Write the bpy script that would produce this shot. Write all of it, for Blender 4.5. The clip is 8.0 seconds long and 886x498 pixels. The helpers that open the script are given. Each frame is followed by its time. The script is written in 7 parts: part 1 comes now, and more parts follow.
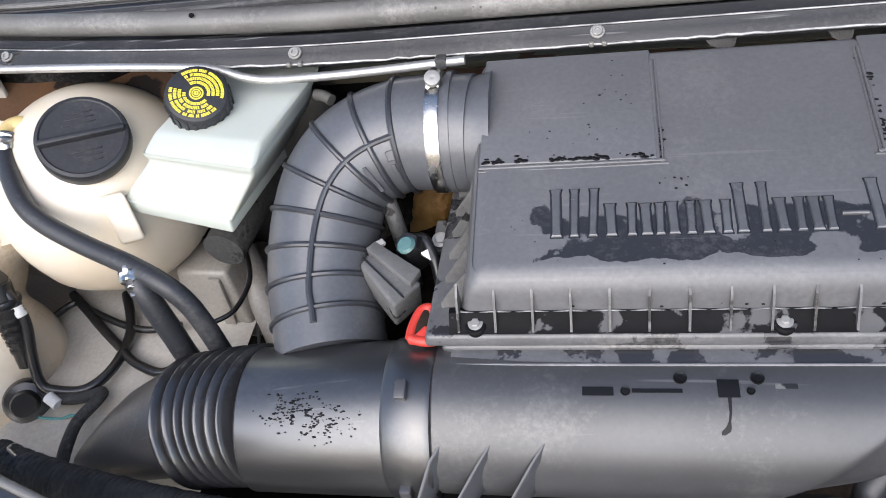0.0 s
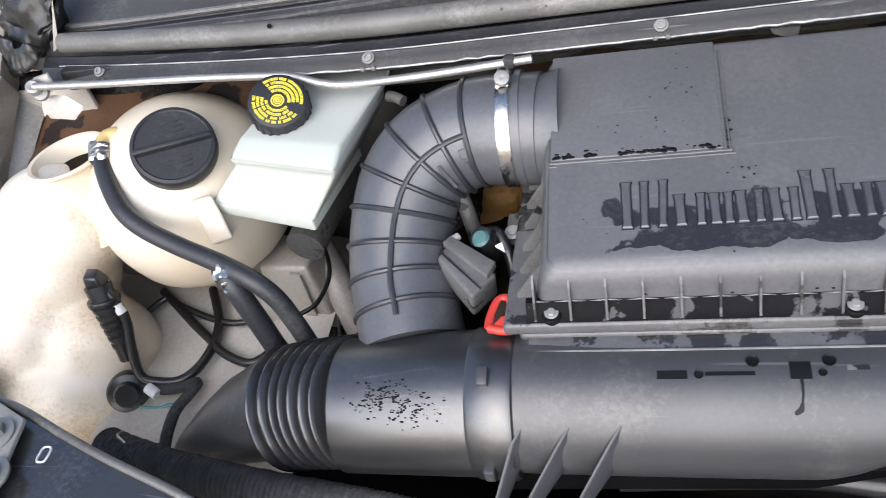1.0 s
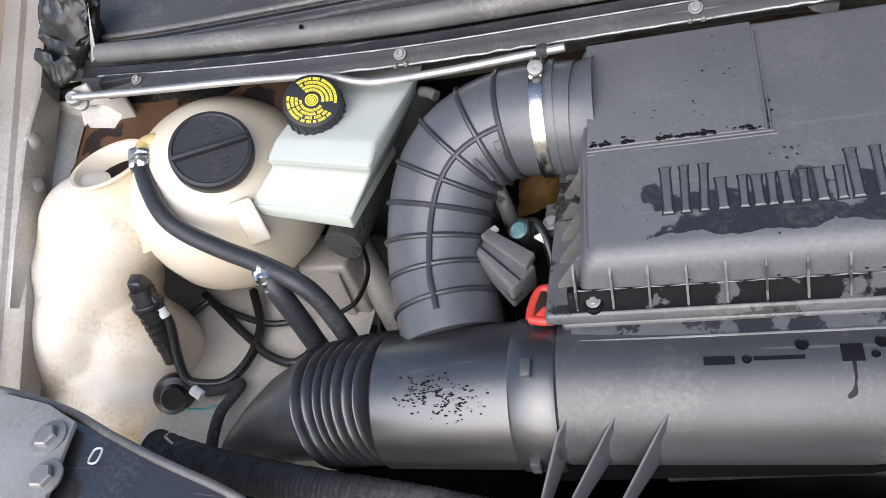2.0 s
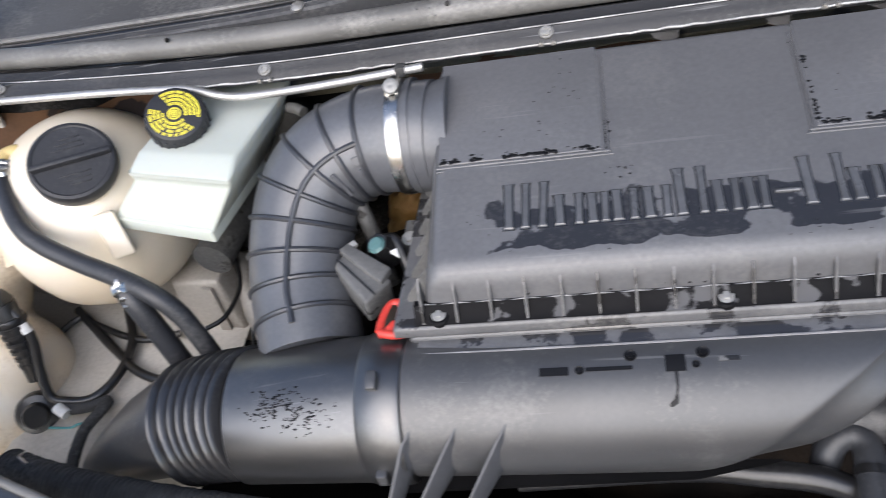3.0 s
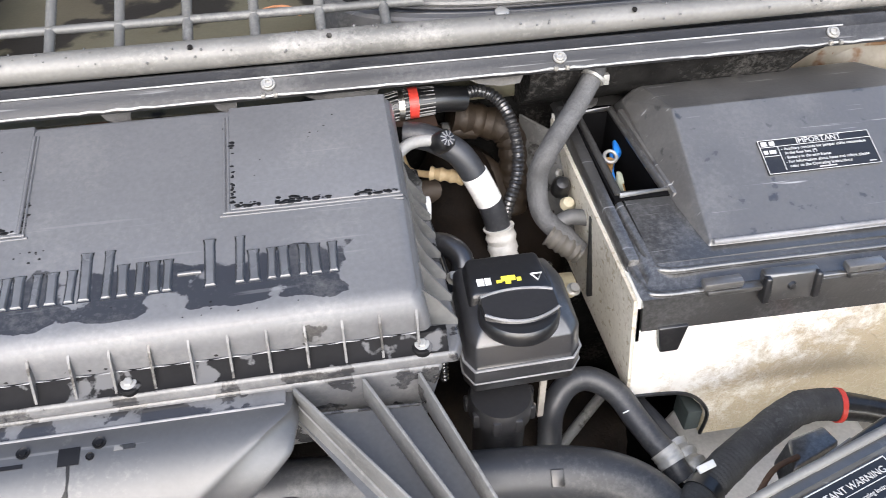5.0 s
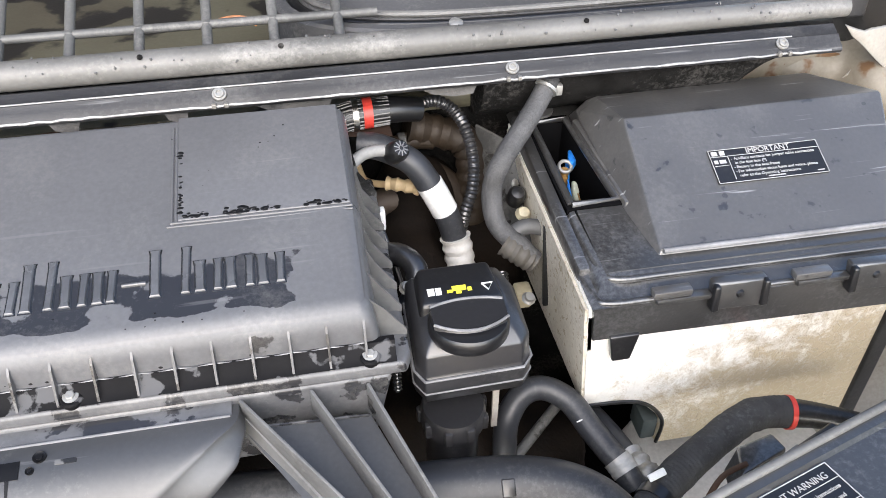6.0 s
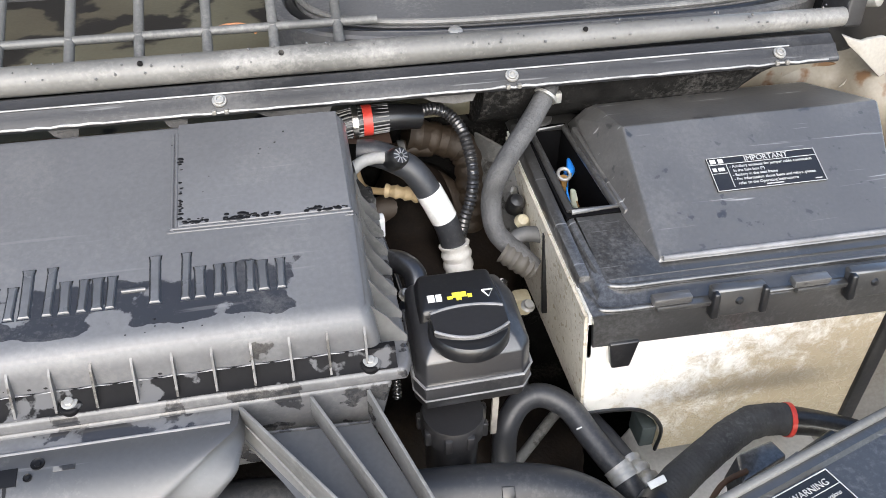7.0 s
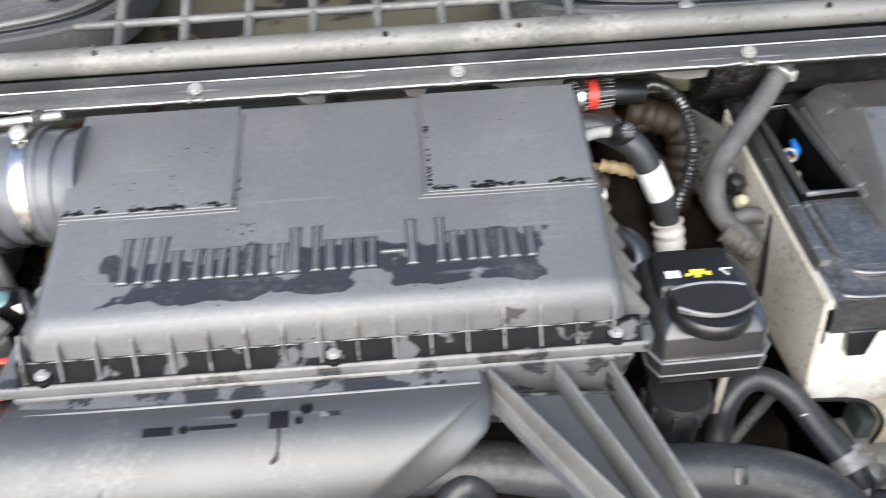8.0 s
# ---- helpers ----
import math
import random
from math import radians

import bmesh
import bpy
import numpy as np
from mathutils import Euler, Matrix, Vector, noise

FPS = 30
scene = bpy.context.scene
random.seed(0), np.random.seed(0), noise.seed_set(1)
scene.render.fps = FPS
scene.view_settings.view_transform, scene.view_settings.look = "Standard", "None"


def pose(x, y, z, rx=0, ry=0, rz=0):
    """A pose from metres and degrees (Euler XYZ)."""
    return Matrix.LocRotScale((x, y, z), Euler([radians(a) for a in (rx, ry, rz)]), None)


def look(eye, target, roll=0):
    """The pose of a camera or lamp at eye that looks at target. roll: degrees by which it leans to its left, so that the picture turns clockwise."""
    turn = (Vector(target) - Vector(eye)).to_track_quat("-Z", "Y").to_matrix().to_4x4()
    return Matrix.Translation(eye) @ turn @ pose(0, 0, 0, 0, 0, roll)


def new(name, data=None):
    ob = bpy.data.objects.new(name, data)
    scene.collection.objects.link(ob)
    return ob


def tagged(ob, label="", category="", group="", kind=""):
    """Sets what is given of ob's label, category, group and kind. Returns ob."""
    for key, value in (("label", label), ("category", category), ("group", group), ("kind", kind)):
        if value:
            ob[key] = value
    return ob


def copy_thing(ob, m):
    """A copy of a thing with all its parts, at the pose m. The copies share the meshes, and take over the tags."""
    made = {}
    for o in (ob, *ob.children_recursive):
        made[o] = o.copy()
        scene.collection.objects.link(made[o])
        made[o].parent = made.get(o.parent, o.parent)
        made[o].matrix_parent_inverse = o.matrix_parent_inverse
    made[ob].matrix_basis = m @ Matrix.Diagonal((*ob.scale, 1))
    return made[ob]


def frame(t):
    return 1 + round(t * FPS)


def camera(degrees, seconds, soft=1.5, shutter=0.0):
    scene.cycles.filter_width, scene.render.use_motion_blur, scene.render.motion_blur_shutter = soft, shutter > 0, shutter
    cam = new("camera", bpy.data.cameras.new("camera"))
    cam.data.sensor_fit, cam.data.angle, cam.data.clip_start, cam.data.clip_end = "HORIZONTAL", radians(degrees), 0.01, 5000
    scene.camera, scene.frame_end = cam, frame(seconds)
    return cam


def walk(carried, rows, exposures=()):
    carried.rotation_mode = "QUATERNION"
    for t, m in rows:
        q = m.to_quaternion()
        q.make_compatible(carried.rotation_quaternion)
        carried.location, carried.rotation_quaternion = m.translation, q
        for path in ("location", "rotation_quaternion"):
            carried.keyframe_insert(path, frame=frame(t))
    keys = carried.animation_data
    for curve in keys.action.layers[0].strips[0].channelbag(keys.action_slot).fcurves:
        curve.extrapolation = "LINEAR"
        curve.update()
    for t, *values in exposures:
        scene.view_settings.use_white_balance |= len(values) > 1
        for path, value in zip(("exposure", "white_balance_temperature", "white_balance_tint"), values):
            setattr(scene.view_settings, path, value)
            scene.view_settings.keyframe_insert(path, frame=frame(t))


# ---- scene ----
cam = camera(58.0, 8.0, soft=0.5, shutter=0.3)
PATH = [
    (0, (-0.126, -0.381, 1.307), (-0.491, 1.055, -0.036), -11.2),
    (0.5, (-0.124, -0.402, 1.328), (-0.543, 1.009, -0.026), -13.1),
    (1, (-0.135, -0.4, 1.338), (-0.636, 0.989, -0.012), -16.6),
    (1.2, (-0.144, -0.401, 1.338), (-0.665, 0.983, -0.009), -17.5),
    (2.3, (-0.131, -0.404, 1.332), (-0.722, 0.973, 0.008), -20.9),
    (2.5, (-0.117, -0.4, 1.335), (-0.706, 0.979, 0.011), -20.8),
    (3, (-0.074, -0.404, 1.322), (-0.492, 1.026, -0.013), -15.8),
    (3.5, (-0.016, -0.4, 1.314), (-0.197, 1.077, -0.022), -9.5),
    (4, (0.066, -0.391, 1.304), (0.131, 1.098, -0.03), -3.9),
    (4.5, (0.128, -0.396, 1.306), (0.328, 1.099, -0.008), -1.7),
    (5, (0.163, -0.403, 1.306), (0.403, 1.111, 0.021), -1.0),
    (5.2, (0.170, -0.404, 1.306), (0.434, 1.112, 0.026), -0.7),
    (6.5, (0.189, -0.408, 1.304), (0.488, 1.12, 0.049), 0.1),
    (7, (0.181, -0.408, 1.303), (0.491, 1.126, 0.058), 0.4),
    (7.5, (0.16, -0.407, 1.306), (0.428, 1.132, 0.058), -0.1),
    (8, (0.073, -0.406, 1.306), (0.12, 1.129, 0.025), -3.0),
]
EXPOSURE = [(0, 0.9, 6400, 13), (1.2, 0.82, 6400, 13), (2.5, 0.7, 6400, 13), (3.0, 0.8, 6400, 13), (3.5, 1.4, 6600, 11.5), (4.0, 1.76, 6600, 11.5), (4.5, 1.7, 6600, 11.5), (5.2, 1.55, 6600, 11.5), (6.5, 1.4, 6600, 10.5), (7.5, 1.45, 6600, 9), (8, 1.5, 6600, 9)]
walk(cam, [(t, look(eye, target, roll)) for t, eye, target, roll in PATH], EXPOSURE)

# ---- world, light, exposure ----
UNIT = 0.875  # metres per plan unit
world = bpy.data.worlds.new("sky")
scene.world = world
world.use_nodes = True
wn, wl = world.node_tree.nodes, world.node_tree.links
sky = wn.new("ShaderNodeTexSky")
sky.sky_type, sky.sun_disc = "NISHITA", False
sky.sun_elevation, sky.sun_rotation = radians(38), radians(193)
sky.air_density, sky.dust_density, sky.ozone_density = 1.0, 2.0, 1.6
wl.new(sky.outputs[0], wn["Background"].inputs[0])
wn["Background"].inputs[1].default_value = 0.13
sun = new("sun", bpy.data.lights.new("sun", "SUN"))
sun.data.energy, sun.data.angle, sun.data.color = 2.4, radians(88), (1.0, 0.992, 0.98)
sun.matrix_world = look((-0.5, -3.9, 2.2), (0, 0, 0))


# ---- materials ----
def material(name, base, rough=0.5, metal=0.0, var=0.25, scale=40.0, bump=0.15, other=None, spots=0.0, spot_colour=(0.02, 0.02, 0.02), spot_rough=0.15, spot_scale=18.0, fine=260.0, spec=0.5, sss=0.0, coat=0.0, coat_rough=0.2, dust=0.0, dust_colour=(0.32, 0.31, 0.29), band=None, grain_by=0.35, coat_ior=1.5, scratch=0.0):
    m = bpy.data.materials.new(name)
    m.use_nodes = True
    n, l = m.node_tree.nodes, m.node_tree.links
    b = n["Principled BSDF"]
    co = n.new("ShaderNodeTexCoord")
    big = n.new("ShaderNodeTexNoise")
    big.inputs["Scale"].default_value, big.inputs["Detail"].default_value = scale * 0.3, 6
    small = n.new("ShaderNodeTexNoise")
    small.inputs["Scale"].default_value, small.inputs["Detail"].default_value = fine, 3
    for t in (big, small):
        l.new(co.outputs["Object"], t.inputs["Vector"])
    ramp = n.new("ShaderNodeMapRange")
    ramp.inputs[1].default_value, ramp.inputs[2].default_value = 0.32, 0.68
    l.new(big.outputs[0], ramp.inputs[0])
    mix = n.new("ShaderNodeMix")
    mix.data_type = "RGBA"
    dark = tuple(c * (1 - var) for c in base) if other is None else other
    mix.inputs[6].default_value, mix.inputs[7].default_value = (*base, 1), (*dark, 1)
    l.new(ramp.outputs[0], mix.inputs[0])
    grain = n.new("ShaderNodeMix")
    grain.data_type, grain.blend_type = "RGBA", "MULTIPLY"
    grain.inputs[0].default_value = grain_by
    l.new(mix.outputs[2], grain.inputs[6])
    l.new(small.outputs[0], grain.inputs[7])
    gain = n.new("ShaderNodeMix")
    gain.data_type, gain.blend_type = "RGBA", "MULTIPLY"
    gain.inputs[0].default_value, gain.inputs[7].default_value = 1.0, (1.2, 1.2, 1.2, 1)
    l.new(grain.outputs[2], gain.inputs[6])
    rr = n.new("ShaderNodeMapRange")
    rr.inputs[3].default_value, rr.inputs[4].default_value = max(0.02, rough - 0.08), min(1.0, rough + 0.1)
    l.new(big.outputs[0], rr.inputs[0])
    colour, roughness = gain.outputs[2], rr.outputs[0]
    if spots:
        wet = n.new("ShaderNodeTexNoise")
        wet.inputs["Scale"].default_value, wet.inputs["Detail"].default_value = spot_scale, 5
        l.new(co.outputs["Object"], wet.inputs["Vector"])
        cut = n.new("ShaderNodeMapRange")
        cut.inputs[1].default_value, cut.inputs[2].default_value = 0.72 - 0.3 * spots, 0.75 - 0.3 * spots
        level = wet.outputs[0]
        for lo, hi, gain_by, *ends in band or ():
            sep = n.new("ShaderNodeSeparateXYZ")
            l.new(co.outputs["Object"], sep.inputs[0])
            within = None
            limits = [(1, lo, 0.004, 1), (1, hi, 0.010, -1)]
            if ends:
                limits += [(0, ends[0], 0.012, 1), (0, ends[1], 0.012, -1)]
            for axis, edge, soft, sign in limits:
                step = n.new("ShaderNodeMapRange")
                step.inputs[1].default_value, step.inputs[2].default_value = edge - soft * sign, edge + soft * sign
                step.inputs[4].default_value = gain_by
                l.new(sep.outputs[axis], step.inputs[0])
                if within is None:
                    within = step.outputs[0]
                    continue
                both = n.new("ShaderNodeMath")
                both.operation = "MINIMUM"
                l.new(within, both.inputs[0])
                l.new(step.outputs[0], both.inputs[1])
                within = both.outputs[0]
            add = n.new("ShaderNodeMath")
            l.new(level, add.inputs[0])
            l.new(within, add.inputs[1])
            level = add.outputs[0]
        l.new(level, cut.inputs[0])
        c2 = n.new("ShaderNodeMix")
        c2.data_type = "RGBA"
        c2.inputs[7].default_value = (*spot_colour, 1)
        l.new(cut.outputs[0], c2.inputs[0])
        l.new(colour, c2.inputs[6])
        r2 = n.new("ShaderNodeMix")
        r2.inputs[3].default_value = spot_rough
        l.new(cut.outputs[0], r2.inputs[0])
        l.new(roughness, r2.inputs[2])
        colour, roughness = c2.outputs[2], r2.outputs[0]
    if dust:
        specks = n.new("ShaderNodeTexNoise")
        specks.inputs["Scale"].default_value, specks.inputs["Detail"].default_value, specks.inputs["Roughness"].default_value = 210, 8, 0.75
        l.new(co.outputs["Object"], specks.inputs["Vector"])
        field = n.new("ShaderNodeTexNoise")
        field.inputs["Scale"].default_value, field.inputs["Detail"].default_value = 13, 5
        l.new(co.outputs["Object"], field.inputs["Vector"])
        both = n.new("ShaderNodeMath")
        l.new(specks.outputs[0], both.inputs[0])
        l.new(field.outputs[0], both.inputs[1])
        cutd = n.new("ShaderNodeMapRange")
        cutd.inputs[1].default_value, cutd.inputs[2].default_value, cutd.inputs[4].default_value = 1.02, 1.32, dust
        l.new(both.outputs[0], cutd.inputs[0])
        c3 = n.new("ShaderNodeMix")
        c3.data_type = "RGBA"
        c3.inputs[7].default_value = (*dust_colour, 1)
        l.new(cutd.outputs[0], c3.inputs[0])
        l.new(colour, c3.inputs[6])
        colour = c3.outputs[2]
    if scratch:
        for turn in (0.5, -0.9):
            mp = n.new("ShaderNodeMapping")
            mp.inputs["Rotation"].default_value, mp.inputs["Scale"].default_value = (0.2, 0.3, turn), (9, 230, 60)
            l.new(co.outputs["Object"], mp.inputs["Vector"])
            line = n.new("ShaderNodeTexNoise")
            line.inputs["Scale"].default_value, line.inputs["Detail"].default_value = 1.0, 2
            l.new(mp.outputs[0], line.inputs["Vector"])
            cuts = n.new("ShaderNodeMapRange")
            cuts.inputs[1].default_value, cuts.inputs[2].default_value, cuts.inputs[4].default_value = 0.70, 0.76, scratch
            l.new(line.outputs[0], cuts.inputs[0])
            c4 = n.new("ShaderNodeMix")
            c4.data_type = "RGBA"
            c4.inputs[7].default_value = (0.30, 0.30, 0.30, 1)
            l.new(cuts.outputs[0], c4.inputs[0])
            l.new(colour, c4.inputs[6])
            colour = c4.outputs[2]
    l.new(colour, b.inputs["Base Color"])
    l.new(roughness, b.inputs["Roughness"])
    b.inputs["Metallic"].default_value = metal
    b.inputs["Specular IOR Level"].default_value = spec
    b.inputs["Coat Weight"].default_value = coat
    b.inputs["Coat Roughness"].default_value = coat_rough
    b.inputs["Coat IOR"].default_value = coat_ior
    if sss:
        b.inputs["Subsurface Weight"].default_value = sss
        b.inputs["Subsurface Radius"].default_value = (0.02, 0.016, 0.01)
        b.inputs["Subsurface Scale"].default_value = 1.0
    if bump:
        bp = n.new("ShaderNodeBump")
        bp.inputs["Strength"].default_value, bp.inputs["Distance"].default_value = bump, 0.001
        l.new(small.outputs[0], bp.inputs["Height"])
        l.new(bp.outputs[0], b.inputs["Normal"])
    return m


PLASTIC = material("airbox_plastic", (0.075, 0.078, 0.085), 0.42, var=0.25, scale=24, bump=0.12)
SKIRT = material("wet_plastic", (0.115, 0.115, 0.118), 0.40, var=0.35, scale=60, spots=0.62, spot_scale=30, spot_colour=(0.025, 0.025, 0.027), bump=0.12, dust=0.25, coat=0.4, coat_rough=0.25)
DUCT = material("duct_plastic", (0.052, 0.053, 0.056), 0.46, var=0.45, scale=26, bump=0.12, coat=0.65, coat_rough=0.38, dust=0.18, coat_ior=1.65, scratch=0.2)
DUCTWET = material("wet_duct_plastic", (0.016, 0.0165, 0.018), 0.42, var=0.4, scale=30, bump=0.12, coat=1.0, coat_rough=0.32, dust=0.1, coat_ior=1.85, scratch=0.15, spec=0.7)
# Paler than PLASTIC: the light on the fins' faces is in the colour.
FIN = material("lit_fin_plastic", (0.15, 0.15, 0.147), 0.5, var=0.45, scale=50, spots=0.28, spot_scale=24, dust=0.4)
BLACK = material("black_plastic", (0.010, 0.010, 0.011), 0.36, var=0.3, scale=50, bump=0.1, coat=0.4, coat_rough=0.2, dust=0.06)
# Paler base on the hump holds the sky's sheen; LIDSIDE is the darker copy.
LIDBLACK = material("battery_lid_lit", (0.076, 0.074, 0.071), 0.36, var=0.3, scale=30, bump=0.15, other=(0.056, 0.054, 0.052), spots=0.24, spot_scale=75, spot_colour=(0.022, 0.022, 0.023), spot_rough=0.3, coat=1.0, coat_rough=0.28, dust=0.15, scratch=0.9, coat_ior=1.7)
LIDSIDE = material("battery_lid_dark", (0.042, 0.041, 0.040), 0.34, var=0.5, scale=40, bump=0.15, coat=1.0, coat_rough=0.18, dust=0.16, coat_ior=1.7, scratch=0.4, dust_colour=(0.42, 0.42, 0.42))
LABINK = material("grey_print", (0.45, 0.45, 0.44), 0.6, var=0.2, scale=200, bump=0)
# Body paint made lighter to offset the shade under the tanks.
WINGPAINT = material("brightened_wing_paint", (0.56, 0.54, 0.50), 0.45, var=0.2, scale=10, bump=0.05, other=(0.42, 0.37, 0.30), dust=0.25, dust_colour=(0.22, 0.17, 0.12))
RUBBER = material("rubber", (0.020, 0.020, 0.022), 0.42, var=0.35, scale=50, bump=0.08, coat=0.9, coat_rough=0.16, dust=0.12, coat_ior=1.65)
ELBOW = material("elbow_rubber", (0.098, 0.102, 0.112), 0.40, var=0.35, scale=30, bump=0.08, dust=0.12, coat=0.5, coat_rough=0.25)
TAPE = material("cloth_tape", (0.035, 0.035, 0.036), 0.85, var=0.45, scale=160, bump=1.0, fine=330, dust=0.45, dust_colour=(0.16, 0.16, 0.155))
SEAL = material("seal_rubber", (0.155, 0.152, 0.143), 0.48, var=0.4, scale=30, bump=0.15, dust=0.5, coat=0.2)
COWL = material("cowl_plastic", (0.028, 0.028, 0.03), 0.42, var=0.5, scale=30, bump=0.15, dust=0.12, scratch=0.3)
FOAM = material("foam_mat", (0.014, 0.0135, 0.013), 0.95, var=0.5, scale=160, bump=1.0, fine=230, dust=0.4, dust_colour=(0.17, 0.16, 0.15), spec=0.05)
WHITE = material("tank_polyethylene", (0.66, 0.63, 0.555), 0.34, var=0.1, scale=9, bump=0.0, other=(0.56, 0.45, 0.30), sss=0.12, coat=0.2, grain_by=0.06)
STAINED = material("stained_polyethylene", (0.66, 0.63, 0.555), 0.36, var=0.1, scale=20, bump=0.0, other=(0.54, 0.42, 0.27), sss=0.12, coat=0.2, grain_by=0.06, dust=0.55, dust_colour=(0.30, 0.18, 0.08))
CLEAR = material("reservoir_plastic", (0.45, 0.475, 0.44), 0.3, var=0.08, scale=12, bump=0.0, other=(0.41, 0.44, 0.39), sss=0.12, coat=0.2, grain_by=0.06)
PAINT = material("body_paint", (0.48, 0.465, 0.43), 0.4, metal=0.2, var=0.25, scale=10, bump=0.06, other=(0.24, 0.21, 0.17), dust=0.45, dust_colour=(0.16, 0.12, 0.08))
RUST = material("dirty_primer", (0.17, 0.085, 0.038), 0.75, var=0.6, scale=20, bump=0.4, other=(0.035, 0.016, 0.008), spots=0.5, spot_scale=22, spot_colour=(0.018, 0.011, 0.008), spot_rough=0.8)
STEEL = material("bright_steel", (0.62, 0.61, 0.58), 0.28, metal=1.0, var=0.25, scale=60, bump=0.05)
RODSTEEL = material("rod_steel", (0.56, 0.55, 0.53), 0.42, metal=0.75, var=0.25, scale=60, bump=0.1, dust=0.3, dust_colour=(0.25, 0.23, 0.2))
ZINC = material("zinc_bolt", (0.38, 0.375, 0.355), 0.42, metal=0.45, var=0.3, scale=90, bump=0.15, dust=0.5, dust_colour=(0.2, 0.16, 0.11))
BOXWHITE = material("battery_case", (0.86, 0.845, 0.79), 0.5, var=0.12, scale=13, bump=0.5, fine=55)
RED = material("red_plastic", (0.58, 0.05, 0.035), 0.4, var=0.15)
YELLOW = material("yellow_print", (0.75, 0.66, 0.06), 0.5, var=0.05, bump=0)
INK = material("white_print", (0.68, 0.68, 0.66), 0.5, var=0.08, bump=0)
BLUE = material("blue_plastic", (0.02, 0.22, 0.75), 0.4, var=0.1)
KRAFT = material("oiled_brown_cloth", (0.36, 0.2, 0.06), 0.7, var=0.5, scale=60, bump=0.5)
# Oil brown taken near black, so the gap's shade sits in the colour.
GRIME = material("shaded_oily_engine", (0.012, 0.008, 0.0055), 0.75, var=0.6, scale=30, bump=0.6, other=(0.003, 0.0026, 0.0024), dust=0.1, dust_colour=(0.08, 0.05, 0.025), spec=0.1)
RESBLACK = material("reservoir_black", (0.022, 0.022, 0.024), 0.36, var=0.3, scale=40, bump=0.1, coat=0.9, coat_rough=0.22, dust=0.1)
WATER = material("water_film", (0.16, 0.16, 0.165), 0.10, var=0.1, bump=0.0, coat=1.0, coat_rough=0.05)
ALLOY = material("cast_alloy", (0.11, 0.109, 0.105), 0.6, metal=0.2, var=0.5, scale=40, bump=0.9, dust=0.3, dust_colour=(0.34, 0.33, 0.31), spots=0.4, spot_scale=60, spot_colour=(0.02, 0.018, 0.016), spot_rough=0.7)
DIRT = material("ground_dirt", (0.34, 0.25, 0.155), 0.95, var=0.35, scale=3, bump=0.8, fine=40)
OLIVE = material("plenum_paint", (0.13, 0.125, 0.085), 0.5, var=0.3, scale=14, other=(0.08, 0.068, 0.045), spots=0.62, spot_scale=9, spot_colour=(0.014, 0.012, 0.010), spot_rough=0.6)
GLASSBLACK = material("gloss_cover", (0.10, 0.10, 0.102), 0.58, var=0.35, scale=12, bump=0.05, dust=0.4, scratch=0.3, spots=0.2, spot_scale=12, spec=0.25)

LIDTOP = material("airbox_lid_plastic", (0.120, 0.121, 0.126), 0.40, var=0.25, scale=14, bump=0.12, scratch=0.14, spots=-0.12, spot_scale=26, spot_colour=(0.02, 0.02, 0.022), spot_rough=0.16, coat=0.4, coat_rough=0.3, dust=0.16, band=((-0.082, -0.038, 0.345, -0.165, 0.168), (0.001, 0.010, 0.15), (-0.106, -0.082, 0.07)))
CAPBLACK = material("cap_plastic", (0.022, 0.023, 0.027), 0.5, var=0.25, scale=60, bump=0.15, dust=0.1)
HOSE = material("hose_rubber", (0.032, 0.034, 0.039), 0.42, var=0.3, scale=40, bump=0.08, dust=0.15)
GLOSS = material("conduit_plastic", (0.022, 0.022, 0.023), 0.22, var=0.2, bump=0.0, coat=1.0, coat_rough=0.12, coat_ior=1.8)
GREYTAPE = material("grey_cloth_tape", (0.075, 0.075, 0.076), 0.7, var=0.5, scale=140, bump=0.8, fine=420, dust=0.12)
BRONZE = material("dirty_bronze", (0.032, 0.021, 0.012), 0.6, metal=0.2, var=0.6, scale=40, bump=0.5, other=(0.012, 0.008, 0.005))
# Pale spots hold the sky's reflection on the puddles.
POCKET = material("wet_pocket_glints", (0.010, 0.010, 0.011), 0.5, var=0.3, scale=40, bump=0.05, spots=0.46, spot_scale=40, spot_colour=(0.09, 0.09, 0.093), spot_rough=0.5, spec=0.06)
GRILLE = material("grille_plastic", (0.12, 0.12, 0.115), 0.42, var=0.35, scale=30, bump=0.1, dust=0.35)
# Body paint darkened for the hinge's shadow; the brown spots are stains.
SHADESTAIN = material("shaded_stained_paint", (0.19, 0.165, 0.125), 0.45, var=0.3, scale=20, bump=0.1, spots=0.62, spot_scale=14, spot_colour=(0.10, 0.05, 0.018), spot_rough=0.7)
WETBLACK = material("wet_black", (0.007, 0.007, 0.008), 0.4, var=0.2, bump=0.0, spec=0.25)
MARK = material("wet_raised_plastic", (0.024, 0.025, 0.027), 0.22, var=0.4, scale=60, bump=0.15, coat=0.8, coat_rough=0.12)
MARKTOP = material("raised_plastic", (0.105, 0.107, 0.112), 0.26, var=0.4, scale=80, bump=0.15, coat=0.8, coat_rough=0.14)
BOOT = material("old_boot_rubber", (0.010, 0.010, 0.010), 0.5, var=0.5, scale=60, bump=0.35, spec=0.3, dust=0.08, coat=0.7, coat_rough=0.2)
PALEEDGE = material("pale_edge", (0.22, 0.22, 0.225), 0.45, var=0.4, scale=120, bump=0.2)
# Darker than ELBOW, so the ridges' shadow lines are in the colour.
RIDGE = material("ridge_shadow_rubber", (0.036, 0.038, 0.044), 0.36, var=0.35, scale=40, bump=0.08, coat=0.4)
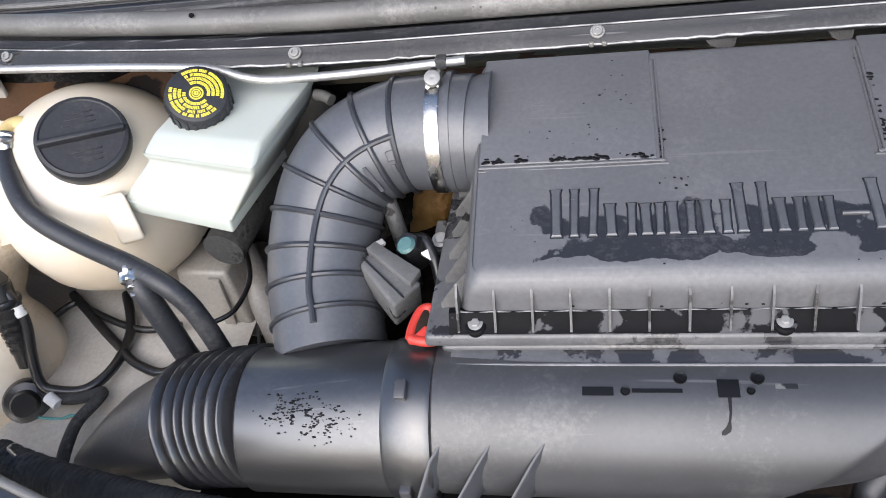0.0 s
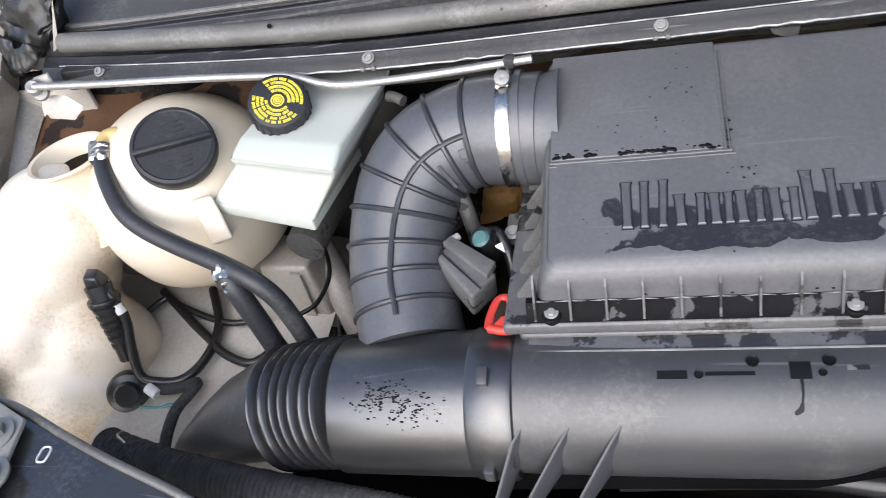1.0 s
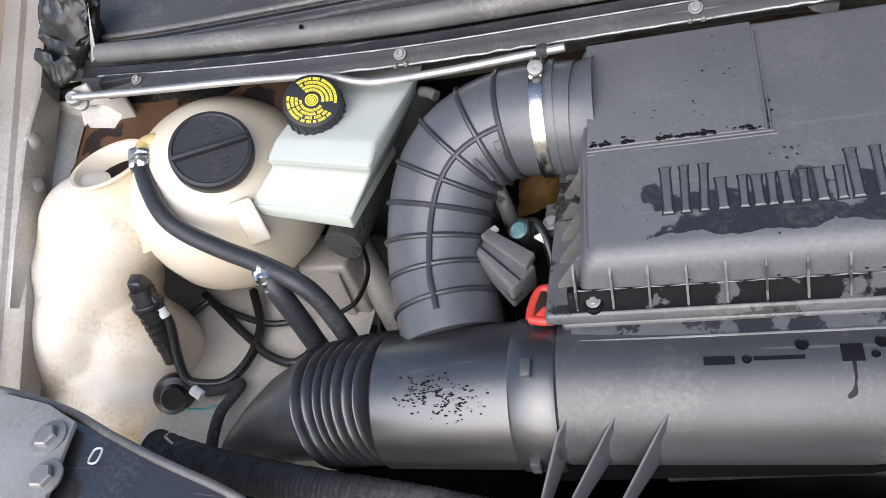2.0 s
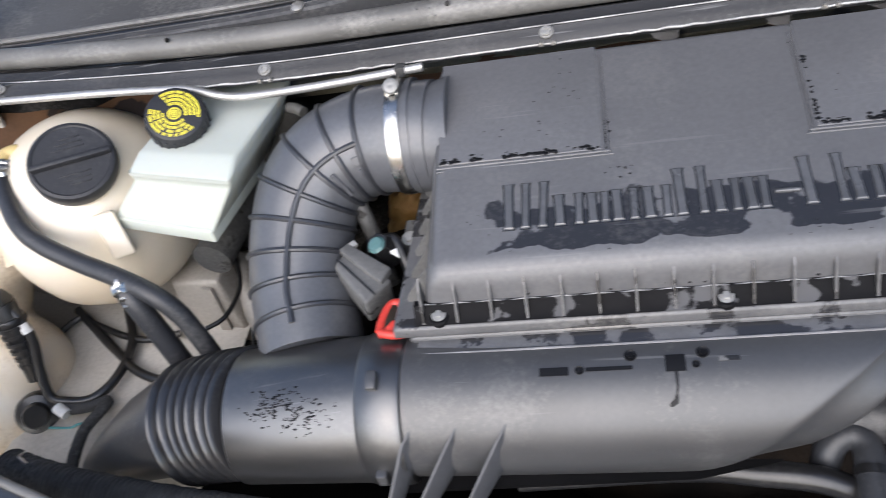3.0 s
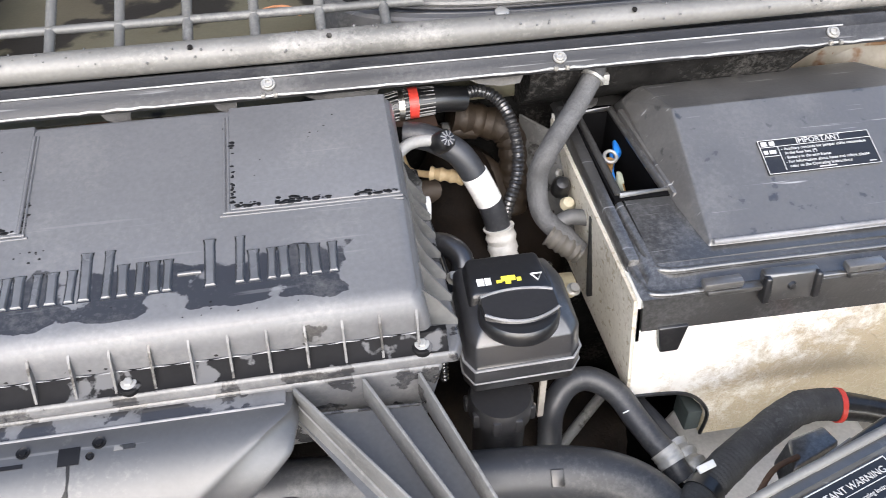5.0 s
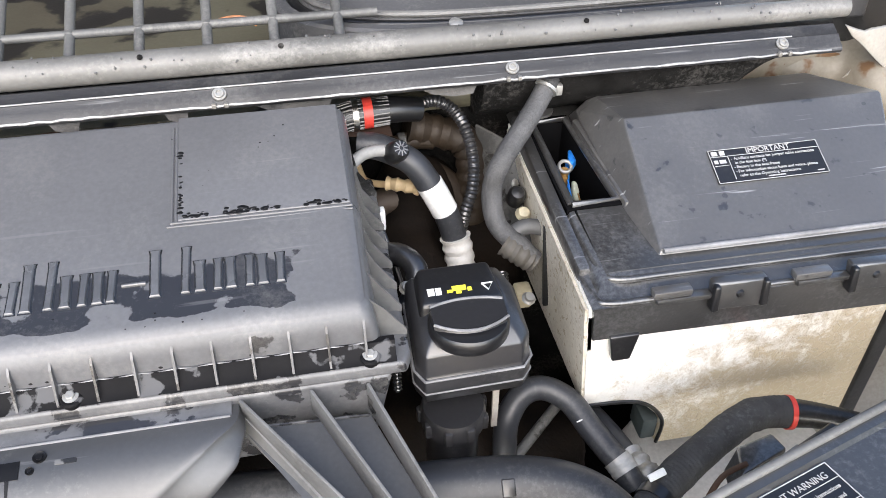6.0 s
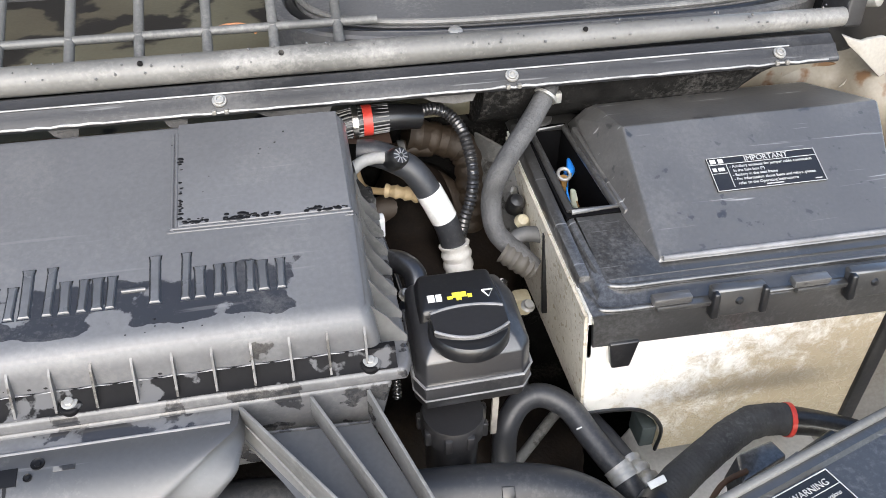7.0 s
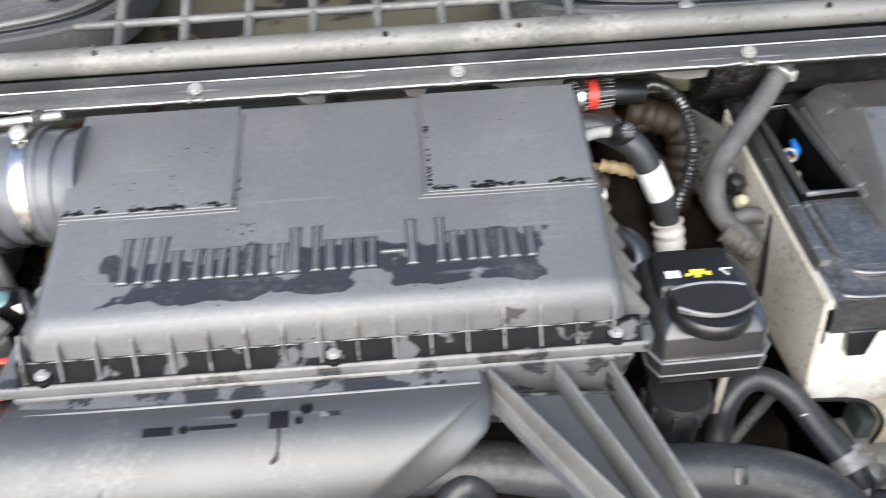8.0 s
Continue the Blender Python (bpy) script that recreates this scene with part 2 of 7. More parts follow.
DULLTRIM = material("dull_trim", (0.42, 0.42, 0.41), 0.3, metal=0.3, var=0.6, scale=160, bump=0.3, other=(0.16, 0.16, 0.16), dust=0.3)
# Near-black without gloss: puts the shade of deep recesses into the colour.
DEEPSHADE = material("recess_shade", (0.006, 0.006, 0.0065), 1.0, var=0.3, bump=0.05, spec=0.0)
CREPE = material("crepe_sleeve", (0.042, 0.042, 0.042), 0.85, var=0.5, scale=160, bump=1.0, fine=240, dust=0.5, dust_colour=(0.16, 0.16, 0.157))


CASESIDE = material("grimed_case_side", (0.60, 0.57, 0.50), 0.6, var=0.3, scale=30, bump=0.5, fine=160, other=(0.46, 0.42, 0.34), spots=0.42, spot_scale=160, spot_colour=(0.36, 0.32, 0.245), spot_rough=0.8, dust=0.5, dust_colour=(0.20, 0.165, 0.11))

# cracked brown film, thicker towards the far bottom corner of the case
cn_, cl_ = BOXWHITE.node_tree.nodes, BOXWHITE.node_tree.links
cb = cn_["Principled BSDF"]
cco = cn_.new("ShaderNodeTexCoord")
crk = cn_.new("ShaderNodeTexNoise")
crk.inputs["Scale"].default_value, crk.inputs["Detail"].default_value, crk.inputs["Roughness"].default_value, crk.inputs["Distortion"].default_value = 40, 13, 0.78, 0.35
cl_.new(cco.outputs["Object"], crk.inputs["Vector"])
csep = cn_.new("ShaderNodeSeparateXYZ")
cl_.new(cco.outputs["Object"], csep.inputs[0])
lean = cn_.new("ShaderNodeMath")
lean.operation = "MULTIPLY_ADD"
lean.inputs[1].default_value, lean.inputs[2].default_value = 1.1, 0.12
cl_.new(csep.outputs[0], lean.inputs[0])
drop = cn_.new("ShaderNodeMath")
drop.operation = "MULTIPLY_ADD"
drop.inputs[1].default_value = -1.7
cl_.new(csep.outputs[2], drop.inputs[0])
cl_.new(lean.outputs[0], drop.inputs[2])
dsum = cn_.new("ShaderNodeMath")
cl_.new(crk.outputs[0], dsum.inputs[0])
cl_.new(drop.outputs[0], dsum.inputs[1])
dcut = cn_.new("ShaderNodeMapRange")
dcut.inputs[1].default_value, dcut.inputs[2].default_value, dcut.inputs[4].default_value = 0.35, 0.52, 0.85
cl_.new(dsum.outputs[0], dcut.inputs[0])
old = cb.inputs["Base Color"].links[0].from_socket
dmix = cn_.new("ShaderNodeMix")
dmix.data_type = "RGBA"
dmix.inputs[7].default_value = (0.41, 0.325, 0.19, 1)
cl_.new(dcut.outputs[0], dmix.inputs[0])
cl_.new(old, dmix.inputs[6])
cl_.new(dmix.outputs[2], cb.inputs["Base Color"])
wrk = cn_.new("ShaderNodeTexNoise")
wrk.inputs["Scale"].default_value, wrk.inputs["Detail"].default_value, wrk.inputs["Distortion"].default_value = 90, 6, 0.6
cl_.new(cco.outputs["Object"], wrk.inputs["Vector"])
half = cn_.new("ShaderNodeMath")
half.operation = "SUBTRACT"
half.inputs[1].default_value = 0.5
cl_.new(wrk.outputs[0], half.inputs[0])
size = cn_.new("ShaderNodeMath")
size.operation = "ABSOLUTE"
cl_.new(half.outputs[0], size.inputs[0])
fold = cn_.new("ShaderNodeMapRange")
fold.inputs[1].default_value, fold.inputs[2].default_value = 0.0, 0.05
fold.inputs[3].default_value, fold.inputs[4].default_value = 0.28, 0.0
cl_.new(size.outputs[0], fold.inputs[0])
folds = cn_.new("ShaderNodeMath")
folds.operation = "MULTIPLY"
cl_.new(fold.outputs[0], folds.inputs[0])
cl_.new(dcut.outputs[0], folds.inputs[1])
fmix = cn_.new("ShaderNodeMix")
fmix.data_type = "RGBA"
fmix.inputs[7].default_value = (0.74, 0.68, 0.56, 1)
cl_.new(folds.outputs[0], fmix.inputs[0])
cl_.new(dmix.outputs[2], fmix.inputs[6])
cl_.new(fmix.outputs[2], cb.inputs["Base Color"])
high = cn_.new("ShaderNodeMath")
cl_.new(folds.outputs[0], high.inputs[0])
cl_.new(crk.outputs[0], high.inputs[1])
dbump = cn_.new("ShaderNodeBump")
dbump.inputs["Strength"].default_value, dbump.inputs["Distance"].default_value = 0.9, 0.0035
cl_.new(high.outputs[0], dbump.inputs["Height"])
cl_.new(dbump.outputs[0], cb.inputs["Normal"])


# ---- mesh helpers ----
V = Vector
ORIGIN = {}


def thing(name, at, label, category, group="", kind="", shift=(0, 0, 0)):
    ob = new(name)
    ob.empty_display_size = 0.02
    ob.location = (V(at) + V(shift)) * UNIT
    ORIGIN[ob] = V(at)
    return tagged(ob, label, category, group, kind)


def part(name, bm, mat, parent=None, label="", smooth=True, keep=False):
    if not keep:
        bmesh.ops.recalc_face_normals(bm, faces=bm.faces[:])
    base = ORIGIN[parent] if parent else V((0, 0, 0))
    if not parent:
        xs = [v.co for v in bm.verts]
        base = V([sum((min(c[i] for c in xs), max(c[i] for c in xs))) / 2 for i in (0, 1)] + [min(c[2] for c in xs)])
    for v in bm.verts:
        v.co = (v.co - base) * UNIT
    me = bpy.data.meshes.new(name)
    bm.to_mesh(me)
    bm.free()
    if smooth:
        me.shade_smooth()
        me.set_sharp_from_angle(angle=radians(38))
    me.materials.append(mat)
    ob = new(name, me)
    ORIGIN[ob] = base
    if parent:
        ob.parent = parent
    else:
        ob.location = base * UNIT
    if label:
        tagged(ob, label)
    return ob


def loft(rings, caps=True, closed=True, bm=None):
    bm = bm or bmesh.new()
    rows = [[bm.verts.new(p) for p in r] for r in rings]
    k = len(rows[0])
    for a, b in zip(rows, rows[1:]):
        for i in range(k if closed else k - 1):
            j = (i + 1) % k
            bm.faces.new((a[i], a[j], b[j], b[i]))
    if caps and closed:
        bm.faces.new(rows[0][::-1])
        bm.faces.new(rows[-1])
    return bm


def curve_points(points, steps=8):
    p = [V(q) for q in points]
    if len(p) < 3:
        return [p[0].lerp(p[-1], i / steps) for i in range(steps + 1)]
    out = []
    for i in range(len(p) - 1):
        a, b, c, d = p[max(i - 1, 0)], p[i], p[i + 1], p[min(i + 2, len(p) - 1)]
        for s in range(steps):
            t = s / steps
            out.append(0.5 * (2 * b + (c - a) * t + (2 * a - 5 * b + 4 * c - d) * t * t + (3 * b - a - 3 * c + d) * t ** 3))
    return out + [p[-1]]


def turning(path):
    """Axes that turn as little as may be along a path: place, side, up."""
    out, side = [], None
    for i, p in enumerate(path):
        d = (path[min(i + 1, len(path) - 1)] - path[max(i - 1, 0)]).normalized()
        if side is None:
            side = d.cross(V((0, 0, 1)) if abs(d.z) < 0.9 else V((0, 1, 0))).normalized()
        side = (side - d * side.dot(d)).normalized()
        out.append((p, side, side.cross(d)))
    return out


def tube(points, radius, steps=8, seg=16, ripple=0.0, pitch=0.01, caps=True, bm=None, wobble=0.0):
    path = curve_points(points, steps)
    if ripple:
        dense, total = [], 0.0
        for a, b in zip(path, path[1:]):
            k = max(1, int((b - a).length / (pitch / 4) + 0.5))
            dense += [a.lerp(b, i / k) for i in range(k)]
        path = dense + [path[-1]]
    rings, run = [], 0.0
    for i, (p, s, u) in enumerate(turning(path)):
        if i:
            run += (p - path[i - 1]).length
        f = i / (len(path) - 1)
        r = radius(f) if callable(radius) else radius
        if ripple:
            r += ripple * (0.5 + 0.5 * math.cos(run / pitch * 2 * math.pi))
        if wobble:
            r *= 1 + wobble * noise.noise(p * 90)
        rings.append([p + (s * math.cos(a) + u * math.sin(a)) * r for a in (2 * math.pi * j / seg for j in range(seg))])
    return loft(rings, caps, bm=bm)


def basis(n):
    n = V(n).normalized()
    s = n.cross(V((0, 0, 1)) if abs(n.z) < 0.95 else V((0, 1, 0))).normalized()
    return s, s.cross(n) * -1, n


def revolve(profile, at, axis, seg=32, bm=None, turn=0.0):
    """profile: (radius, height) along the axis."""
    s, u, n = basis(axis)
    rings = [[V(at) + n * h + (s * math.cos(a) + u * math.sin(a)) * max(r, 1e-5) for a in (turn + 2 * math.pi * j / seg for j in range(seg))] for r, h in profile]
    return loft(rings, True, bm=bm)


def bevelled(bm, width, segments=2, angle=25):
    edges = [e for e in bm.edges if len(e.link_faces) == 2 and e.calc_face_angle(0) > radians(angle)]
    bmesh.ops.bevel(bm, geom=edges, offset=width, segments=segments, affect="EDGES", profile=0.5)
    return bm


def box(lo, hi, bevel=0.002, m=None, segments=2):
    bm = bmesh.new()
    bmesh.ops.create_cube(bm, size=1)
    for v in bm.verts:
        v.co = V([lo[i] + (hi[i] - lo[i]) * (v.co[i] + 0.5) for i in range(3)])
    if bevel:
        bmesh.ops.bevel(bm, geom=bm.edges[:], offset=bevel, segments=segments, affect="EDGES", profile=0.5)
    if m:
        bm.transform(m)
    return bm


def hull(low, high, bevel=0.004, segments=3):
    """A solid between two polygons with the same number of corners."""
    bm = loft([low, high])
    bmesh.ops.recalc_face_normals(bm, faces=bm.faces[:])
    if bevel:
        bevelled(bm, bevel, segments)
    return bm


def plate(poly, thick, bevel=0.0):
    """A polygon in space made solid by a shift."""
    return hull([V(p) for p in poly], [V(p) + V(thick) for p in poly], bevel, 2)


def sweep_x(profile, xs, shift=lambda x: (0, 0), closed=True):
    """A (y, z) profile drawn along x."""
    return loft([[V((x, y + shift(x)[0], z + shift(x)[1])) for y, z in profile] for x in xs], closed, closed)


def lettering(text, size, m, mat, parent, name="lettering", extrude=0.0002, align="LEFT"):
    cu = bpy.data.curves.new(name, "FONT")
    cu.body, cu.size, cu.extrude, cu.align_x = text, size * UNIT, extrude, align
    tmp = bpy.data.objects.new(name, cu)
    scene.collection.objects.link(tmp)
    me = bpy.data.meshes.new_from_object(tmp.evaluated_get(bpy.context.evaluated_depsgraph_get()))
    bpy.data.objects.remove(tmp)
    bpy.data.curves.remove(cu)
    me.transform(m)
    me.materials.append(mat)
    ob = new(name, me)
    ob.parent = parent
    return ob


def merge_blobs(blobs, voxel, rounds=12):
    """One soft skin over a set of ellipsoids (centre, radii)."""
    bm = bmesh.new()
    for c, r in blobs:
        g = bmesh.ops.create_icosphere(bm, subdivisions=4, radius=1)
        for v in g["verts"]:
            v.co = V([c[i] + v.co[i] * r[i] for i in range(3)])
    me = bpy.data.meshes.new("temporary")
    bm.to_mesh(me)
    bm.free()
    tmp = bpy.data.objects.new("temporary", me)
    scene.collection.objects.link(tmp)
    rm = tmp.modifiers.new("skin", "REMESH")
    rm.mode, rm.voxel_size = "VOXEL", voxel
    sm = tmp.modifiers.new("soft", "SMOOTH")
    sm.factor, sm.iterations = 0.5, rounds
    out = bpy.data.meshes.new_from_object(tmp.evaluated_get(bpy.context.evaluated_depsgraph_get()))
    bpy.data.objects.remove(tmp)
    bm = bmesh.new()
    bm.from_mesh(out)
    bpy.data.meshes.remove(out)
    bpy.data.meshes.remove(me)
    return bm


# ---- ground and body shell ----
def grid_sheet(x0, x1, y0, y1, nx, ny, height):
    bm = bmesh.new()
    v = [[bm.verts.new((x0 + (x1 - x0) * i / nx, y0 + (y1 - y0) * j / ny, height(x0 + (x1 - x0) * i / nx, y0 + (y1 - y0) * j / ny))) for j in range(ny + 1)] for i in range(nx + 1)]
    for i in range(nx):
        for j in range(ny):
            bm.faces.new((v[i][j], v[i + 1][j], v[i + 1][j + 1], v[i][j + 1]))
    return bm


tagged(part("ground", grid_sheet(-300, 300, -300, 300, 4, 4, lambda x, y: 0.0), DIRT), "bare brown earth yard under the van", "ground", kind="structure")
# Tray coloured as the deep shade at the bottom of the bay.
tagged(part("undertray", box((-1.0, -0.5, 0.40), (0.95, 0.45, 0.42), 0.004), DEEPSHADE), "near-black tray holding the shade under the engine bay", "undertray", kind="structure")
tagged(part("firewall", box((-1.02, 0.37, 0.42), (0.92, 0.39, 1.085), 0.004), FOAM), "black foam-covered firewall behind the engine", "firewall", kind="structure")


def wing_left(x, y):
    k = min(1.0, max(0.0, (x + 0.92) / 0.08))
    return 0.68 + 0.095 * k * k * (3 - 2 * k) + 0.012 * math.sin(9 * y) + max(0.0, -0.9 - x) * 0.5


tagged(part("inner_wing_left", grid_sheet(-1.12, -0.56, -0.06, 0.36, 36, 24, wing_left), WINGPAINT), "silver-beige painted inner wing, dusty", "inner wing", kind="structure")
tagged(part("inner_wing_right", grid_sheet(0.66, 0.95, -0.3, 0.36, 24, 20, lambda x, y: 0.60 + max(0, x - 0.72) * 0.9), PAINT), "silver-beige painted inner wing, dusty", "inner wing", kind="structure")
tagged(part("side_wall_left", plate([(-1.10, -0.4, 0.45), (-1.10, 0.45, 0.45), (-1.06, 0.45, 1.10), (-1.06, -0.4, 0.90)], (-0.015, 0, 0)), PAINT), "painted side wall of the engine bay", "side wall", kind="structure")
tagged(part("side_wall_right", plate([(0.93, -0.4, 0.45), (0.93, 0.45, 0.45), (0.90, 0.45, 1.08), (0.90, -0.4, 0.90)], (0.015, 0, 0)), PAINT), "painted side wall of the engine bay", "side wall", kind="structure")
tagged(part("wing_panel", box((-1.02, 0.352, 0.72), (-0.86, 0.360, 1.075), 0.003), WINGPAINT), "painted panel behind the washer tank", "wing panel", kind="structure")
tagged(part("front_wall", box((-1.0, -0.40, 0.42), (0.95, -0.385, 0.80), 0.004), BLACK), "black radiator side of the engine bay", "front wall", kind="structure")

# left wing rail
rail = thing("wing_rail", (-1.0, 0.1, 0.95), "silver-beige painted wing rail with a bolted flange", "wing rail", kind="structure")
def rail_z(y):
    return 0.978 + (y - 0.146) * 0.70
part("rail", loft([[V((x, y, rail_z(y) + z)) for x, z in ((-0.964, -0.05), (-0.958, -0.002), (-0.966, 0.004), (-0.985, 0.005), (-0.990, 0.012), (-1.012, 0.014), (-1.022, 0.006), (-1.022, -0.05))] for y in (-0.35, -0.1, 0.05, 0.15, 0.25, 0.35, 0.45, 0.6)]), PAINT, rail)

part("flange_plate", plate([(-0.952, 0.344, 1.077), (-0.952, 0.283, 1.042), (-0.952, 0.246, 1.033), (-0.952, 0.209, 0.996), (-0.952, 0.172, 0.989), (-0.952, 0.088, 0.953), (-0.952, 0.078, 0.965), (-0.952, 0.143, 1.010), (-0.952, 0.255, 1.080), (-0.952, 0.335, 1.112)], (-0.006, 0, 0), 0.0015), PAINT, rail)
part("slot", revolve([(0.0003, 0.0035), (0.006, 0.003), (0.0085, 0.002), (0.0105, 0.0), (0.0003, 0.0)], (-0.952, 0.2286, 1.0354), (0.9, -0.3, 0.3), 20), ZINC, rail)
part("bump", revolve([(0.0003, 0.007), (0.006, 0.006), (0.011, 0.002), (0.012, 0.0), (0.0003, 0.0)], (-0.953, 0.268, 1.075), (0.9, -0.3, 0.3), 20), PAINT, rail)

# ---- cowl ----
def rise(x):
    return (0.045 * max(0.0, (-x - 0.38) / 0.42) ** 1.5, 0.0)


XS = [-0.885 + 0.0281 * i for i in range(61)]
cowl = thing("cowl_strip", (0, 0.28, 1.09), "black plastic cowl strip with a rubber bonnet seal", "cowl strip", kind="structure")
part("strip", sweep_x([(0.2590, 1.1035), (0.2605, 1.1065), (0.268, 1.1115), (0.273, 1.1165), (0.2755, 1.1165), (0.287, 1.1225), (0.292, 1.121), (0.300, 1.115), (0.300, 1.105), (0.270, 1.104), (0.2605, 1.1005)], XS, rise), COWL, cowl)
part("bonnet_seal", tube([(x, 0.302 + rise(x)[0], 1.134 + rise(x)[1]) for x in XS[1:-1:3] + [0.822]], lambda f: 0.0125 + 0.0022 * min(1.0, 2 * f) - 0.0038 * max(0.0, (f - 0.7) / 0.3), 4, 20), SEAL, cowl, "grey weathered rubber seal tube")
part("edge_trim", tube([(x, 0.2745 + rise(x)[0], 1.1174) for x in XS[1:-1:3]], 0.0010, 3, 8), DULLTRIM, cowl)


tagged(part("bonnet", plate([(-0.95, 0.72, 1.25), (0.90, 0.72, 1.25), (0.90, 0.58, 2.25), (-0.95, 0.58, 2.25)], (0, 0.03, -0.012), 0.004), FOAM), "raised bonnet with black lined underside", "bonnet", kind="structure")
tagged(part("fan_shroud", box((-0.45, -0.36, 0.60), (0.36, -0.05, 0.75), 0.01), BLACK), "black fan shroud low in front of the engine", "fan shroud", kind="structure")
# ---- cowl: bolts, trim, grille, covers ----
foil = tube([(x, 0.2598 + rise(x)[0] + 0.0012 * noise.noise((x * 60, 0, 0)), 1.1045 + 0.0015 * noise.noise((x * 90, 3, 0))) for x in [-0.88 + 0.012 * i for i in range(140)]], lambda f: 0.0014 + 0.0008 * noise.noise((f * 300, 0, 7)), 1, 6)
part("crimped_edge", foil, DULLTRIM, cowl, "bright crimped metal edge")


def cowl_bolt():
    b = thing("cowl_bolt", (0, 0, 0), "zinc pan-head bolt with clip on the cowl strip", "bolt", "bolts along the cowl strip")
    n = (0, -0.55, 0.83)
    part("washer", revolve([(0.0005, 0.0), (0.0070, 0.0), (0.0072, 0.0014), (0.0067, 0.0022), (0.0005, 0.0028)], (0, 0, 0), n, 24), ZINC, b)
    part("head", revolve([(0.0052, 0.0022), (0.0050, 0.0044), (0.0043, 0.0050), (0.0027, 0.0050), (0.0023, 0.0032), (0.0005, 0.0034)], (0, 0, 0), n, 20), ZINC, b)
    for sx in (-0.006, 0.006):
        part("clip_tab", box((sx - 0.0022, -0.0125, -0.0090), (sx + 0.0022, -0.0080, -0.0040), 0.001), ZINC, b)
    return b


first = cowl_bolt()
BOLTS = (-0.792, -0.436, -0.133, 0.130, 0.427, 0.731)
first.location = V((BOLTS[1], 0.268 + rise(BOLTS[1])[0], 1.1125)) * UNIT
for x in BOLTS[2:]:
    copy_thing(first, pose(x * UNIT, 0.268 * UNIT, 1.1125 * UNIT))
copy_thing(first, pose(BOLTS[0] * UNIT, (0.268 + rise(BOLTS[0])[0]) * UNIT, 1.1125 * UNIT))
for x in (-0.55, -0.23, 0.06, 0.195, 0.512):
    part("vent_hole", revolve([(0.0001, 0.0), (0.0028, 0.0), (0.0028, 0.001), (0.0001, 0.001)], (x, 0.2928 + rise(x)[0], 1.1466), (0, -0.62, 0.8), 14), FOAM, cowl)
rng = random.Random(4)
bm = bmesh.new()
for i in range(90):
    x = rng.uniform(-0.3, 0.8)
    a = rng.uniform(1.2, 3.0)
    g = bmesh.ops.create_icosphere(bm, subdivisions=1, radius=rng.uniform(0.0007, 0.0018))
    for v in g["verts"]:
        v.co = v.co + V((x, 0.302 + 0.0155 * math.cos(a), 1.134 + 0.0155 * math.sin(a)))
DROP = material("water_drop", (0.12, 0.12, 0.12), 0.08, var=0.0, bump=0)
part("rain_drops", bm, DROP, cowl, "beads of rain water")["kind"] = "stuff"
# hanging scraps of insulation below the strip
for x, w, d in ((-0.02, 0.03, 0.010), (0.085, 0.024, 0.010), (0.20, 0.08, 0.010), (0.36, 0.06, 0.008), (-0.30, 0.05, 0.008)):
    pts = [(x - w / 2, 0.268, 1.098), (x + w / 2, 0.268, 1.098), (x + w * 0.42, 0.264, 1.098 - d), (x + w * 0.1, 0.265, 1.096 - d), (x - w * 0.3, 0.264, 1.098 - d * 0.6)]
    part("insulation_scrap", plate(pts, (0, 0.004, 0)), material("grey_felt", (0.12, 0.115, 0.11), 0.95, var=0.5, scale=90, bump=0.8), cowl)
def mat_ring(x):
    k = 1.0 if x < 0.70 else max(0.12, 1 - (x - 0.70) / 0.055)
    w = 0.003 * noise.noise((x * 40, 0, 5))
    return [V((x, 0.275, 1.098)), V((x, 0.279, 1.098 - 0.022 * k)), V((x, 0.292, 1.098 - 0.045 * k + w)), V((x, 0.315, 1.098 - 0.064 * k + w)), V((x, 0.340, 1.098 - 0.074 * k)), V((x, 0.375, 1.098 - 0.080 * k)), V((x, 0.375, 1.098))]
tagged(part("insulation_mat", loft([mat_ring(0.40 + 0.012 * i) for i in range(29)]), FOAM), "black foam insulation mat under the cowl", "insulation mat")
tagged(part("plenum_floor", box((-0.60, 0.34, 1.03), (0.9, 0.75, 1.05), 0.004), OLIVE), "olive-painted plenum floor below the cowl grille", "plenum", kind="structure")
tagged(part("plenum_wall", box((-1.0, 0.75, 1.0), (0.9, 0.77, 1.45), 0.004), GLASSBLACK), "dark windscreen base behind the cowl", "windscreen base", kind="structure")
part("plenum_shelf", box((-0.85, 0.312, 1.09), (0.82, 0.335, 1.118), 0.004), BLACK, cowl)

grille = thing("cowl_grille", (0.05, 0.4, 1.12), "black moulded cowl grille of crossed round bars", "grille")
def gz(y):
    return 1.120 + 0.5 * (y - 0.318)
for k, y in enumerate((0.366, 0.475, 0.56)):
    part("cross_bar", tube([(-0.27 + 0.03 * i, y, gz(y)) for i in range(20)], 0.0048, 2, 10), GRILLE, grille)
for i in range(8):
    x = -0.222 + 0.0684 * i
    part("bar", tube([(x, 0.318, gz(0.318)), (x, 0.40, gz(0.40)), (x, 0.5, gz(0.5)), (x, 0.6, gz(0.6))], 0.0055, 3, 10), GRILLE, grille)
    for y in (0.366, 0.475):
        part("knot", revolve([(0.0001, -0.006), (0.0045, -0.0045), (0.0066, 0.0), (0.0045, 0.0045), (0.0001, 0.006)], (x, y, gz(y)), (0, 0, 1), 10), GRILLE, grille)
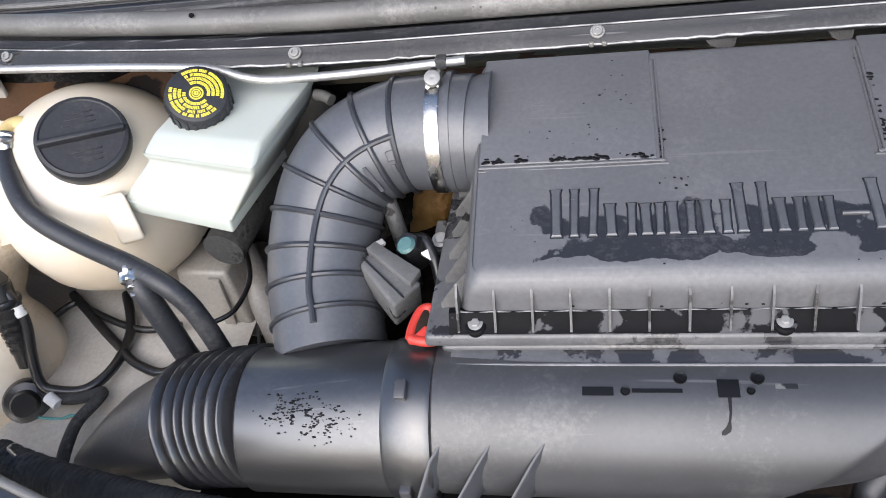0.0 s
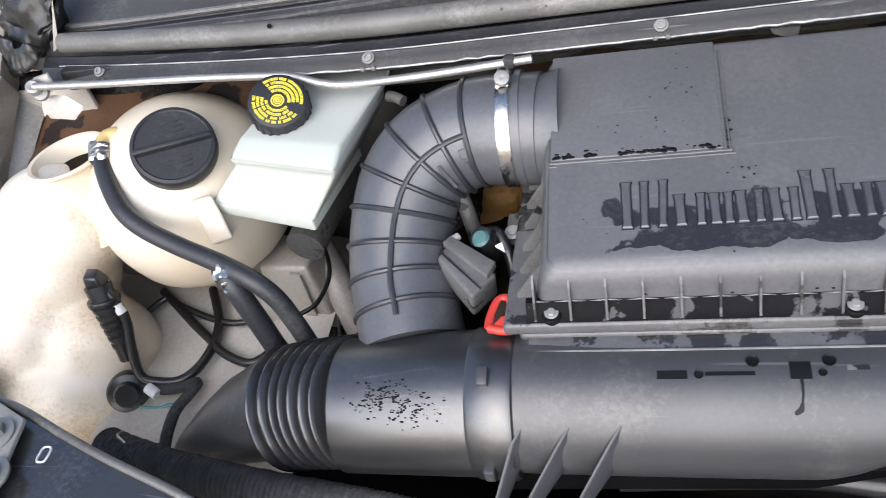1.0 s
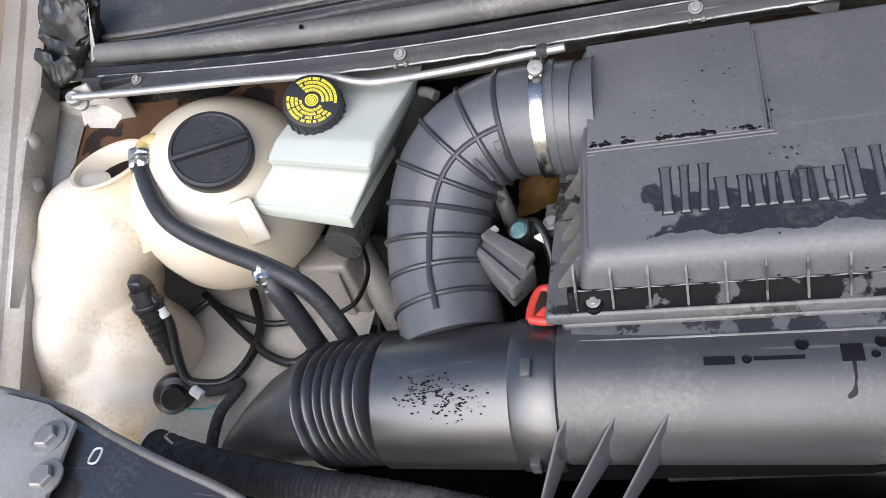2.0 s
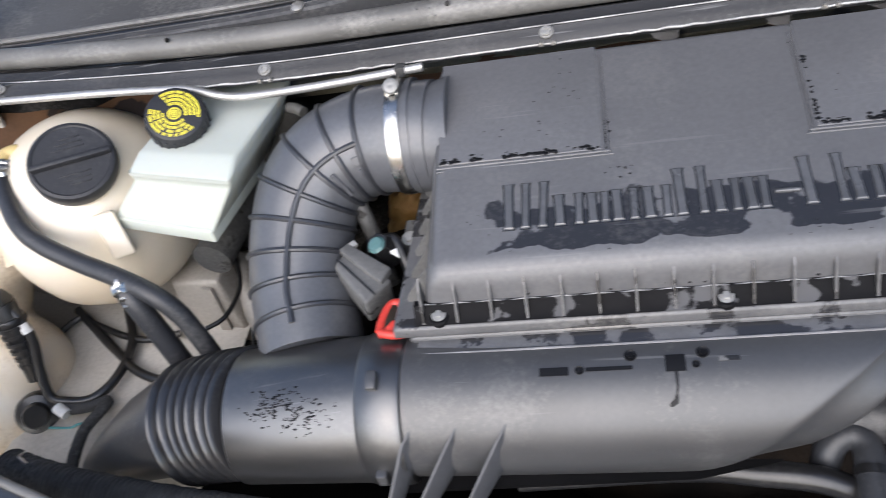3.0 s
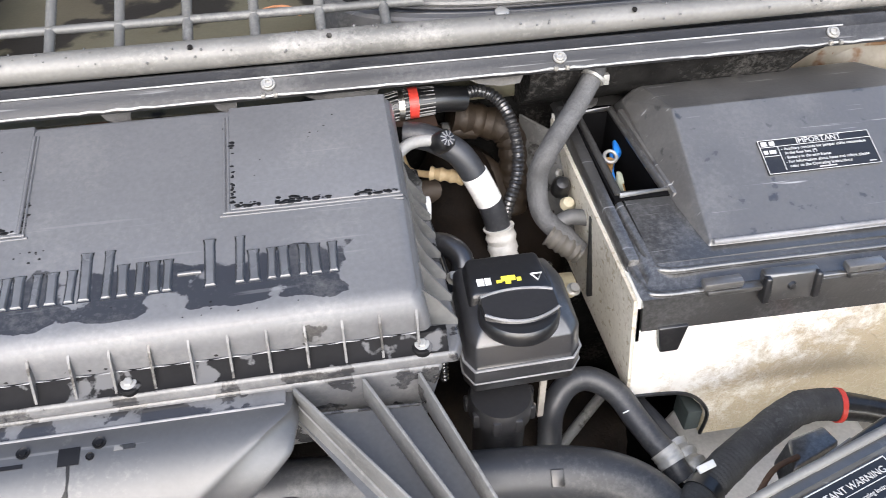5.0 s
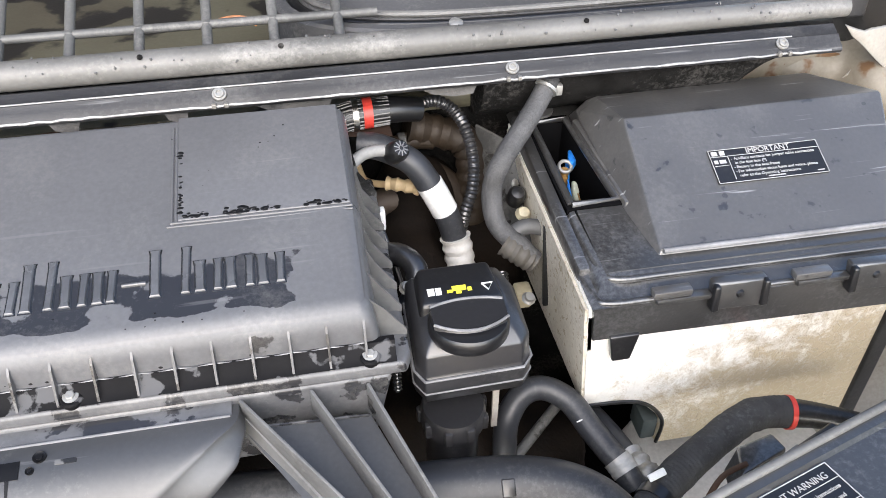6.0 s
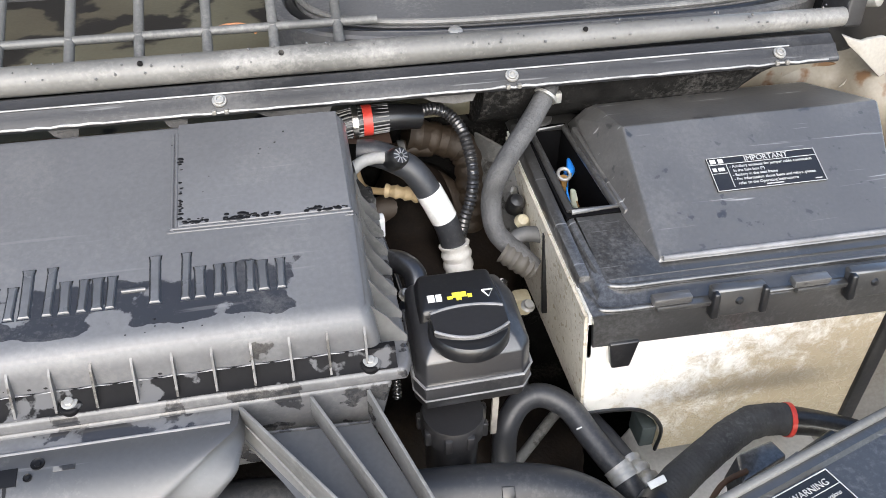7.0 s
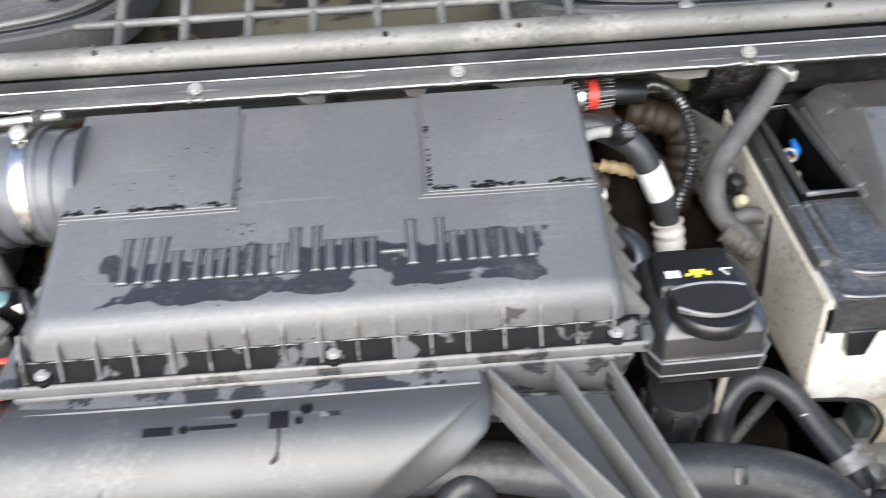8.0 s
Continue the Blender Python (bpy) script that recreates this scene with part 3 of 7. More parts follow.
for x0, x1, front, sx in ((-1.04, -0.235, 0.358, -0.416), (0.185, 0.88, 0.333, 0.383)):
    cov = thing("wiper_cover", ((x0 + x1) / 2, 0.5, 1.11), "dull black cowl cover with a raised curved rim", "cowl cover", "covers beside the grille")
    mx, rx, my, ry = (x0 + x1) / 2, (x1 - x0) / 2, front + 0.19, 0.19

    def oval(inset, z):
        k = lambda c: math.copysign(abs(c) ** 0.55, c)
        return [V((mx + (rx - inset) * k(math.cos(a)), my + (ry - inset) * k(math.sin(a)), z)) for a in (2 * math.pi * j / 72 for j in range(72))]
    part("panel", loft([oval(0.0, 1.09), oval(0.0, 1.128), oval(0.003, 1.131), oval(0.014, 1.131), oval(0.018, 1.124), oval(0.030, 1.124), oval(0.036, 1.134), oval(0.12, 1.142)]), GLASSBLACK, cov)
    part("rim", tube(oval(0.034, 1.134) + oval(0.034, 1.134)[:1], 0.004, 1, 8), SEAL, cov)
    # Black tube added for the shade in the gap between the rims.
    part("groove_shade", tube(oval(0.024, 1.125) + oval(0.024, 1.125)[:1], 0.006, 1, 10), BLACK, cov)
    part("screw", revolve([(0.0003, 0), (0.008, 0), (0.008, 0.003), (0.005, 0.005), (0.0003, 0.005)], (sx, front + 0.012, 1.131), (0, -0.3, 1), 16), ZINC, cov)
loose = thing("plenum_wire", (0.12, 0.42, 1.06), "loose white and red wires lying in the plenum", "wire")
part("white_wire", tube([(0.02, 0.40, 1.08), (0.06, 0.385, 1.09), (0.10, 0.375, 1.07)], 0.0025, 6, 8), INK, loose)
part("red_wire", tube([(0.1143, 0.4651, 1.1006), (0.1246, 0.4823, 1.1006), (0.1440, 0.4869, 1.1006), (0.1600, 0.4754, 1.1006), (0.1657, 0.4560, 1.1006)], 0.0016, 6, 8), material("copper_wire", (0.55, 0.24, 0.11), 0.4, var=0.2), loose)
for i, (x, y, r) in enumerate(((-0.05, 0.40, 0.05), (0.12, 0.39, 0.045), (0.22, 0.40, 0.05))):
    tagged(part("plenum_debris", merge_blobs([((x, y, 1.052), (r, r * 0.5, 0.012)), ((x + 0.02, y + 0.01, 1.055), (r * 0.6, r * 0.5, 0.014))], 0.005, 3), GRIME), "dark heap of wet leaf debris on the plenum floor", "debris", "debris in the plenum")
bolt2 = thing("plenum_bolt", (0.145, 0.345, 1.125), "pale plastic plug beside the grille", "plug")
part("head", revolve([(0.0001, 0), (0.009, 0), (0.009, 0.004), (0.006, 0.007), (0.0001, 0.007)], (0.145, 0.345, 1.118), (0, -0.5, 0.9), 16), INK, bolt2)

# ---- air filter housing ----
airbox = thing("air_filter_housing", (0, 0.12, 0.90), "black plastic air filter housing, wet with rain", "air filter")


def lidz(y):
    return 1.070 + 0.264 * (y - 0.12)


low = [(-0.256, 0.006, 0.995), (0.252, 0.006, 0.995), (0.252, 0.268, 1.02), (-0.252, 0.268, 1.02)]
mid = [(-0.2455, 0.010, lidz(0.008) - 0.009), (0.2465, 0.010, lidz(0.008) - 0.009), (0.250, 0.252, lidz(0.25) - 0.012), (-0.246, 0.252, lidz(0.25) - 0.012)]
top = [(-0.238, 0.018, lidz(0.018)), (0.239, 0.018, lidz(0.018)), (0.241, 0.245, lidz(0.245)), (-0.238, 0.245, lidz(0.245))]
bm = loft([[V(p) for p in r] for r in (low, mid, top)])
bmesh.ops.recalc_face_normals(bm, faces=bm.faces[:])
bevelled(bm, 0.0085, 5)
lid = part("lid", bm, LIDTOP, airbox)
UP = V((0, -0.264, 1)).normalized()
def on_lid(x, y, h=0.0):
    return V((x, y, lidz(y))) + UP * h
for xa, xb in ((-0.2385, -0.087), (0.0905, 0.2415)):
    a = [on_lid(xa, 0.1215, -0.003), on_lid(xb, 0.1215, -0.003), on_lid(xb, 0.244, -0.003), on_lid(xa, 0.244, -0.003)]
    b = [p + UP * 0.0048 for p in a]
    part("corner_panel", hull(a, b, 0.0016, 3), LIDTOP, lid)
for xa, xb in ((-0.2395, -0.0875), (0.2425, 0.0908)):
    s = 1 if xa < 0 else -1
    part("bead", tube([on_lid(xa, 0.1198, -0.0006), on_lid(xb - s * 0.006, 0.1198, 0.0008), on_lid(xb, 0.1202, 0.0008), on_lid(xb + s * 0.0012, 0.126, 0.0008), on_lid(xb + s * 0.0012, 0.18, 0.0008), on_lid(xb + s * 0.0012, 0.232, 0.0006)], 0.0014, 6, 8), LIDTOP, lid)
    part("bead", tube([on_lid(xa, 0.1165, -0.0012), on_lid(xb - s * 0.004, 0.1165, 0.0004), on_lid(xb + s * 0.0035, 0.1175, 0.0004), on_lid(xb + s * 0.0048, 0.126, 0.0006), on_lid(xb + s * 0.0046, 0.18, 0.0006), on_lid(xb + s * 0.0046, 0.232, 0.0004)], 0.0010, 6, 8), LIDTOP, lid)
# raised maker's mark, as plain rounded bars
for xa, xb, h in ((-0.175, -0.139, 1), (-0.131, -0.108, 0.66), (-0.103, -0.086, 0.64), (-0.082, -0.062, 0.66), (-0.056, -0.035, 0.66), (-0.030, -0.006, 1), (0.0, 0.020, 0.66), (0.025, 0.042, 0.66), (0.047, 0.066, 0.0), (0.070, 0.101, 1), (0.106, 0.127, 0.66), (0.131, 0.153, 0.66), (0.157, 0.178, 0.64)):
    y0, y1 = (0.048, 0.048 + 0.045 * h) if h else (0.0605, 0.0645)
    cx, cy = (xa + xb) / 2, (y0 + y1) / 2
    if not h:
        part("raised_mark", tube([on_lid(xa, cy, 0.0004), on_lid(cx, cy, 0.0006), on_lid(xb, cy, 0.0004)], 0.0020, 4, 10), MARKTOP, lid)
        continue
    count = 3 if xb - xa > 0.033 else 2
    for i in range(count):
        w = 0.0034 if i == 0 else 0.0027
        x = xa + w + (xb - xa - 0.0061) * i / (count - 1)
        lean = 0.0012 * (i - 0.5)
        def bar(dx, dy, height):
            return [on_lid(x - w * 1.25 - dx, y0 - dy, height), on_lid(x + w * 1.25 + dx, y0 - dy, height), on_lid(x + w + dx, y0 + 0.004, height), on_lid(x + w + dx + lean, y1 - 0.004, height), on_lid(x + w * 1.25 + dx + lean, y1 + dy, height), on_lid(x - w * 1.25 - dx + lean, y1 + dy, height), on_lid(x - w - dx + lean, y1 - 0.004, height), on_lid(x - w - dx, y0 + 0.004, height)]
        part("wet_outline", loft([bar(0.0016, 0.0014, -0.001), bar(0.0014, 0.0012, 0.0003), bar(0.0006, 0.0006, 0.0005)]), MARK, lid)
        part("raised_mark", loft([bar(0.0002, 0.0002, 0.0), bar(0, 0, 0.0016), bar(-0.0008, -0.0008, 0.0024)]), MARKTOP, lid)
wr = random.Random(21)
bm = bmesh.new()
def bead(p, r, flat=0.35):
    g = bmesh.ops.create_icosphere(bm, subdivisions=2, radius=r)
    k = wr.uniform(0.8, 1.9)
    for v in g["verts"]:
        v.co = V((v.co.x * k, v.co.y * wr.uniform(0.95, 1.05), v.co.z * flat)) + p
for x0, x1 in ((-0.236, -0.090), (0.094, 0.240)):
    for i in range(110):
        x = wr.uniform(x0, x1)
        if noise.noise((x * 45, 2.0, 0.0)) + 0.25 * wr.random() < 0.02:
            continue
        bead(on_lid(x, 0.1228 + abs(wr.gauss(0, 0.0026)), 0.0018), wr.uniform(0.0006, 0.0026))
for i in range(26):
    bead(on_lid(0.0925 + abs(wr.gauss(0, 0.0012)), wr.uniform(0.125, 0.20), 0.0018), wr.uniform(0.0006, 0.0020))
for i in range(22):
    bead(on_lid(-0.0835 + wr.gauss(0, 0.0012), wr.uniform(0.115, 0.155), 0.0004), wr.uniform(0.0006, 0.0018))
# drops on the steep front of the lid
for i in range(150):
    x, f = wr.uniform(-0.235, 0.235), wr.random()
    if noise.noise((x * 22, 5.0, 1.0)) < -0.05:
        continue
    g = bmesh.ops.create_icosphere(bm, subdivisions=1, radius=wr.uniform(0.0006, 0.0019))
    p = V((x, 0.0122 - 0.0042 * f, 1.0305 - 0.020 * f))
    for v in g["verts"]:
        v.co = V((v.co.x * 1.4, v.co.y * 0.45, v.co.z)) + p
part("rain_wetness", bm, WETBLACK, lid, "dark beads of rain water")["kind"] = "stuff"
lr = random.Random(12)
bm = bmesh.new()
for i in range(60):
    cx, cy, sp = lr.choice(((-0.115, 0.20, 0.014), (-0.12, 0.165, 0.016), (-0.075, 0.10, 0.006), (-0.21, 0.06, 0.012), (-0.16, 0.14, 0.03), (0.15, 0.19, 0.05), (0.0, 0.03, 0.16), (0.12, 0.032, 0.05)))
    x, y = lr.gauss(cx, sp), min(0.24, max(0.022, lr.gauss(cy, min(sp, 0.02))))
    if not -0.23 < x < 0.235:
        continue
    r = lr.uniform(0.0004, 0.0012)
    c = on_lid(x, y, 0.002 if (y > 0.123 and (x < -0.09 or x > 0.093)) else 0.0002)
    g = bmesh.ops.create_icosphere(bm, subdivisions=1, radius=r)
    for v in g["verts"]:
        v.co = V((v.co.x * 1.3, v.co.y, v.co.z * 0.6)) + c
part("rain_drops", bm, WETBLACK, lid, "dark beads of water")["kind"] = "stuff"
flange = part("flange", hull([V((x, y, 0.982)) for x, y in ((-0.285, -0.010), (0.270, -0.010), (0.276, 0.004), (0.276, 0.27), (-0.28, 0.27))], [V((x, y, 0.9945)) for x, y in ((-0.283, -0.008), (0.268, -0.008), (0.274, 0.004), (0.274, 0.27), (-0.278, 0.27))], 0.0035, 3), SKIRT, airbox)
for i in range(17):
    x = 0.2365 - 0.0307 * i
    part("rib", plate([(x, 0.0145, 1.0335), (x, 0.006, 1.025), (x, -0.0065, 0.9945), (x, 0.02, 0.9945)], (0.0020, 0, 0)), SKIRT, flange, smooth=False)
    if i < 16:
        part("ledge", tube([(x - 0.0285, 0.0068, 1.0085), (x - 0.015, 0.0058, 1.0075), (x, 0.0068, 1.0085)], 0.0010, 3, 6), WATER, flange)
        rng.random()
part("pocket_strip", sweep_x([(0.0052, 1.0085), (-0.0010, 0.9985), (-0.0070, 0.9955), (0.004, 0.9950), (0.012, 1.0080)], [-0.262 + 0.0262 * i for i in range(21)]), POCKET, flange)
for k in range(8):
    y = 0.028 + 0.030 * k
    for s, xa in ((1, 0.246), (-1, -0.243)):
        part("side_rib", plate([(xa - s * 0.002, y, lidz(y) - 0.008), (xa + s * 0.012, y - 0.002, 1.024), (xa + s * 0.029, y - 0.004, 1.0), (xa + s * 0.029, y - 0.004, 0.994), (xa, y, 0.990)], (0, 0.0022, 0)), FIN, flange, smooth=False)
part("body", hull([V((x, y, 0.88)) for x, y in ((-0.26, 0.006), (0.24, 0.006), (0.25, 0.25), (-0.26, 0.25))], [V((x, y, 0.983)) for x, y in ((-0.272, -0.0105), (0.258, -0.0105), (0.265, 0.26), (-0.27, 0.26))], 0.006), SKIRT, airbox)
def hex_screw(p, n, r, parent, mat):
    s = part("screw", revolve([(0.0003, 0.0), (r * 1.5, 0.0), (r * 1.5, r * 0.18), (r * 1.2, r * 0.26), (0.0003, r * 0.26)], p, n, 24), mat, parent)
    part("hex_head", revolve([(r * 0.95, r * 0.2), (r * 0.95, r * 0.62), (r * 0.82, r * 0.74), (0.0003, r * 0.74)], p, n, 6), mat, s)
    return s
for x in (-0.24, 0.0015, 0.24):
    part("boss", revolve([(0.009, -0.004), (0.009, 0.002), (0.0075, 0.0035), (0.0003, 0.0035)], (x, 0.0, 0.9975), (0, -0.25, 1), 18), POCKET, flange)
    hex_screw((x, 0.0, 1.0010), (0, -0.25, 1), 0.0042, flange, ZINC)
neck = part("outlet_neck", loft([[V((x, 0.203 + r * math.cos(a), 1.048 + r * math.sin(a))) for a in (2 * math.pi * j / 36 for j in range(36))] for x, r in ((-0.232, 0.060), (-0.240, 0.058), (-0.250, 0.0555), (-0.27, 0.0550))]), ELBOW, airbox)

# fan of support fins in front of the housing
scoop = thing("intake_scoop", (0.2, -0.07, 0.88), "grey-black plastic air scoop with three long tapering fins", "air scoop")
tops = (((0.129, -0.014, 0.983), (0.234, -0.140, 0.943)), ((0.1865, -0.013, 0.982), (0.2570, -0.140, 0.941)), ((0.234, -0.010, 0.977), (0.287, -0.142, 0.937)))
for (a, b), da, db in zip(tops, (0.026, 0.03, 0.036), (0.040, 0.036, 0.03)):
    a, b = V(a), V(b)
    part("fin", plate([a, b, b - V((0, 0, db)), a - V((0, -0.004, da))], (0.003, 0.0006, 0), 0.0008), FIN, scoop)
part("floor", plate([(0.126, -0.011, 0.945), (0.235, -0.011, 0.938), (0.288, -0.14, 0.906), (0.215, -0.14, 0.910)], (0, 0.006, -0.006)), PLASTIC, scoop)
part("lip", tube([(0.128, -0.0125, 0.9455), (0.235, -0.0125, 0.9385)], 0.0014, 4, 8), SKIRT, scoop)
part("side_wall", plate([(0.130, -0.013, 0.960), (0.234, -0.145, 0.906), (0.232, -0.145, 0.894), (0.128, -0.015, 0.938)], (0.003, 0, 0)), FIN, scoop)


# ---- intake duct ----
duct = thing("intake_duct", (-0.1, -0.05, 0.85), "long black plastic intake duct below the air filter", "intake duct")


def ring(c, r, seg=48, shear=0.0):
    out = []
    for j in range(seg):
        a = 2 * math.pi * j / seg
        y, z = math.cos(a), math.sin(a)
        out.append(V((c[0] + shear * (0.67 * y + 0.74 * z), c[1] + r * y, c[2] + r * z)))
    return out


part("cylinder", loft([ring(c, r) for *c, r in ((-0.462, -0.012, 0.879, 0.0655), (-0.459, -0.0125, 0.8805, 0.0680), (-0.320, -0.0270, 0.9060, 0.0690), (-0.312, -0.0275, 0.9065, 0.0685))]), DUCTWET, duct)
part("collar", loft([ring(c, r) for *c, r in ((-0.318, -0.0270, 0.9065, 0.0690), (-0.315, -0.0275, 0.9070, 0.0708), (-0.28, -0.0310, 0.9105, 0.0702), (-0.276, -0.0315, 0.9110, 0.0680))]), DUCTWET, duct)
CREASE = ((-3.142, 0.1260), (-1.600, 0.0000), (-0.600, -0.0360), (-0.100, 0.0000), (0.200, 0.0210), (0.563, 0.0476), (0.779, 0.0633), (0.966, 0.0782), (1.200, 0.0983), (1.386, 0.1135), (1.553, 0.1269), (1.750, 0.1285), (3.142, 0.1260))
LIP = ((-3.142, 0.1300), (-1.600, 0.0200), (-0.600, -0.0120), (-0.305, 0.0198), (-0.065, 0.0565), (0.356, 0.0879), (0.666, 0.1068), (1.011, 0.1250), (1.269, 0.1284), (1.544, 0.1323), (1.800, 0.1315), (3.142, 0.1300))
def along(table, a):
    a = (a + math.pi) % (2 * math.pi) - math.pi
    for (a0, x0), (a1, x1) in zip(table, table[1:]):
        if a <= a1:
            return x0 + (x1 - x0) * (a - a0) / (a1 - a0)
    return table[-1][1]
def mouth_ring(place, r, cy=-0.0300, cz=0.9120):
    """One ring of the shell; place gives x from the angle up from the front."""
    angles = [2 * math.pi * j / 96 for j in range(96)]
    return [V((sum(place(a + d) for d in (-0.06, 0, 0.06)) / 3, cy - r * math.cos(a), cz + r * math.sin(a))) for a in angles]
rows = [mouth_ring(lambda a, x=x: x, r, cy, cz) for x, cy, cz, r in ((-0.277, -0.0295, 0.9135, 0.0635), (-0.274, -0.0295, 0.9135, 0.0660), (-0.20, -0.030, 0.9125, 0.0657), (-0.13, -0.030, 0.912, 0.0656))]
rows += [mouth_ring(lambda a, f=f: -0.13 + (along(CREASE, a) + 0.13) * f, r) for f, r in ((0.3, 0.0656), (0.6, 0.0656), (0.85, 0.0656), (0.96, 0.0655), (0.985, 0.0653))]
rows += [mouth_ring(lambda a, f=f: along(CREASE, a) * (1 - f) + along(LIP, a) * f, r) for f, r in ((0.04, 0.0646), (0.10, 0.0632), (0.25, 0.0604), (0.5, 0.0572), (0.85, 0.0540), (0.97, 0.0526), (1.0, 0.0512), (0.9, 0.0500), (0.2, 0.0480), (-1.2, 0.0470))]
part("shell", loft(rows), DUCT, duct)
part("ledge", sweep_x([(-0.0245, 0.9755), (-0.0215, 0.9775), (-0.009, 0.9785), (-0.009, 0.955), (-0.024, 0.955)], [-0.262 + 0.0385 * i for i in range(11)]), SKIRT, duct)
part("edge_line", tube([(-0.262, -0.0245, 0.9778), (-0.05, -0.0245, 0.9778), (0.122, -0.0242, 0.9778)], 0.0012, 4, 8), PALEEDGE, duct)
def on_duct(x, a, h=0.0):
    """A place on the duct's skin: a is the angle up from its front."""
    return V((x, -0.0300 - (0.0656 + h) * math.cos(a), 0.9120 + (0.0656 + h) * math.sin(a)))
def skin_bar(xa, xb, a0, a1, mat, name, h=0.0008):
    n = max(2, int(abs(a1 - a0) / 0.05))
    return part(name, loft([[on_duct(xa, a, -0.001), on_duct(xb, a, -0.001), on_duct(xb, a, h), on_duct(xa, a, h)] for a in (a0 + (a1 - a0) * i / n for i in range(n + 1))]), mat, duct)
skin_bar(-0.154, -0.130, 1.23, 1.34, WETBLACK, "marking_bar")
skin_bar(-0.116, -0.078, 1.27, 1.32, WETBLACK, "marking_bar")
skin_bar(-0.052, -0.036, 1.22, 1.44, WETBLACK, "marking_bar")
skin_bar(-0.010, 0.006, 1.33, 1.39, FIN, "marking_bar")
for x, a, r in ((-0.079, 1.46, 0.0052), (-0.022, 1.46, 0.0052), (-0.121, 1.29, 0.0038), (-0.028, 1.30, 0.0032)):
    p = on_duct(x, a)
    nrm = (0, -math.cos(a), math.sin(a))
    part("stud", revolve([(0.0003, 0.0012), (r * 0.45, 0.0012), (r * 0.5, 0.0002), (r * 0.7, 0.0002), (r, 0.0012), (r, -0.001)], p, nrm, 18), WETBLACK, duct)
part("run_mark", loft([[on_duct(x0 - w, a, 0.0), on_duct(x0 + w, a, 0.0), on_duct(x0 + w, a, 0.0006), on_duct(x0 - w, a, 0.0006)] for x0, w, a in ((-0.044, 0.0014, 1.22), (-0.044, 0.001, 1.05), (-0.045, 0.0008, 0.95), (-0.046, 0.002, 0.88), (-0.048, 0.0034, 0.83), (-0.050, 0.0012, 0.79))]), WETBLACK, duct, "dark run of water")
# tabs on the collar
for a, l in ((1.27, 0.014), (-0.05, 0.013)):
    c = V((-0.300, -0.0290 - 0.0706 * math.cos(a), 0.9085 + 0.0706 * math.sin(a)))
    up, out = V((0, math.sin(a), math.cos(a))), V((0, -math.cos(a), math.sin(a)))
    q = [c + V((sx * 0.005, 0, 0)) + up * (sy * l * 0.62) - out * 0.002 for sx, sy in ((-1, -1), (1, -1), (1, 1), (-1, 1))]
    part("tab", hull(q, [p + out * 0.0085 for p in q], 0.0018, 2), DUCT, duct)
# droplets on the cylinder
bm = bmesh.new()
for i in range(330):
    x = rng.gauss(-0.388, 0.018) if i % 6 else rng.uniform(-0.44, -0.33)
    a = rng.gauss(0.98, 0.13) + (x + 0.385) * -2
    if noise.noise((x * 70, a * 9, 3.0)) < -0.12:
        continue
    f = (x + 0.459) / 0.119
    cy, cz = -0.0125 - 0.0125 * f, 0.8805 + 0.0215 * f
    g = bmesh.ops.create_icosphere(bm, subdivisions=1, radius=rng.uniform(0.0004, 0.0013))
    wide = rng.uniform(0.8, 2.2)
    for v in g["verts"]:
        v.co = V((v.co.x * wide, v.co.y * 0.8, v.co.z * 0.8)) + V((x, cy - 0.0687 * math.cos(a), cz + 0.0687 * math.sin(a)))
part("rain_film", bm, WETBLACK, duct, "dark specks of water")["kind"] = "stuff"
# three short fins below
for xt, xb in ((-0.262, -0.300), (-0.222, -0.275), (-0.180, -0.232)):
    t0 = on_duct(xt, 0.80, 0.0)
    part("fin", plate([t0, on_duct(xt - 0.016, 0.42, 0.004), V((xb, -0.128, 0.885)), V((xb - 0.004, -0.125, 0.85)), on_duct(xt - 0.012, -0.1, -0.004), on_duct(xt - 0.004, 0.45, -0.004)], (0.0030, 0, 0), 0.0008), PLASTIC, duct)
# Near-black sheet stands in for the shade below the duct.
part("skirt_tray", plate([(-0.29, -0.078, 0.880), (0.04, -0.076, 0.878), (-0.03, -0.088, 0.872), (-0.29, -0.094, 0.868)], (0, 0, -0.004)), DEEPSHADE, duct)
part("tray_lip", tube([(-0.20, -0.0785, 0.8815), (0.0, -0.0775, 0.8805)], 0.0012, 4, 8), FIN, duct)

bell = thing("bellows_hose", (-0.53, 0.01, 0.78), "black ribbed rubber bellows on the intake duct", "bellows hose")
AX = curve_points([(-0.450, -0.010, 0.883), (-0.480, -0.004, 0.873), (-0.51, 0.001, 0.862), (-0.546, 0.005, 0.849)], 40)
rings = []
for i, (p, s, u) in enumerate(turning(AX)):
    ph = i / (len(AX) - 1) * 7
    r = 0.0565 + 0.0125 * (0.5 - 0.5 * math.cos(ph * 2 * math.pi)) ** 0.55
    rings.append([p + (s * math.cos(a) + u * math.sin(a)) * r for a in (2 * math.pi * j / 44 for j in range(44))])
part("bellows", loft(rings), RUBBER, bell)
part("snout", loft([ring((x, y, z), r, 40, t) for x, y, z, r, t in ((-0.540, 0.008, 0.855, 0.0560, 0.0), (-0.575, 0.011, 0.841, 0.0590, 0.0), (-0.62, 0.014, 0.820, 0.0555, 0.012), (-0.655, 0.017, 0.810, 0.050, 0.026), (-0.676, 0.022, 0.802, 0.043, 0.034), (-0.681, 0.022, 0.800, 0.037, 0.034))]), DUCT, bell)

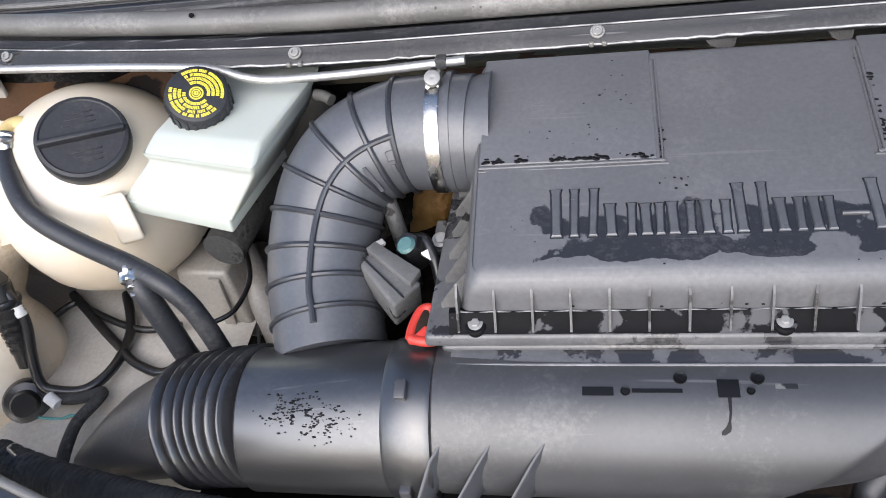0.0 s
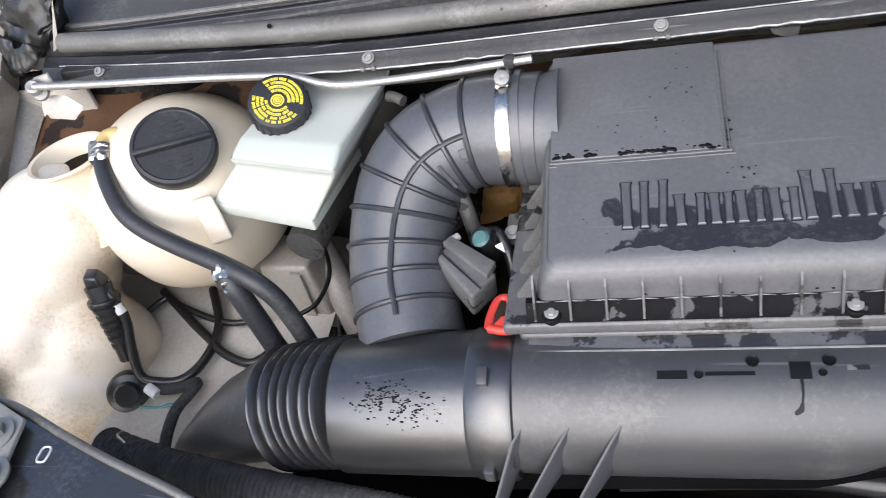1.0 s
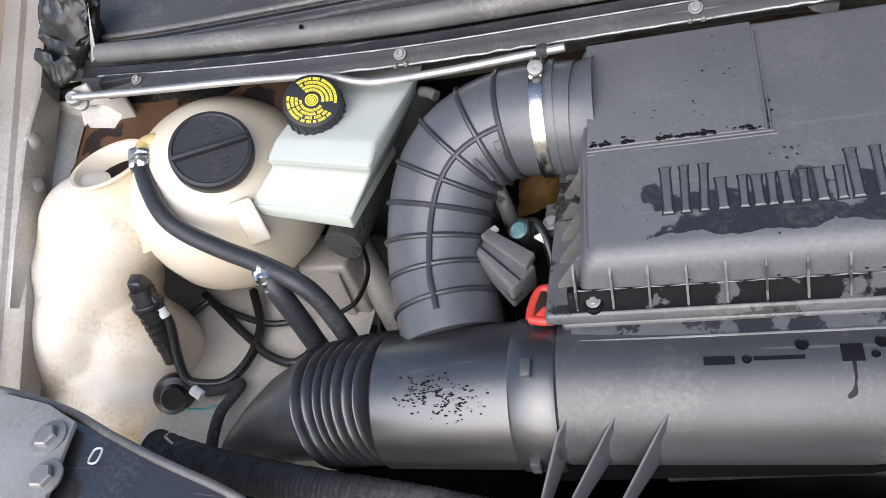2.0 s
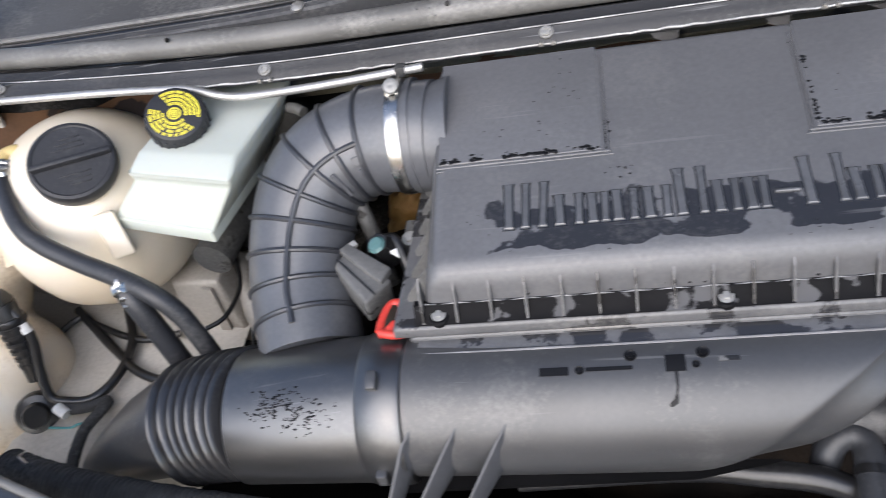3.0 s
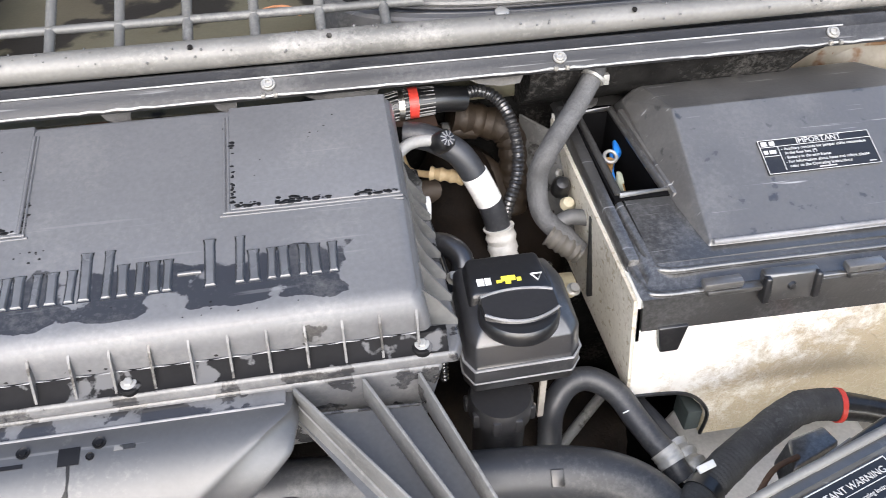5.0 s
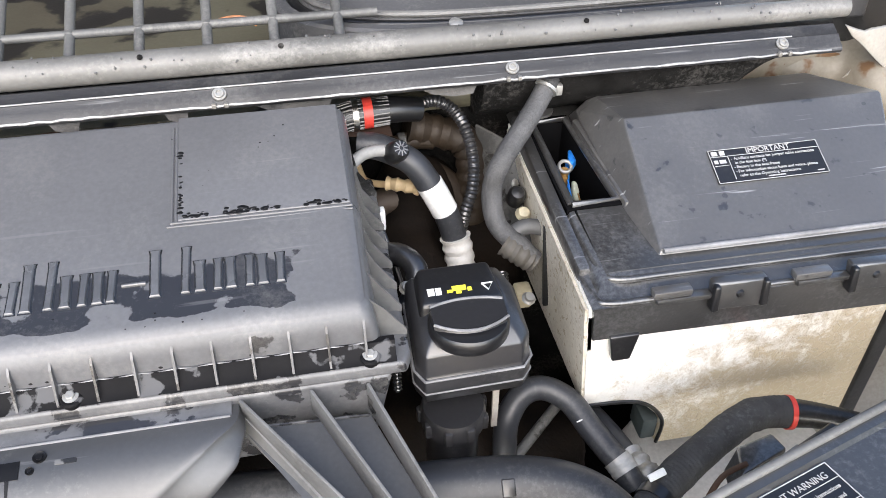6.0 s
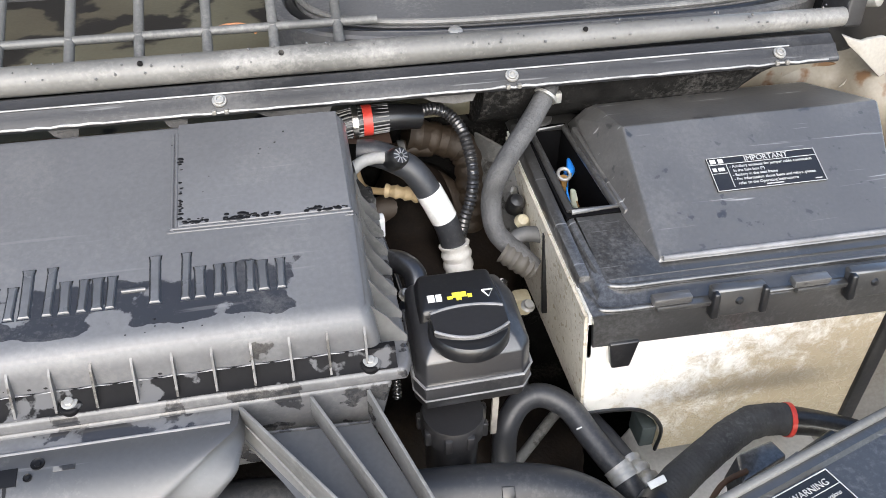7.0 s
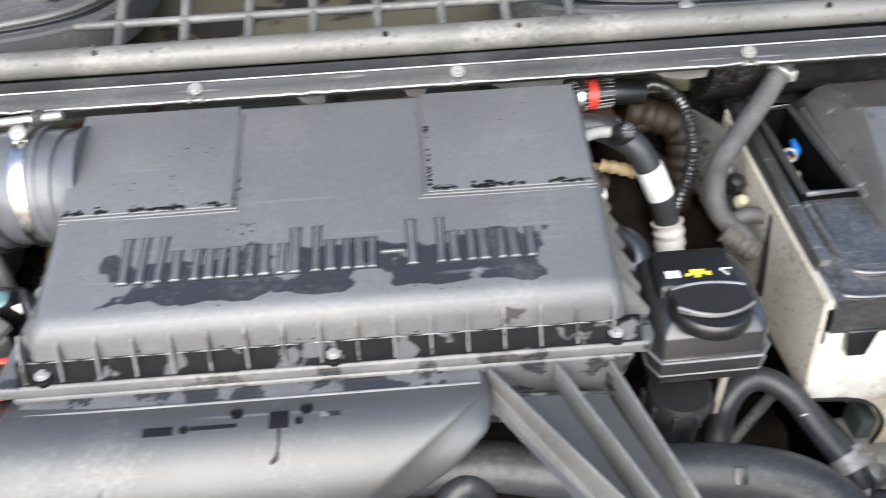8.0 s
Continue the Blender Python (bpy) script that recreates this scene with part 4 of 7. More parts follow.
# ---- intake elbow ----
elbow = thing("intake_elbow", (-0.37, 0.1, 0.92), "grey-black ribbed rubber intake elbow with a steel clamp", "intake elbow")
EL = [(-0.252, 0.203, 1.050), (-0.290, 0.206, 1.050), (-0.321, 0.210, 1.047), (-0.352, 0.203, 1.041), (-0.377, 0.191, 1.030), (-0.395, 0.173, 1.0125), (-0.4045, 0.151, 0.991), (-0.408, 0.124, 0.969), (-0.406, 0.096, 0.949), (-0.399, 0.066, 0.932), (-0.392, 0.036, 0.916)]
pipe = part("pipe", tube(EL, lambda f: 0.0565 - 0.002 * f, 10, 44), ELBOW, elbow)
path = curve_points(EL, 10)
fr = turning(path)
for k in (20, 30, 40, 50, 60, 70, 80, 90):
    p, s, u = fr[k]
    r = 0.0568 - 0.002 * k / 100
    part("ridge", tube([p + (s * math.cos(a) + u * math.sin(a)) * r for a in (2 * math.pi * j / 30 for j in range(31))], 0.0030, 2, 8), RIDGE, elbow)
seam = []
for k in range(18, 95):
    p, s, u = fr[k]
    d = s.cross(u)
    c = V((0.12, -0.80, 0.58))
    c = (c - d * c.dot(d)).normalized()
    seam.append(p + c * 0.0566)
part("ridge", tube(seam, 0.0030, 2, 8), RIDGE, elbow, "raised seam along the outer bend")
def elbow_bar(k, ang, w, h):
    p, s, u = fr[k]
    d = s.cross(u)
    c = V((0.12, -0.80, 0.58))
    c = (c - d * c.dot(d)).normalized()
    e = d.cross(c)
    n = (c * math.cos(ang) + e * math.sin(ang)).normalized()
    q = n.cross(d)
    o = p + n * 0.0562
    return [o + d * sx * w - n * 0.001 + q * sy * h for sx, sy in ((-1, -1), (1, -1), (1, 1), (-1, 1))], n
for k, ang, w, h in ((36, 0.55, 0.0022, 0.016), (25, 0.55, 0.002, 0.005), (24, 0.3, 0.005, 0.005)):
    q, n = elbow_bar(k, ang, w, h)
    part("moulded_mark", hull(q, [p + n * 0.0022 for p in q], 0.0006, 1), ELBOW, pipe)
clamp = part("clamp", revolve([(0.0560, -0.0065), (0.0588, -0.0065), (0.0593, -0.005), (0.0593, 0.005), (0.0588, 0.0065), (0.0560, 0.0065)], (-0.285, 0.206, 1.050), (1, 0, 0), 48), STEEL, elbow, "bright steel hose clamp")
part("worm_screw", tube([(-0.285, 0.196, 1.109), (-0.285, 0.218, 1.110)], 0.0065, 3, 14), STEEL, clamp)
part("screw_head", revolve([(0.0003, 0.0), (0.0075, 0.0), (0.0075, 0.006), (0.004, 0.007), (0.0003, 0.006)], (-0.284, 0.200, 1.1135), (0.1, -0.6, 0.8), 14), ZINC, clamp)
part("lip", revolve([(0.0555, -0.003), (0.0592, -0.003), (0.0592, 0.003), (0.0555, 0.003)], (-0.272, 0.206, 1.050), (1, 0, 0), 44), ELBOW, elbow)

sensor = thing("flow_sensor", (-0.345, 0.11, 0.92), "grey plastic flow sensor with its wired plug", "sensor")
def obox(c, ax, ay, az, dims, bevel=0.002):
    c, ax, ay, az = V(c), V(ax).normalized(), V(ay).normalized(), V(az).normalized()
    m = Matrix((ax, ay, az)).transposed().to_4x4()
    return box([-d / 2 for d in dims], [d / 2 for d in dims], bevel, Matrix.Translation(c) @ m)
top4 = [V(p) for p in ((-0.352, 0.107, 0.988), (-0.298, 0.069, 0.981), (-0.320, 0.040, 0.980), (-0.360, 0.088, 0.988))]
part("housing", hull([p + V((-0.004, 0.004, -0.034)) for p in top4], top4, 0.004), FIN, sensor)
part("plate", hull([p.lerp(top4[0], 0.1) + V((0.004, 0.006, -0.002)) for p in top4[:2]] + [p + V((0.0, 0.004, -0.002)) for p in (top4[2].lerp(top4[1], 0.6), top4[3].lerp(top4[0], 0.6))], [p.lerp(top4[0], 0.1) + V((0.004, 0.006, 0.006)) for p in top4[:2]] + [p + V((0.0, 0.004, 0.006)) for p in (top4[2].lerp(top4[1], 0.6), top4[3].lerp(top4[0], 0.6))], 0.0012), FIN, sensor)
part("seam", tube([top4[3].lerp(top4[0], 0.35) + V((0, 0, 0.0008)), top4[2].lerp(top4[1], 0.35) + V((0, 0, 0.0008))], 0.0010, 6, 8), BLACK, sensor)
plug = part("plug", revolve([(0.0003, 0.012), (0.012, 0.011), (0.0150, 0.004), (0.0150, -0.022), (0.0003, -0.024)], (-0.314, 0.112, 0.984), (-0.2, -0.35, 0.9), 6), BLACK, sensor, "black six-sided connector")
part("plug_face", revolve([(0.0003, 0.0145), (0.007, 0.014), (0.0095, 0.011), (0.0003, 0.011)], (-0.314, 0.110, 0.984), (-0.2, -0.35, 0.9), 20), material("teal_plastic", (0.10, 0.20, 0.20), 0.25, var=0.3), plug, "teal connector face")
part("cable", tube([(-0.312, 0.125, 0.985), (-0.300, 0.118, 0.988), (-0.290, 0.100, 0.975), (-0.286, 0.085, 0.95), (-0.285, 0.07, 0.90)], 0.0055, 6, 10), BLACK, sensor)
part("foil_scrap", plate([(-0.350, 0.110, 0.990), (-0.342, 0.113, 0.993), (-0.338, 0.110, 0.990), (-0.344, 0.106, 0.990)], (0.001, 0.001, 0.003)), ZINC, sensor)
part("foil_scrap", plate([(-0.300, 0.094, 0.992), (-0.294, 0.098, 0.992), (-0.291, 0.090, 0.988)], (0, 0, 0.003)), INK, sensor)
hex_screw((-0.288, 0.128, 0.979), V((0, -0.3, 0.9)), 0.0055, sensor, ZINC)
part("bracket", plate([(-0.297, 0.118, 0.972), (-0.276, 0.118, 0.972), (-0.272, 0.150, 0.985), (-0.293, 0.150, 0.985)], (0, 0, -0.004), 0.001), ALLOY, sensor)
post = thing("vacuum_pipe", (-0.345, 0.17, 0.9), "short dark metal pipe beside the intake elbow", "pipe")
part("pipe", tube([(-0.343, 0.166, 1.000), (-0.336, 0.155, 0.975), (-0.328, 0.145, 0.90)], 0.0085, 4, 16), ALLOY, post)
cloth = thing("shop_rag", (-0.308, 0.205, 0.93), "crumpled oily brown rag beside the air filter", "rag")
bm = merge_blobs([((-0.318, 0.253, 0.915), (0.028, 0.02, 0.032)), ((-0.324, 0.249, 0.885), (0.028, 0.02, 0.03)), ((-0.332, 0.257, 0.910), (0.015, 0.012, 0.02))], 0.004, 4)
for v in bm.verts:
    v.co += v.normal * 0.006 * noise.noise(v.co * 60) + v.normal * 0.003 * noise.noise(v.co * 150)
part("fold", bm, KRAFT, cloth)

dip = thing("dipstick_handle", (-0.283, 0.0, 0.97), "red plastic dipstick loop handle", "dipstick")
loop = [(-0.2983, -0.0011, 0.9840), (-0.2971, 0.0114, 0.9857), (-0.2914, 0.0274, 0.9881), (-0.2823, 0.0286, 0.9883), (-0.2777, 0.0137, 0.9861), (-0.2754, -0.0023, 0.9840), (-0.2857, -0.0046, 0.9840), (-0.2983, -0.0011, 0.9840)]
part("loop", tube(loop, 0.0044, 6, 14), RED, dip)
part("grip", hull([V(p) for p in ((-0.300, -0.004, 0.978), (-0.276, -0.006, 0.978), (-0.276, 0.008, 0.983), (-0.286, 0.010, 0.984))], [V(p) for p in ((-0.300, -0.006, 0.986), (-0.276, -0.008, 0.986), (-0.276, 0.006, 0.990), (-0.286, 0.008, 0.991))], 0.002), RED, dip)
part("inner", plate([(-0.299, 0.0, 0.983), (-0.277, 0.0, 0.983), (-0.279, 0.026, 0.987), (-0.289, 0.026, 0.988)], (0, 0, 0.003), 0.001), BRONZE, dip)
part("stem", tube([(-0.284, 0.0, 0.975), (-0.284, 0.03, 0.93), (-0.284, 0.06, 0.80)], 0.004, 4, 10), BLACK, dip)

# ---- prop rod ----
rod = thing("bonnet_prop_rod", (-0.6, 0.28, 1.1), "thin bright steel bonnet prop rod lying along the cowl", "prop rod")
part("rod", tube([(-0.874, 0.2910, 1.1145), (-0.79, 0.283, 1.113), (-0.652, 0.273, 1.111), (-0.555, 0.262, 1.110), (-0.525, 0.258, 1.109), (-0.487, 0.249, 1.101), (-0.455, 0.246, 1.098), (-0.38, 0.2405, 1.102), (-0.29, 0.238, 1.108), (-0.258, 0.238, 1.110)], 0.0046, 8, 14), RODSTEEL, rod)
part("pivot", revolve([(0.0003, -0.005), (0.0092, -0.005), (0.0092, 0.003), (0.0065, 0.005), (0.0003, 0.004)], (-0.876, 0.2915, 1.1135), (0.3, -0.5, 0.8), 20), ZINC, rod)
part("clip", obox((-0.281, 0.239, 1.109), (1, 0, 0), (0, 1, 0), (0, 0, 1), (0.012, 0.013, 0.012), 0.003), ALLOY, rod)

def grow4(ps, k):
    c = sum(ps, V((0, 0, 0))) / len(ps)
    return [c + (p - c) * k for p in ps]


# ---- coolant tank ----
NCAP = V((0.36, -0.44, 0.82)).normalized()
BALL = V((-0.715, 0.262, 0.958))
tank = thing("coolant_tank", (-0.71, 0.257, 0.84), "yellowed white ball-shaped coolant tank", "coolant tank")
TILT = V((0.12, -0.2, 0.97)).normalized()
prof = []
for i in range(33):
    a = math.pi * i / 32
    r, h = 0.1245 * math.sin(a), -0.1245 * math.cos(a)
    if -0.052 < h < -0.040:
        r += 0.0022
    prof.append((r, h))
ball = part("ball", revolve(prof, BALL, TILT, 56), WHITE, tank)
cc = V((-0.66, 0.196, 1.077))
part("neck", revolve([(0.043, -0.035), (0.043, -0.008), (0.03, -0.008)], cc, NCAP, 40), WHITE, tank)
cap = part("screw_cap", revolve([(0.0445, -0.022), (0.0475, -0.018), (0.0475, -0.005), (0.046, -0.001), (0.0425, 0.0), (0.041, -0.0015), (0.0003, -0.0015)], cc, NCAP, 56), CAPBLACK, tank, "black screw cap with a grip bar")
cs, cu, cn = basis(NCAP)
SL = (V((0.78, 0.35, 0.0)) - NCAP * V((0.78, 0.35, 0.0)).dot(NCAP)).normalized()
SQ = NCAP.cross(SL)
q = [cc + SL * a * 0.0435 + SQ * b * 0.0042 - NCAP * 0.003 for a, b in ((-1, -1), (1, -1), (1, 1), (-1, 1))]
part("grip_bar", hull(q, [p + NCAP * 0.0085 - SQ * (b * 0.0012) for p, b in zip(q, (-1, -1, 1, 1))], 0.0015, 2), CAPBLACK, cap)
for side in (-1, 1):
    for j in range(3):
        c = cc + SQ * side * (0.016 + 0.006 * j) + SL * (0.002 * j)
        w = 0.017 - 0.003 * j
        q = [c + SL * a * w + SQ * b * 0.0011 - NCAP * 0.003 for a, b in ((-1, -1), (1, -1), (1, 1), (-1, 1))]
        part("moulded_mark", hull(q, [p + NCAP * 0.0022 for p in q], 0.0004, 1), CAPBLACK, cap)
ta, tb = V((-0.639, 0.166, 1.022)), V((-0.628, 0.150, 0.970))
out = (ta - BALL).normalized()
wx = V((0.9, 0.35, 0.0)).normalized() * 0.013
part("lug", hull([ta - wx - out * 0.02, ta + wx - out * 0.02, tb + wx - out * 0.02, tb - wx - out * 0.02], [ta - wx + out * 0.002, ta + wx + out * 0.002, tb + wx + out * 0.012, tb - wx + out * 0.012], 0.004), WHITE, tank)
part("spigot", tube([(-0.738, 0.240, 1.055), (-0.758, 0.243, 1.064), (-0.772, 0.237, 1.065), (-0.773, 0.218, 1.060)], 0.0105, 6, 16), material("amber_plastic", (0.62, 0.47, 0.2), 0.4, var=0.2), tank)

hose = thing("overflow_hose", (-0.65, 0.12, 0.9), "grey-black rubber hose with spring clips across the coolant tank", "hose")
H1 = [(-0.772, 0.222, 1.060), (-0.767, 0.206, 1.057), (-0.7474, 0.173, 1.046), (-0.7234, 0.143, 1.031), (-0.696, 0.1265, 1.017), (-0.6514, 0.110, 1.002), (-0.599, 0.091, 0.991), (-0.560, 0.075, 0.979), (-0.5417, 0.071, 0.955), (-0.5314, 0.067, 0.92), (-0.5234, 0.062, 0.885), (-0.516, 0.058, 0.85), (-0.51, 0.06, 0.80)]
part("hose", tube(H1, 0.0108, 6, 18), HOSE, hose)
for i, c in enumerate(((-0.772, 0.219, 1.059), (-0.768, 0.210, 1.058))):
    part("spring_clip", revolve([(0.0122, -0.0022), (0.0150, -0.0022), (0.0158, 0.0), (0.0150, 0.0022), (0.0122, 0.0022)], c, (0.4, -0.8, -0.1), 20), STEEL, hose)
bm = merge_blobs([((-0.772, 0.219, 1.064), (0.015, 0.011, 0.009)), ((-0.767, 0.207, 1.062), (0.012, 0.009, 0.008))], 0.003, 2)
for v in bm.verts:
    v.co += v.normal * 0.006 * noise.noise(v.co * 150)
part("clip_ears", bm, STEEL, hose, "crumpled bright clip ears")
hose2 = thing("return_hose", (-0.57, 0.06, 0.9), "grey rubber return hose beside the overflow hose", "hose")
part("hose", tube([(-0.600, 0.090, 0.985), (-0.588, 0.077, 0.976), (-0.580, 0.071, 0.950), (-0.574, 0.0685, 0.915), (-0.568, 0.065, 0.880), (-0.56, 0.065, 0.83), (-0.55, 0.07, 0.76)], 0.0125, 6, 18), HOSE, hose2)
bm = merge_blobs([((-0.594, 0.078, 0.988), (0.010, 0.008, 0.010)), ((-0.588, 0.067, 0.972), (0.006, 0.005, 0.012))], 0.003, 2)
for v in bm.verts:
    v.co += v.normal * 0.006 * noise.noise(v.co * 170)
part("foil_wrap", bm, STEEL, hose2, "crumpled foil wrap")

# ---- brake fluid reservoir ----
brake = thing("brake_fluid_reservoir", (-0.53, 0.22, 0.99), "translucent white brake fluid reservoir, black cap", "brake reservoir")
rb = [V(p) for p in ((-0.640, 0.176, 1.003), (-0.500, 0.133, 1.003), (-0.478, 0.265, 1.000), (-0.60, 0.31, 0.985))]
rm = [V(p) for p in ((-0.590, 0.178, 1.064), (-0.460, 0.143, 1.064), (-0.436, 0.29, 1.06), (-0.555, 0.312, 1.062))]
rt = [V(p) for p in ((-0.580, 0.200, 1.075), (-0.458, 0.172, 1.075), (-0.424, 0.303, 1.080), (-0.548, 0.318, 1.082))]
rg = [p + (c - p) * 0.035 + V((0, 0, -0.010)) for p, c in zip(rm, [sum(rm, V((0, 0, 0))) / 4] * 4)]
rk = [p + V((0, 0, -0.004)) for p in rm]
bm = loft([rb, rg, rk, rm, rt])
bmesh.ops.recalc_face_normals(bm, faces=bm.faces[:])
bevelled(bm, 0.0042, 3, 12)
part("body", bm, CLEAR, brake)
lower = [p + V((0, 0, -0.012)) for p in rb]
part("flange", hull(grow4(lower, 1.0), grow4([p + V((0, 0, 0.006)) for p in rb], 1.006), 0.003, 3), CLEAR, brake)
NB = V((0.28, -0.46, 0.84)).normalized()
bc = V((-0.5291, 0.2183, 1.105))
prof = [(0.0305, -0.035), (0.0322, -0.031), (0.0326, -0.006), (0.0310, -0.001), (0.0295, 0.0), (0.0003, 0.0)]
fc = part("filler_cap", revolve(prof, bc, NB, 48), CAPBLACK, brake, "black cap with yellow warning print")
part("neck", revolve([(0.027, -0.06), (0.027, -0.02)], bc, NB, 32), CLEAR, brake)
bs, bu, bn = basis(NB)
for j in range(22):
    a = 2 * math.pi * j / 22
    o = bc + (bs * math.cos(a) + bu * math.sin(a)) * 0.0322
    t = (bu * math.cos(a) - bs * math.sin(a))
    r = (bs * math.cos(a) + bu * math.sin(a))
    q = [o + t * s * 0.0018 - bn * h for s, h in ((-1, 0.026), (1, 0.026), (1, 0.006), (-1, 0.006))]
    part("knurl", hull([p - r * 0.002 for p in q], [p + r * 0.0014 for p in q], 0.0), CAPBLACK, fc, smooth=False)
def ring_print(r0, r1, a0, a1):
    n = max(3, int((a1 - a0) / 0.08))
    rings = []
    for i in range(n + 1):
        a = a0 + (a1 - a0) * i / n
        d = bs * math.cos(a) + bu * math.sin(a)
        rings.append([bc + d * r0 - bn * 0.0006, bc + d * r1 - bn * 0.0006, bc + d * r1 + bn * 0.0004, bc + d * r0 + bn * 0.0004])
    part("print_bar", loft(rings), YELLOW, fc)
for r0, r1 in ((0.0008, 0.0025), (0.0034, 0.0046), (0.0056, 0.0072)):
    ring_print(r0, r1, 0, 2 * math.pi)
prr = random.Random(9)
for r0 in (0.0105, 0.0150, 0.0195, 0.0240):
    a = 0.0
    while a < 2 * math.pi - 0.1:
        w = prr.uniform(0.035, 0.075) / (r0 / 0.02)
        if not (2.0 < a < 2.5 or 4.9 < a < 5.6) and prr.random() < 0.93:
            ring_print(r0, r0 + 0.0032, a, a + w)
        a += w + 0.022 / (r0 / 0.02)
part("nib", tube([(-0.43, 0.278, 1.058), (-0.420, 0.274, 1.058), (-0.411, 0.268, 1.056)], 0.0062, 4, 14), SEAL, brake)
tagged(part("brake_servo", revolve([(0.0003, -0.03), (0.10, -0.03), (0.115, -0.01), (0.115, 0.02), (0.06, 0.03)], (-0.51, 0.33, 0.93), (0.1, -1, 0.1), 40), BLACK), "black brake servo drum behind the fluid reservoir", "brake servo")
tagged(part("master_cylinder", tube([(-0.53, 0.32, 0.93), (-0.54, 0.25, 0.93), (-0.55, 0.18, 0.925)], 0.024, 4, 20), ALLOY), "dirty alloy brake master cylinder below the reservoir", "master cylinder")

# ---- washer tank ----
washer = thing("washer_tank", (-0.9, 0.13, 0.68), "white polyethylene washer fluid tank, open neck", "washer tank")
wb = merge_blobs([((-0.862, 0.235, 0.965), (0.052, 0.05, 0.045)), ((-0.890, 0.215, 0.955), (0.082, 0.075, 0.085)), ((-0.938, 0.195, 0.90), (0.098, 0.085, 0.092)), ((-0.985, 0.155, 0.83), (0.125, 0.11, 0.115)), ((-0.89, 0.135, 0.80), (0.092, 0.077, 0.088)), ((-0.92, 0.095, 0.765), (0.11, 0.09, 0.085)), ((-0.93, 0.075, 0.745), (0.095, 0.075, 0.07))], 0.006, 11)
part("body", wb, STAINED, washer)
nn = V((-0.04, 0.05, 1.0)).normalized()
nc = V((-0.839, 0.237, 1.045))
part("neck", revolve([(0.056, -0.105), (0.050, -0.07), (0.044, -0.04), (0.044, -0.006), (0.0500, -0.003), (0.0515, 0.0), (0.0500, 0.003), (0.0455, 0.002), (0.040, -0.012), (0.038, -0.04)], nc, nn, 44), WHITE, washer)
# Dark disc stands in for the shaded depth of the neck.
part("neck_shade", revolve([(0.0003, -0.0235), (0.0385, -0.023), (0.0385, -0.021)], nc, nn, 32), GRIME, washer)
plug = part("level_plug", tube([(-0.808, 0.128, 0.930), (-0.804, 0.116, 0.900), (-0.803, 0.109, 0.872), (-0.802, 0.101, 0.850), (-0.801, 0.093, 0.830)], lambda f: 0.0165 - 0.005 * f, 5, 18), BLACK, washer, "black ribbed level sensor plug")
part("plug_head", hull([V(p) for p in ((-0.822, 0.120, 0.926), (-0.795, 0.118, 0.926), (-0.795, 0.140, 0.930), (-0.822, 0.142, 0.930))], [V(p) for p in ((-0.818, 0.123, 0.946), (-0.799, 0.121, 0.946), (-0.799, 0.137, 0.949), (-0.818, 0.139, 0.949))], 0.003), BLACK, plug)
part("collar", revolve([(0.014, -0.005), (0.0195, -0.004), (0.0205, 0.0), (0.0195, 0.004), (0.014, 0.005)], (-0.8055, 0.120, 0.910), (0.05, -0.3, -0.9), 22), BLACK, plug)
for i in range(6):
    f = i / 6
    part("rib", revolve([(0.010, -0.0015), (0.0178 - 0.005 * f, -0.0022), (0.0178 - 0.005 * f, 0.0022), (0.010, 0.0015)], V((-0.8045, 0.117, 0.902)).lerp(V((-0.802, 0.098, 0.842)), f), (0.05, -0.3, -0.9), 18), BLACK, plug)
pump = part("pump", revolve([(0.0003, 0.024), (0.014, 0.024), (0.016, 0.02), (0.016, 0.010), (0.024, 0.008), (0.0265, 0.004), (0.0265, -0.01), (0.0003, -0.01)], (-0.808, 0.066, 0.795), (0.45, -0.62, 0.5), 28), BLACK, washer, "black round pump in a rubber grommet")

# ---- loose wiring on the left ----
def wire(name, pts, r, mat, label, cat="cable"):
    t = thing(name, pts[len(pts) // 2], label, cat, "loose cables by the washer tank")
    part("sheath", tube(pts, r, 8, 12), mat, t)
    return t
w1 = wire("washer_cable", [(-0.806, 0.126, 0.930), (-0.794, 0.122, 0.918), (-0.786, 0.112, 0.885), (-0.788, 0.092, 0.845), (-0.784, 0.076, 0.815), (-0.768, 0.074, 0.805), (-0.735, 0.080, 0.80), (-0.714, 0.113, 0.80), (-0.716, 0.17, 0.80), (-0.750, 0.235, 0.80)], 0.0064, BLACK, "black taped cable looping from the washer tank")
part("white_marker", tube([(-0.790, 0.118, 0.905), (-0.787, 0.114, 0.893)], 0.0070, 2, 12), INK, w1)
part("white_marker", tube([(-0.772, 0.063, 0.808), (-0.758, 0.056, 0.802)], 0.0072, 2, 12), INK, w1)
part("bare_wire", tube([(-0.808, 0.130, 0.934), (-0.800, 0.127, 0.932), (-0.791, 0.120, 0.912)], 0.0022, 4, 8), material("pink_wire", (0.6, 0.3, 0.24), 0.5, var=0.2), w1)
wire("body_cable", [(-0.829, 0.236, 0.80), (-0.79, 0.203, 0.80), (-0.755, 0.173, 0.80), (-0.72, 0.145, 0.80), (-0.69, 0.121, 0.80), (-0.652, 0.105, 0.80), (-0.633, 0.113, 0.80), (-0.62, 0.135, 0.80)], 0.0060, BLACK, "black cable running behind the bellows")
wire("body_cable", [(-0.846, 0.165, 0.80), (-0.835, 0.20, 0.80), (-0.815, 0.222, 0.80), (-0.787, 0.206, 0.80), (-0.731, 0.181, 0.80), (-0.69, 0.172, 0.80), (-0.65, 0.18, 0.80)], 0.0046, BLACK, "thin black cable across the inner wing")
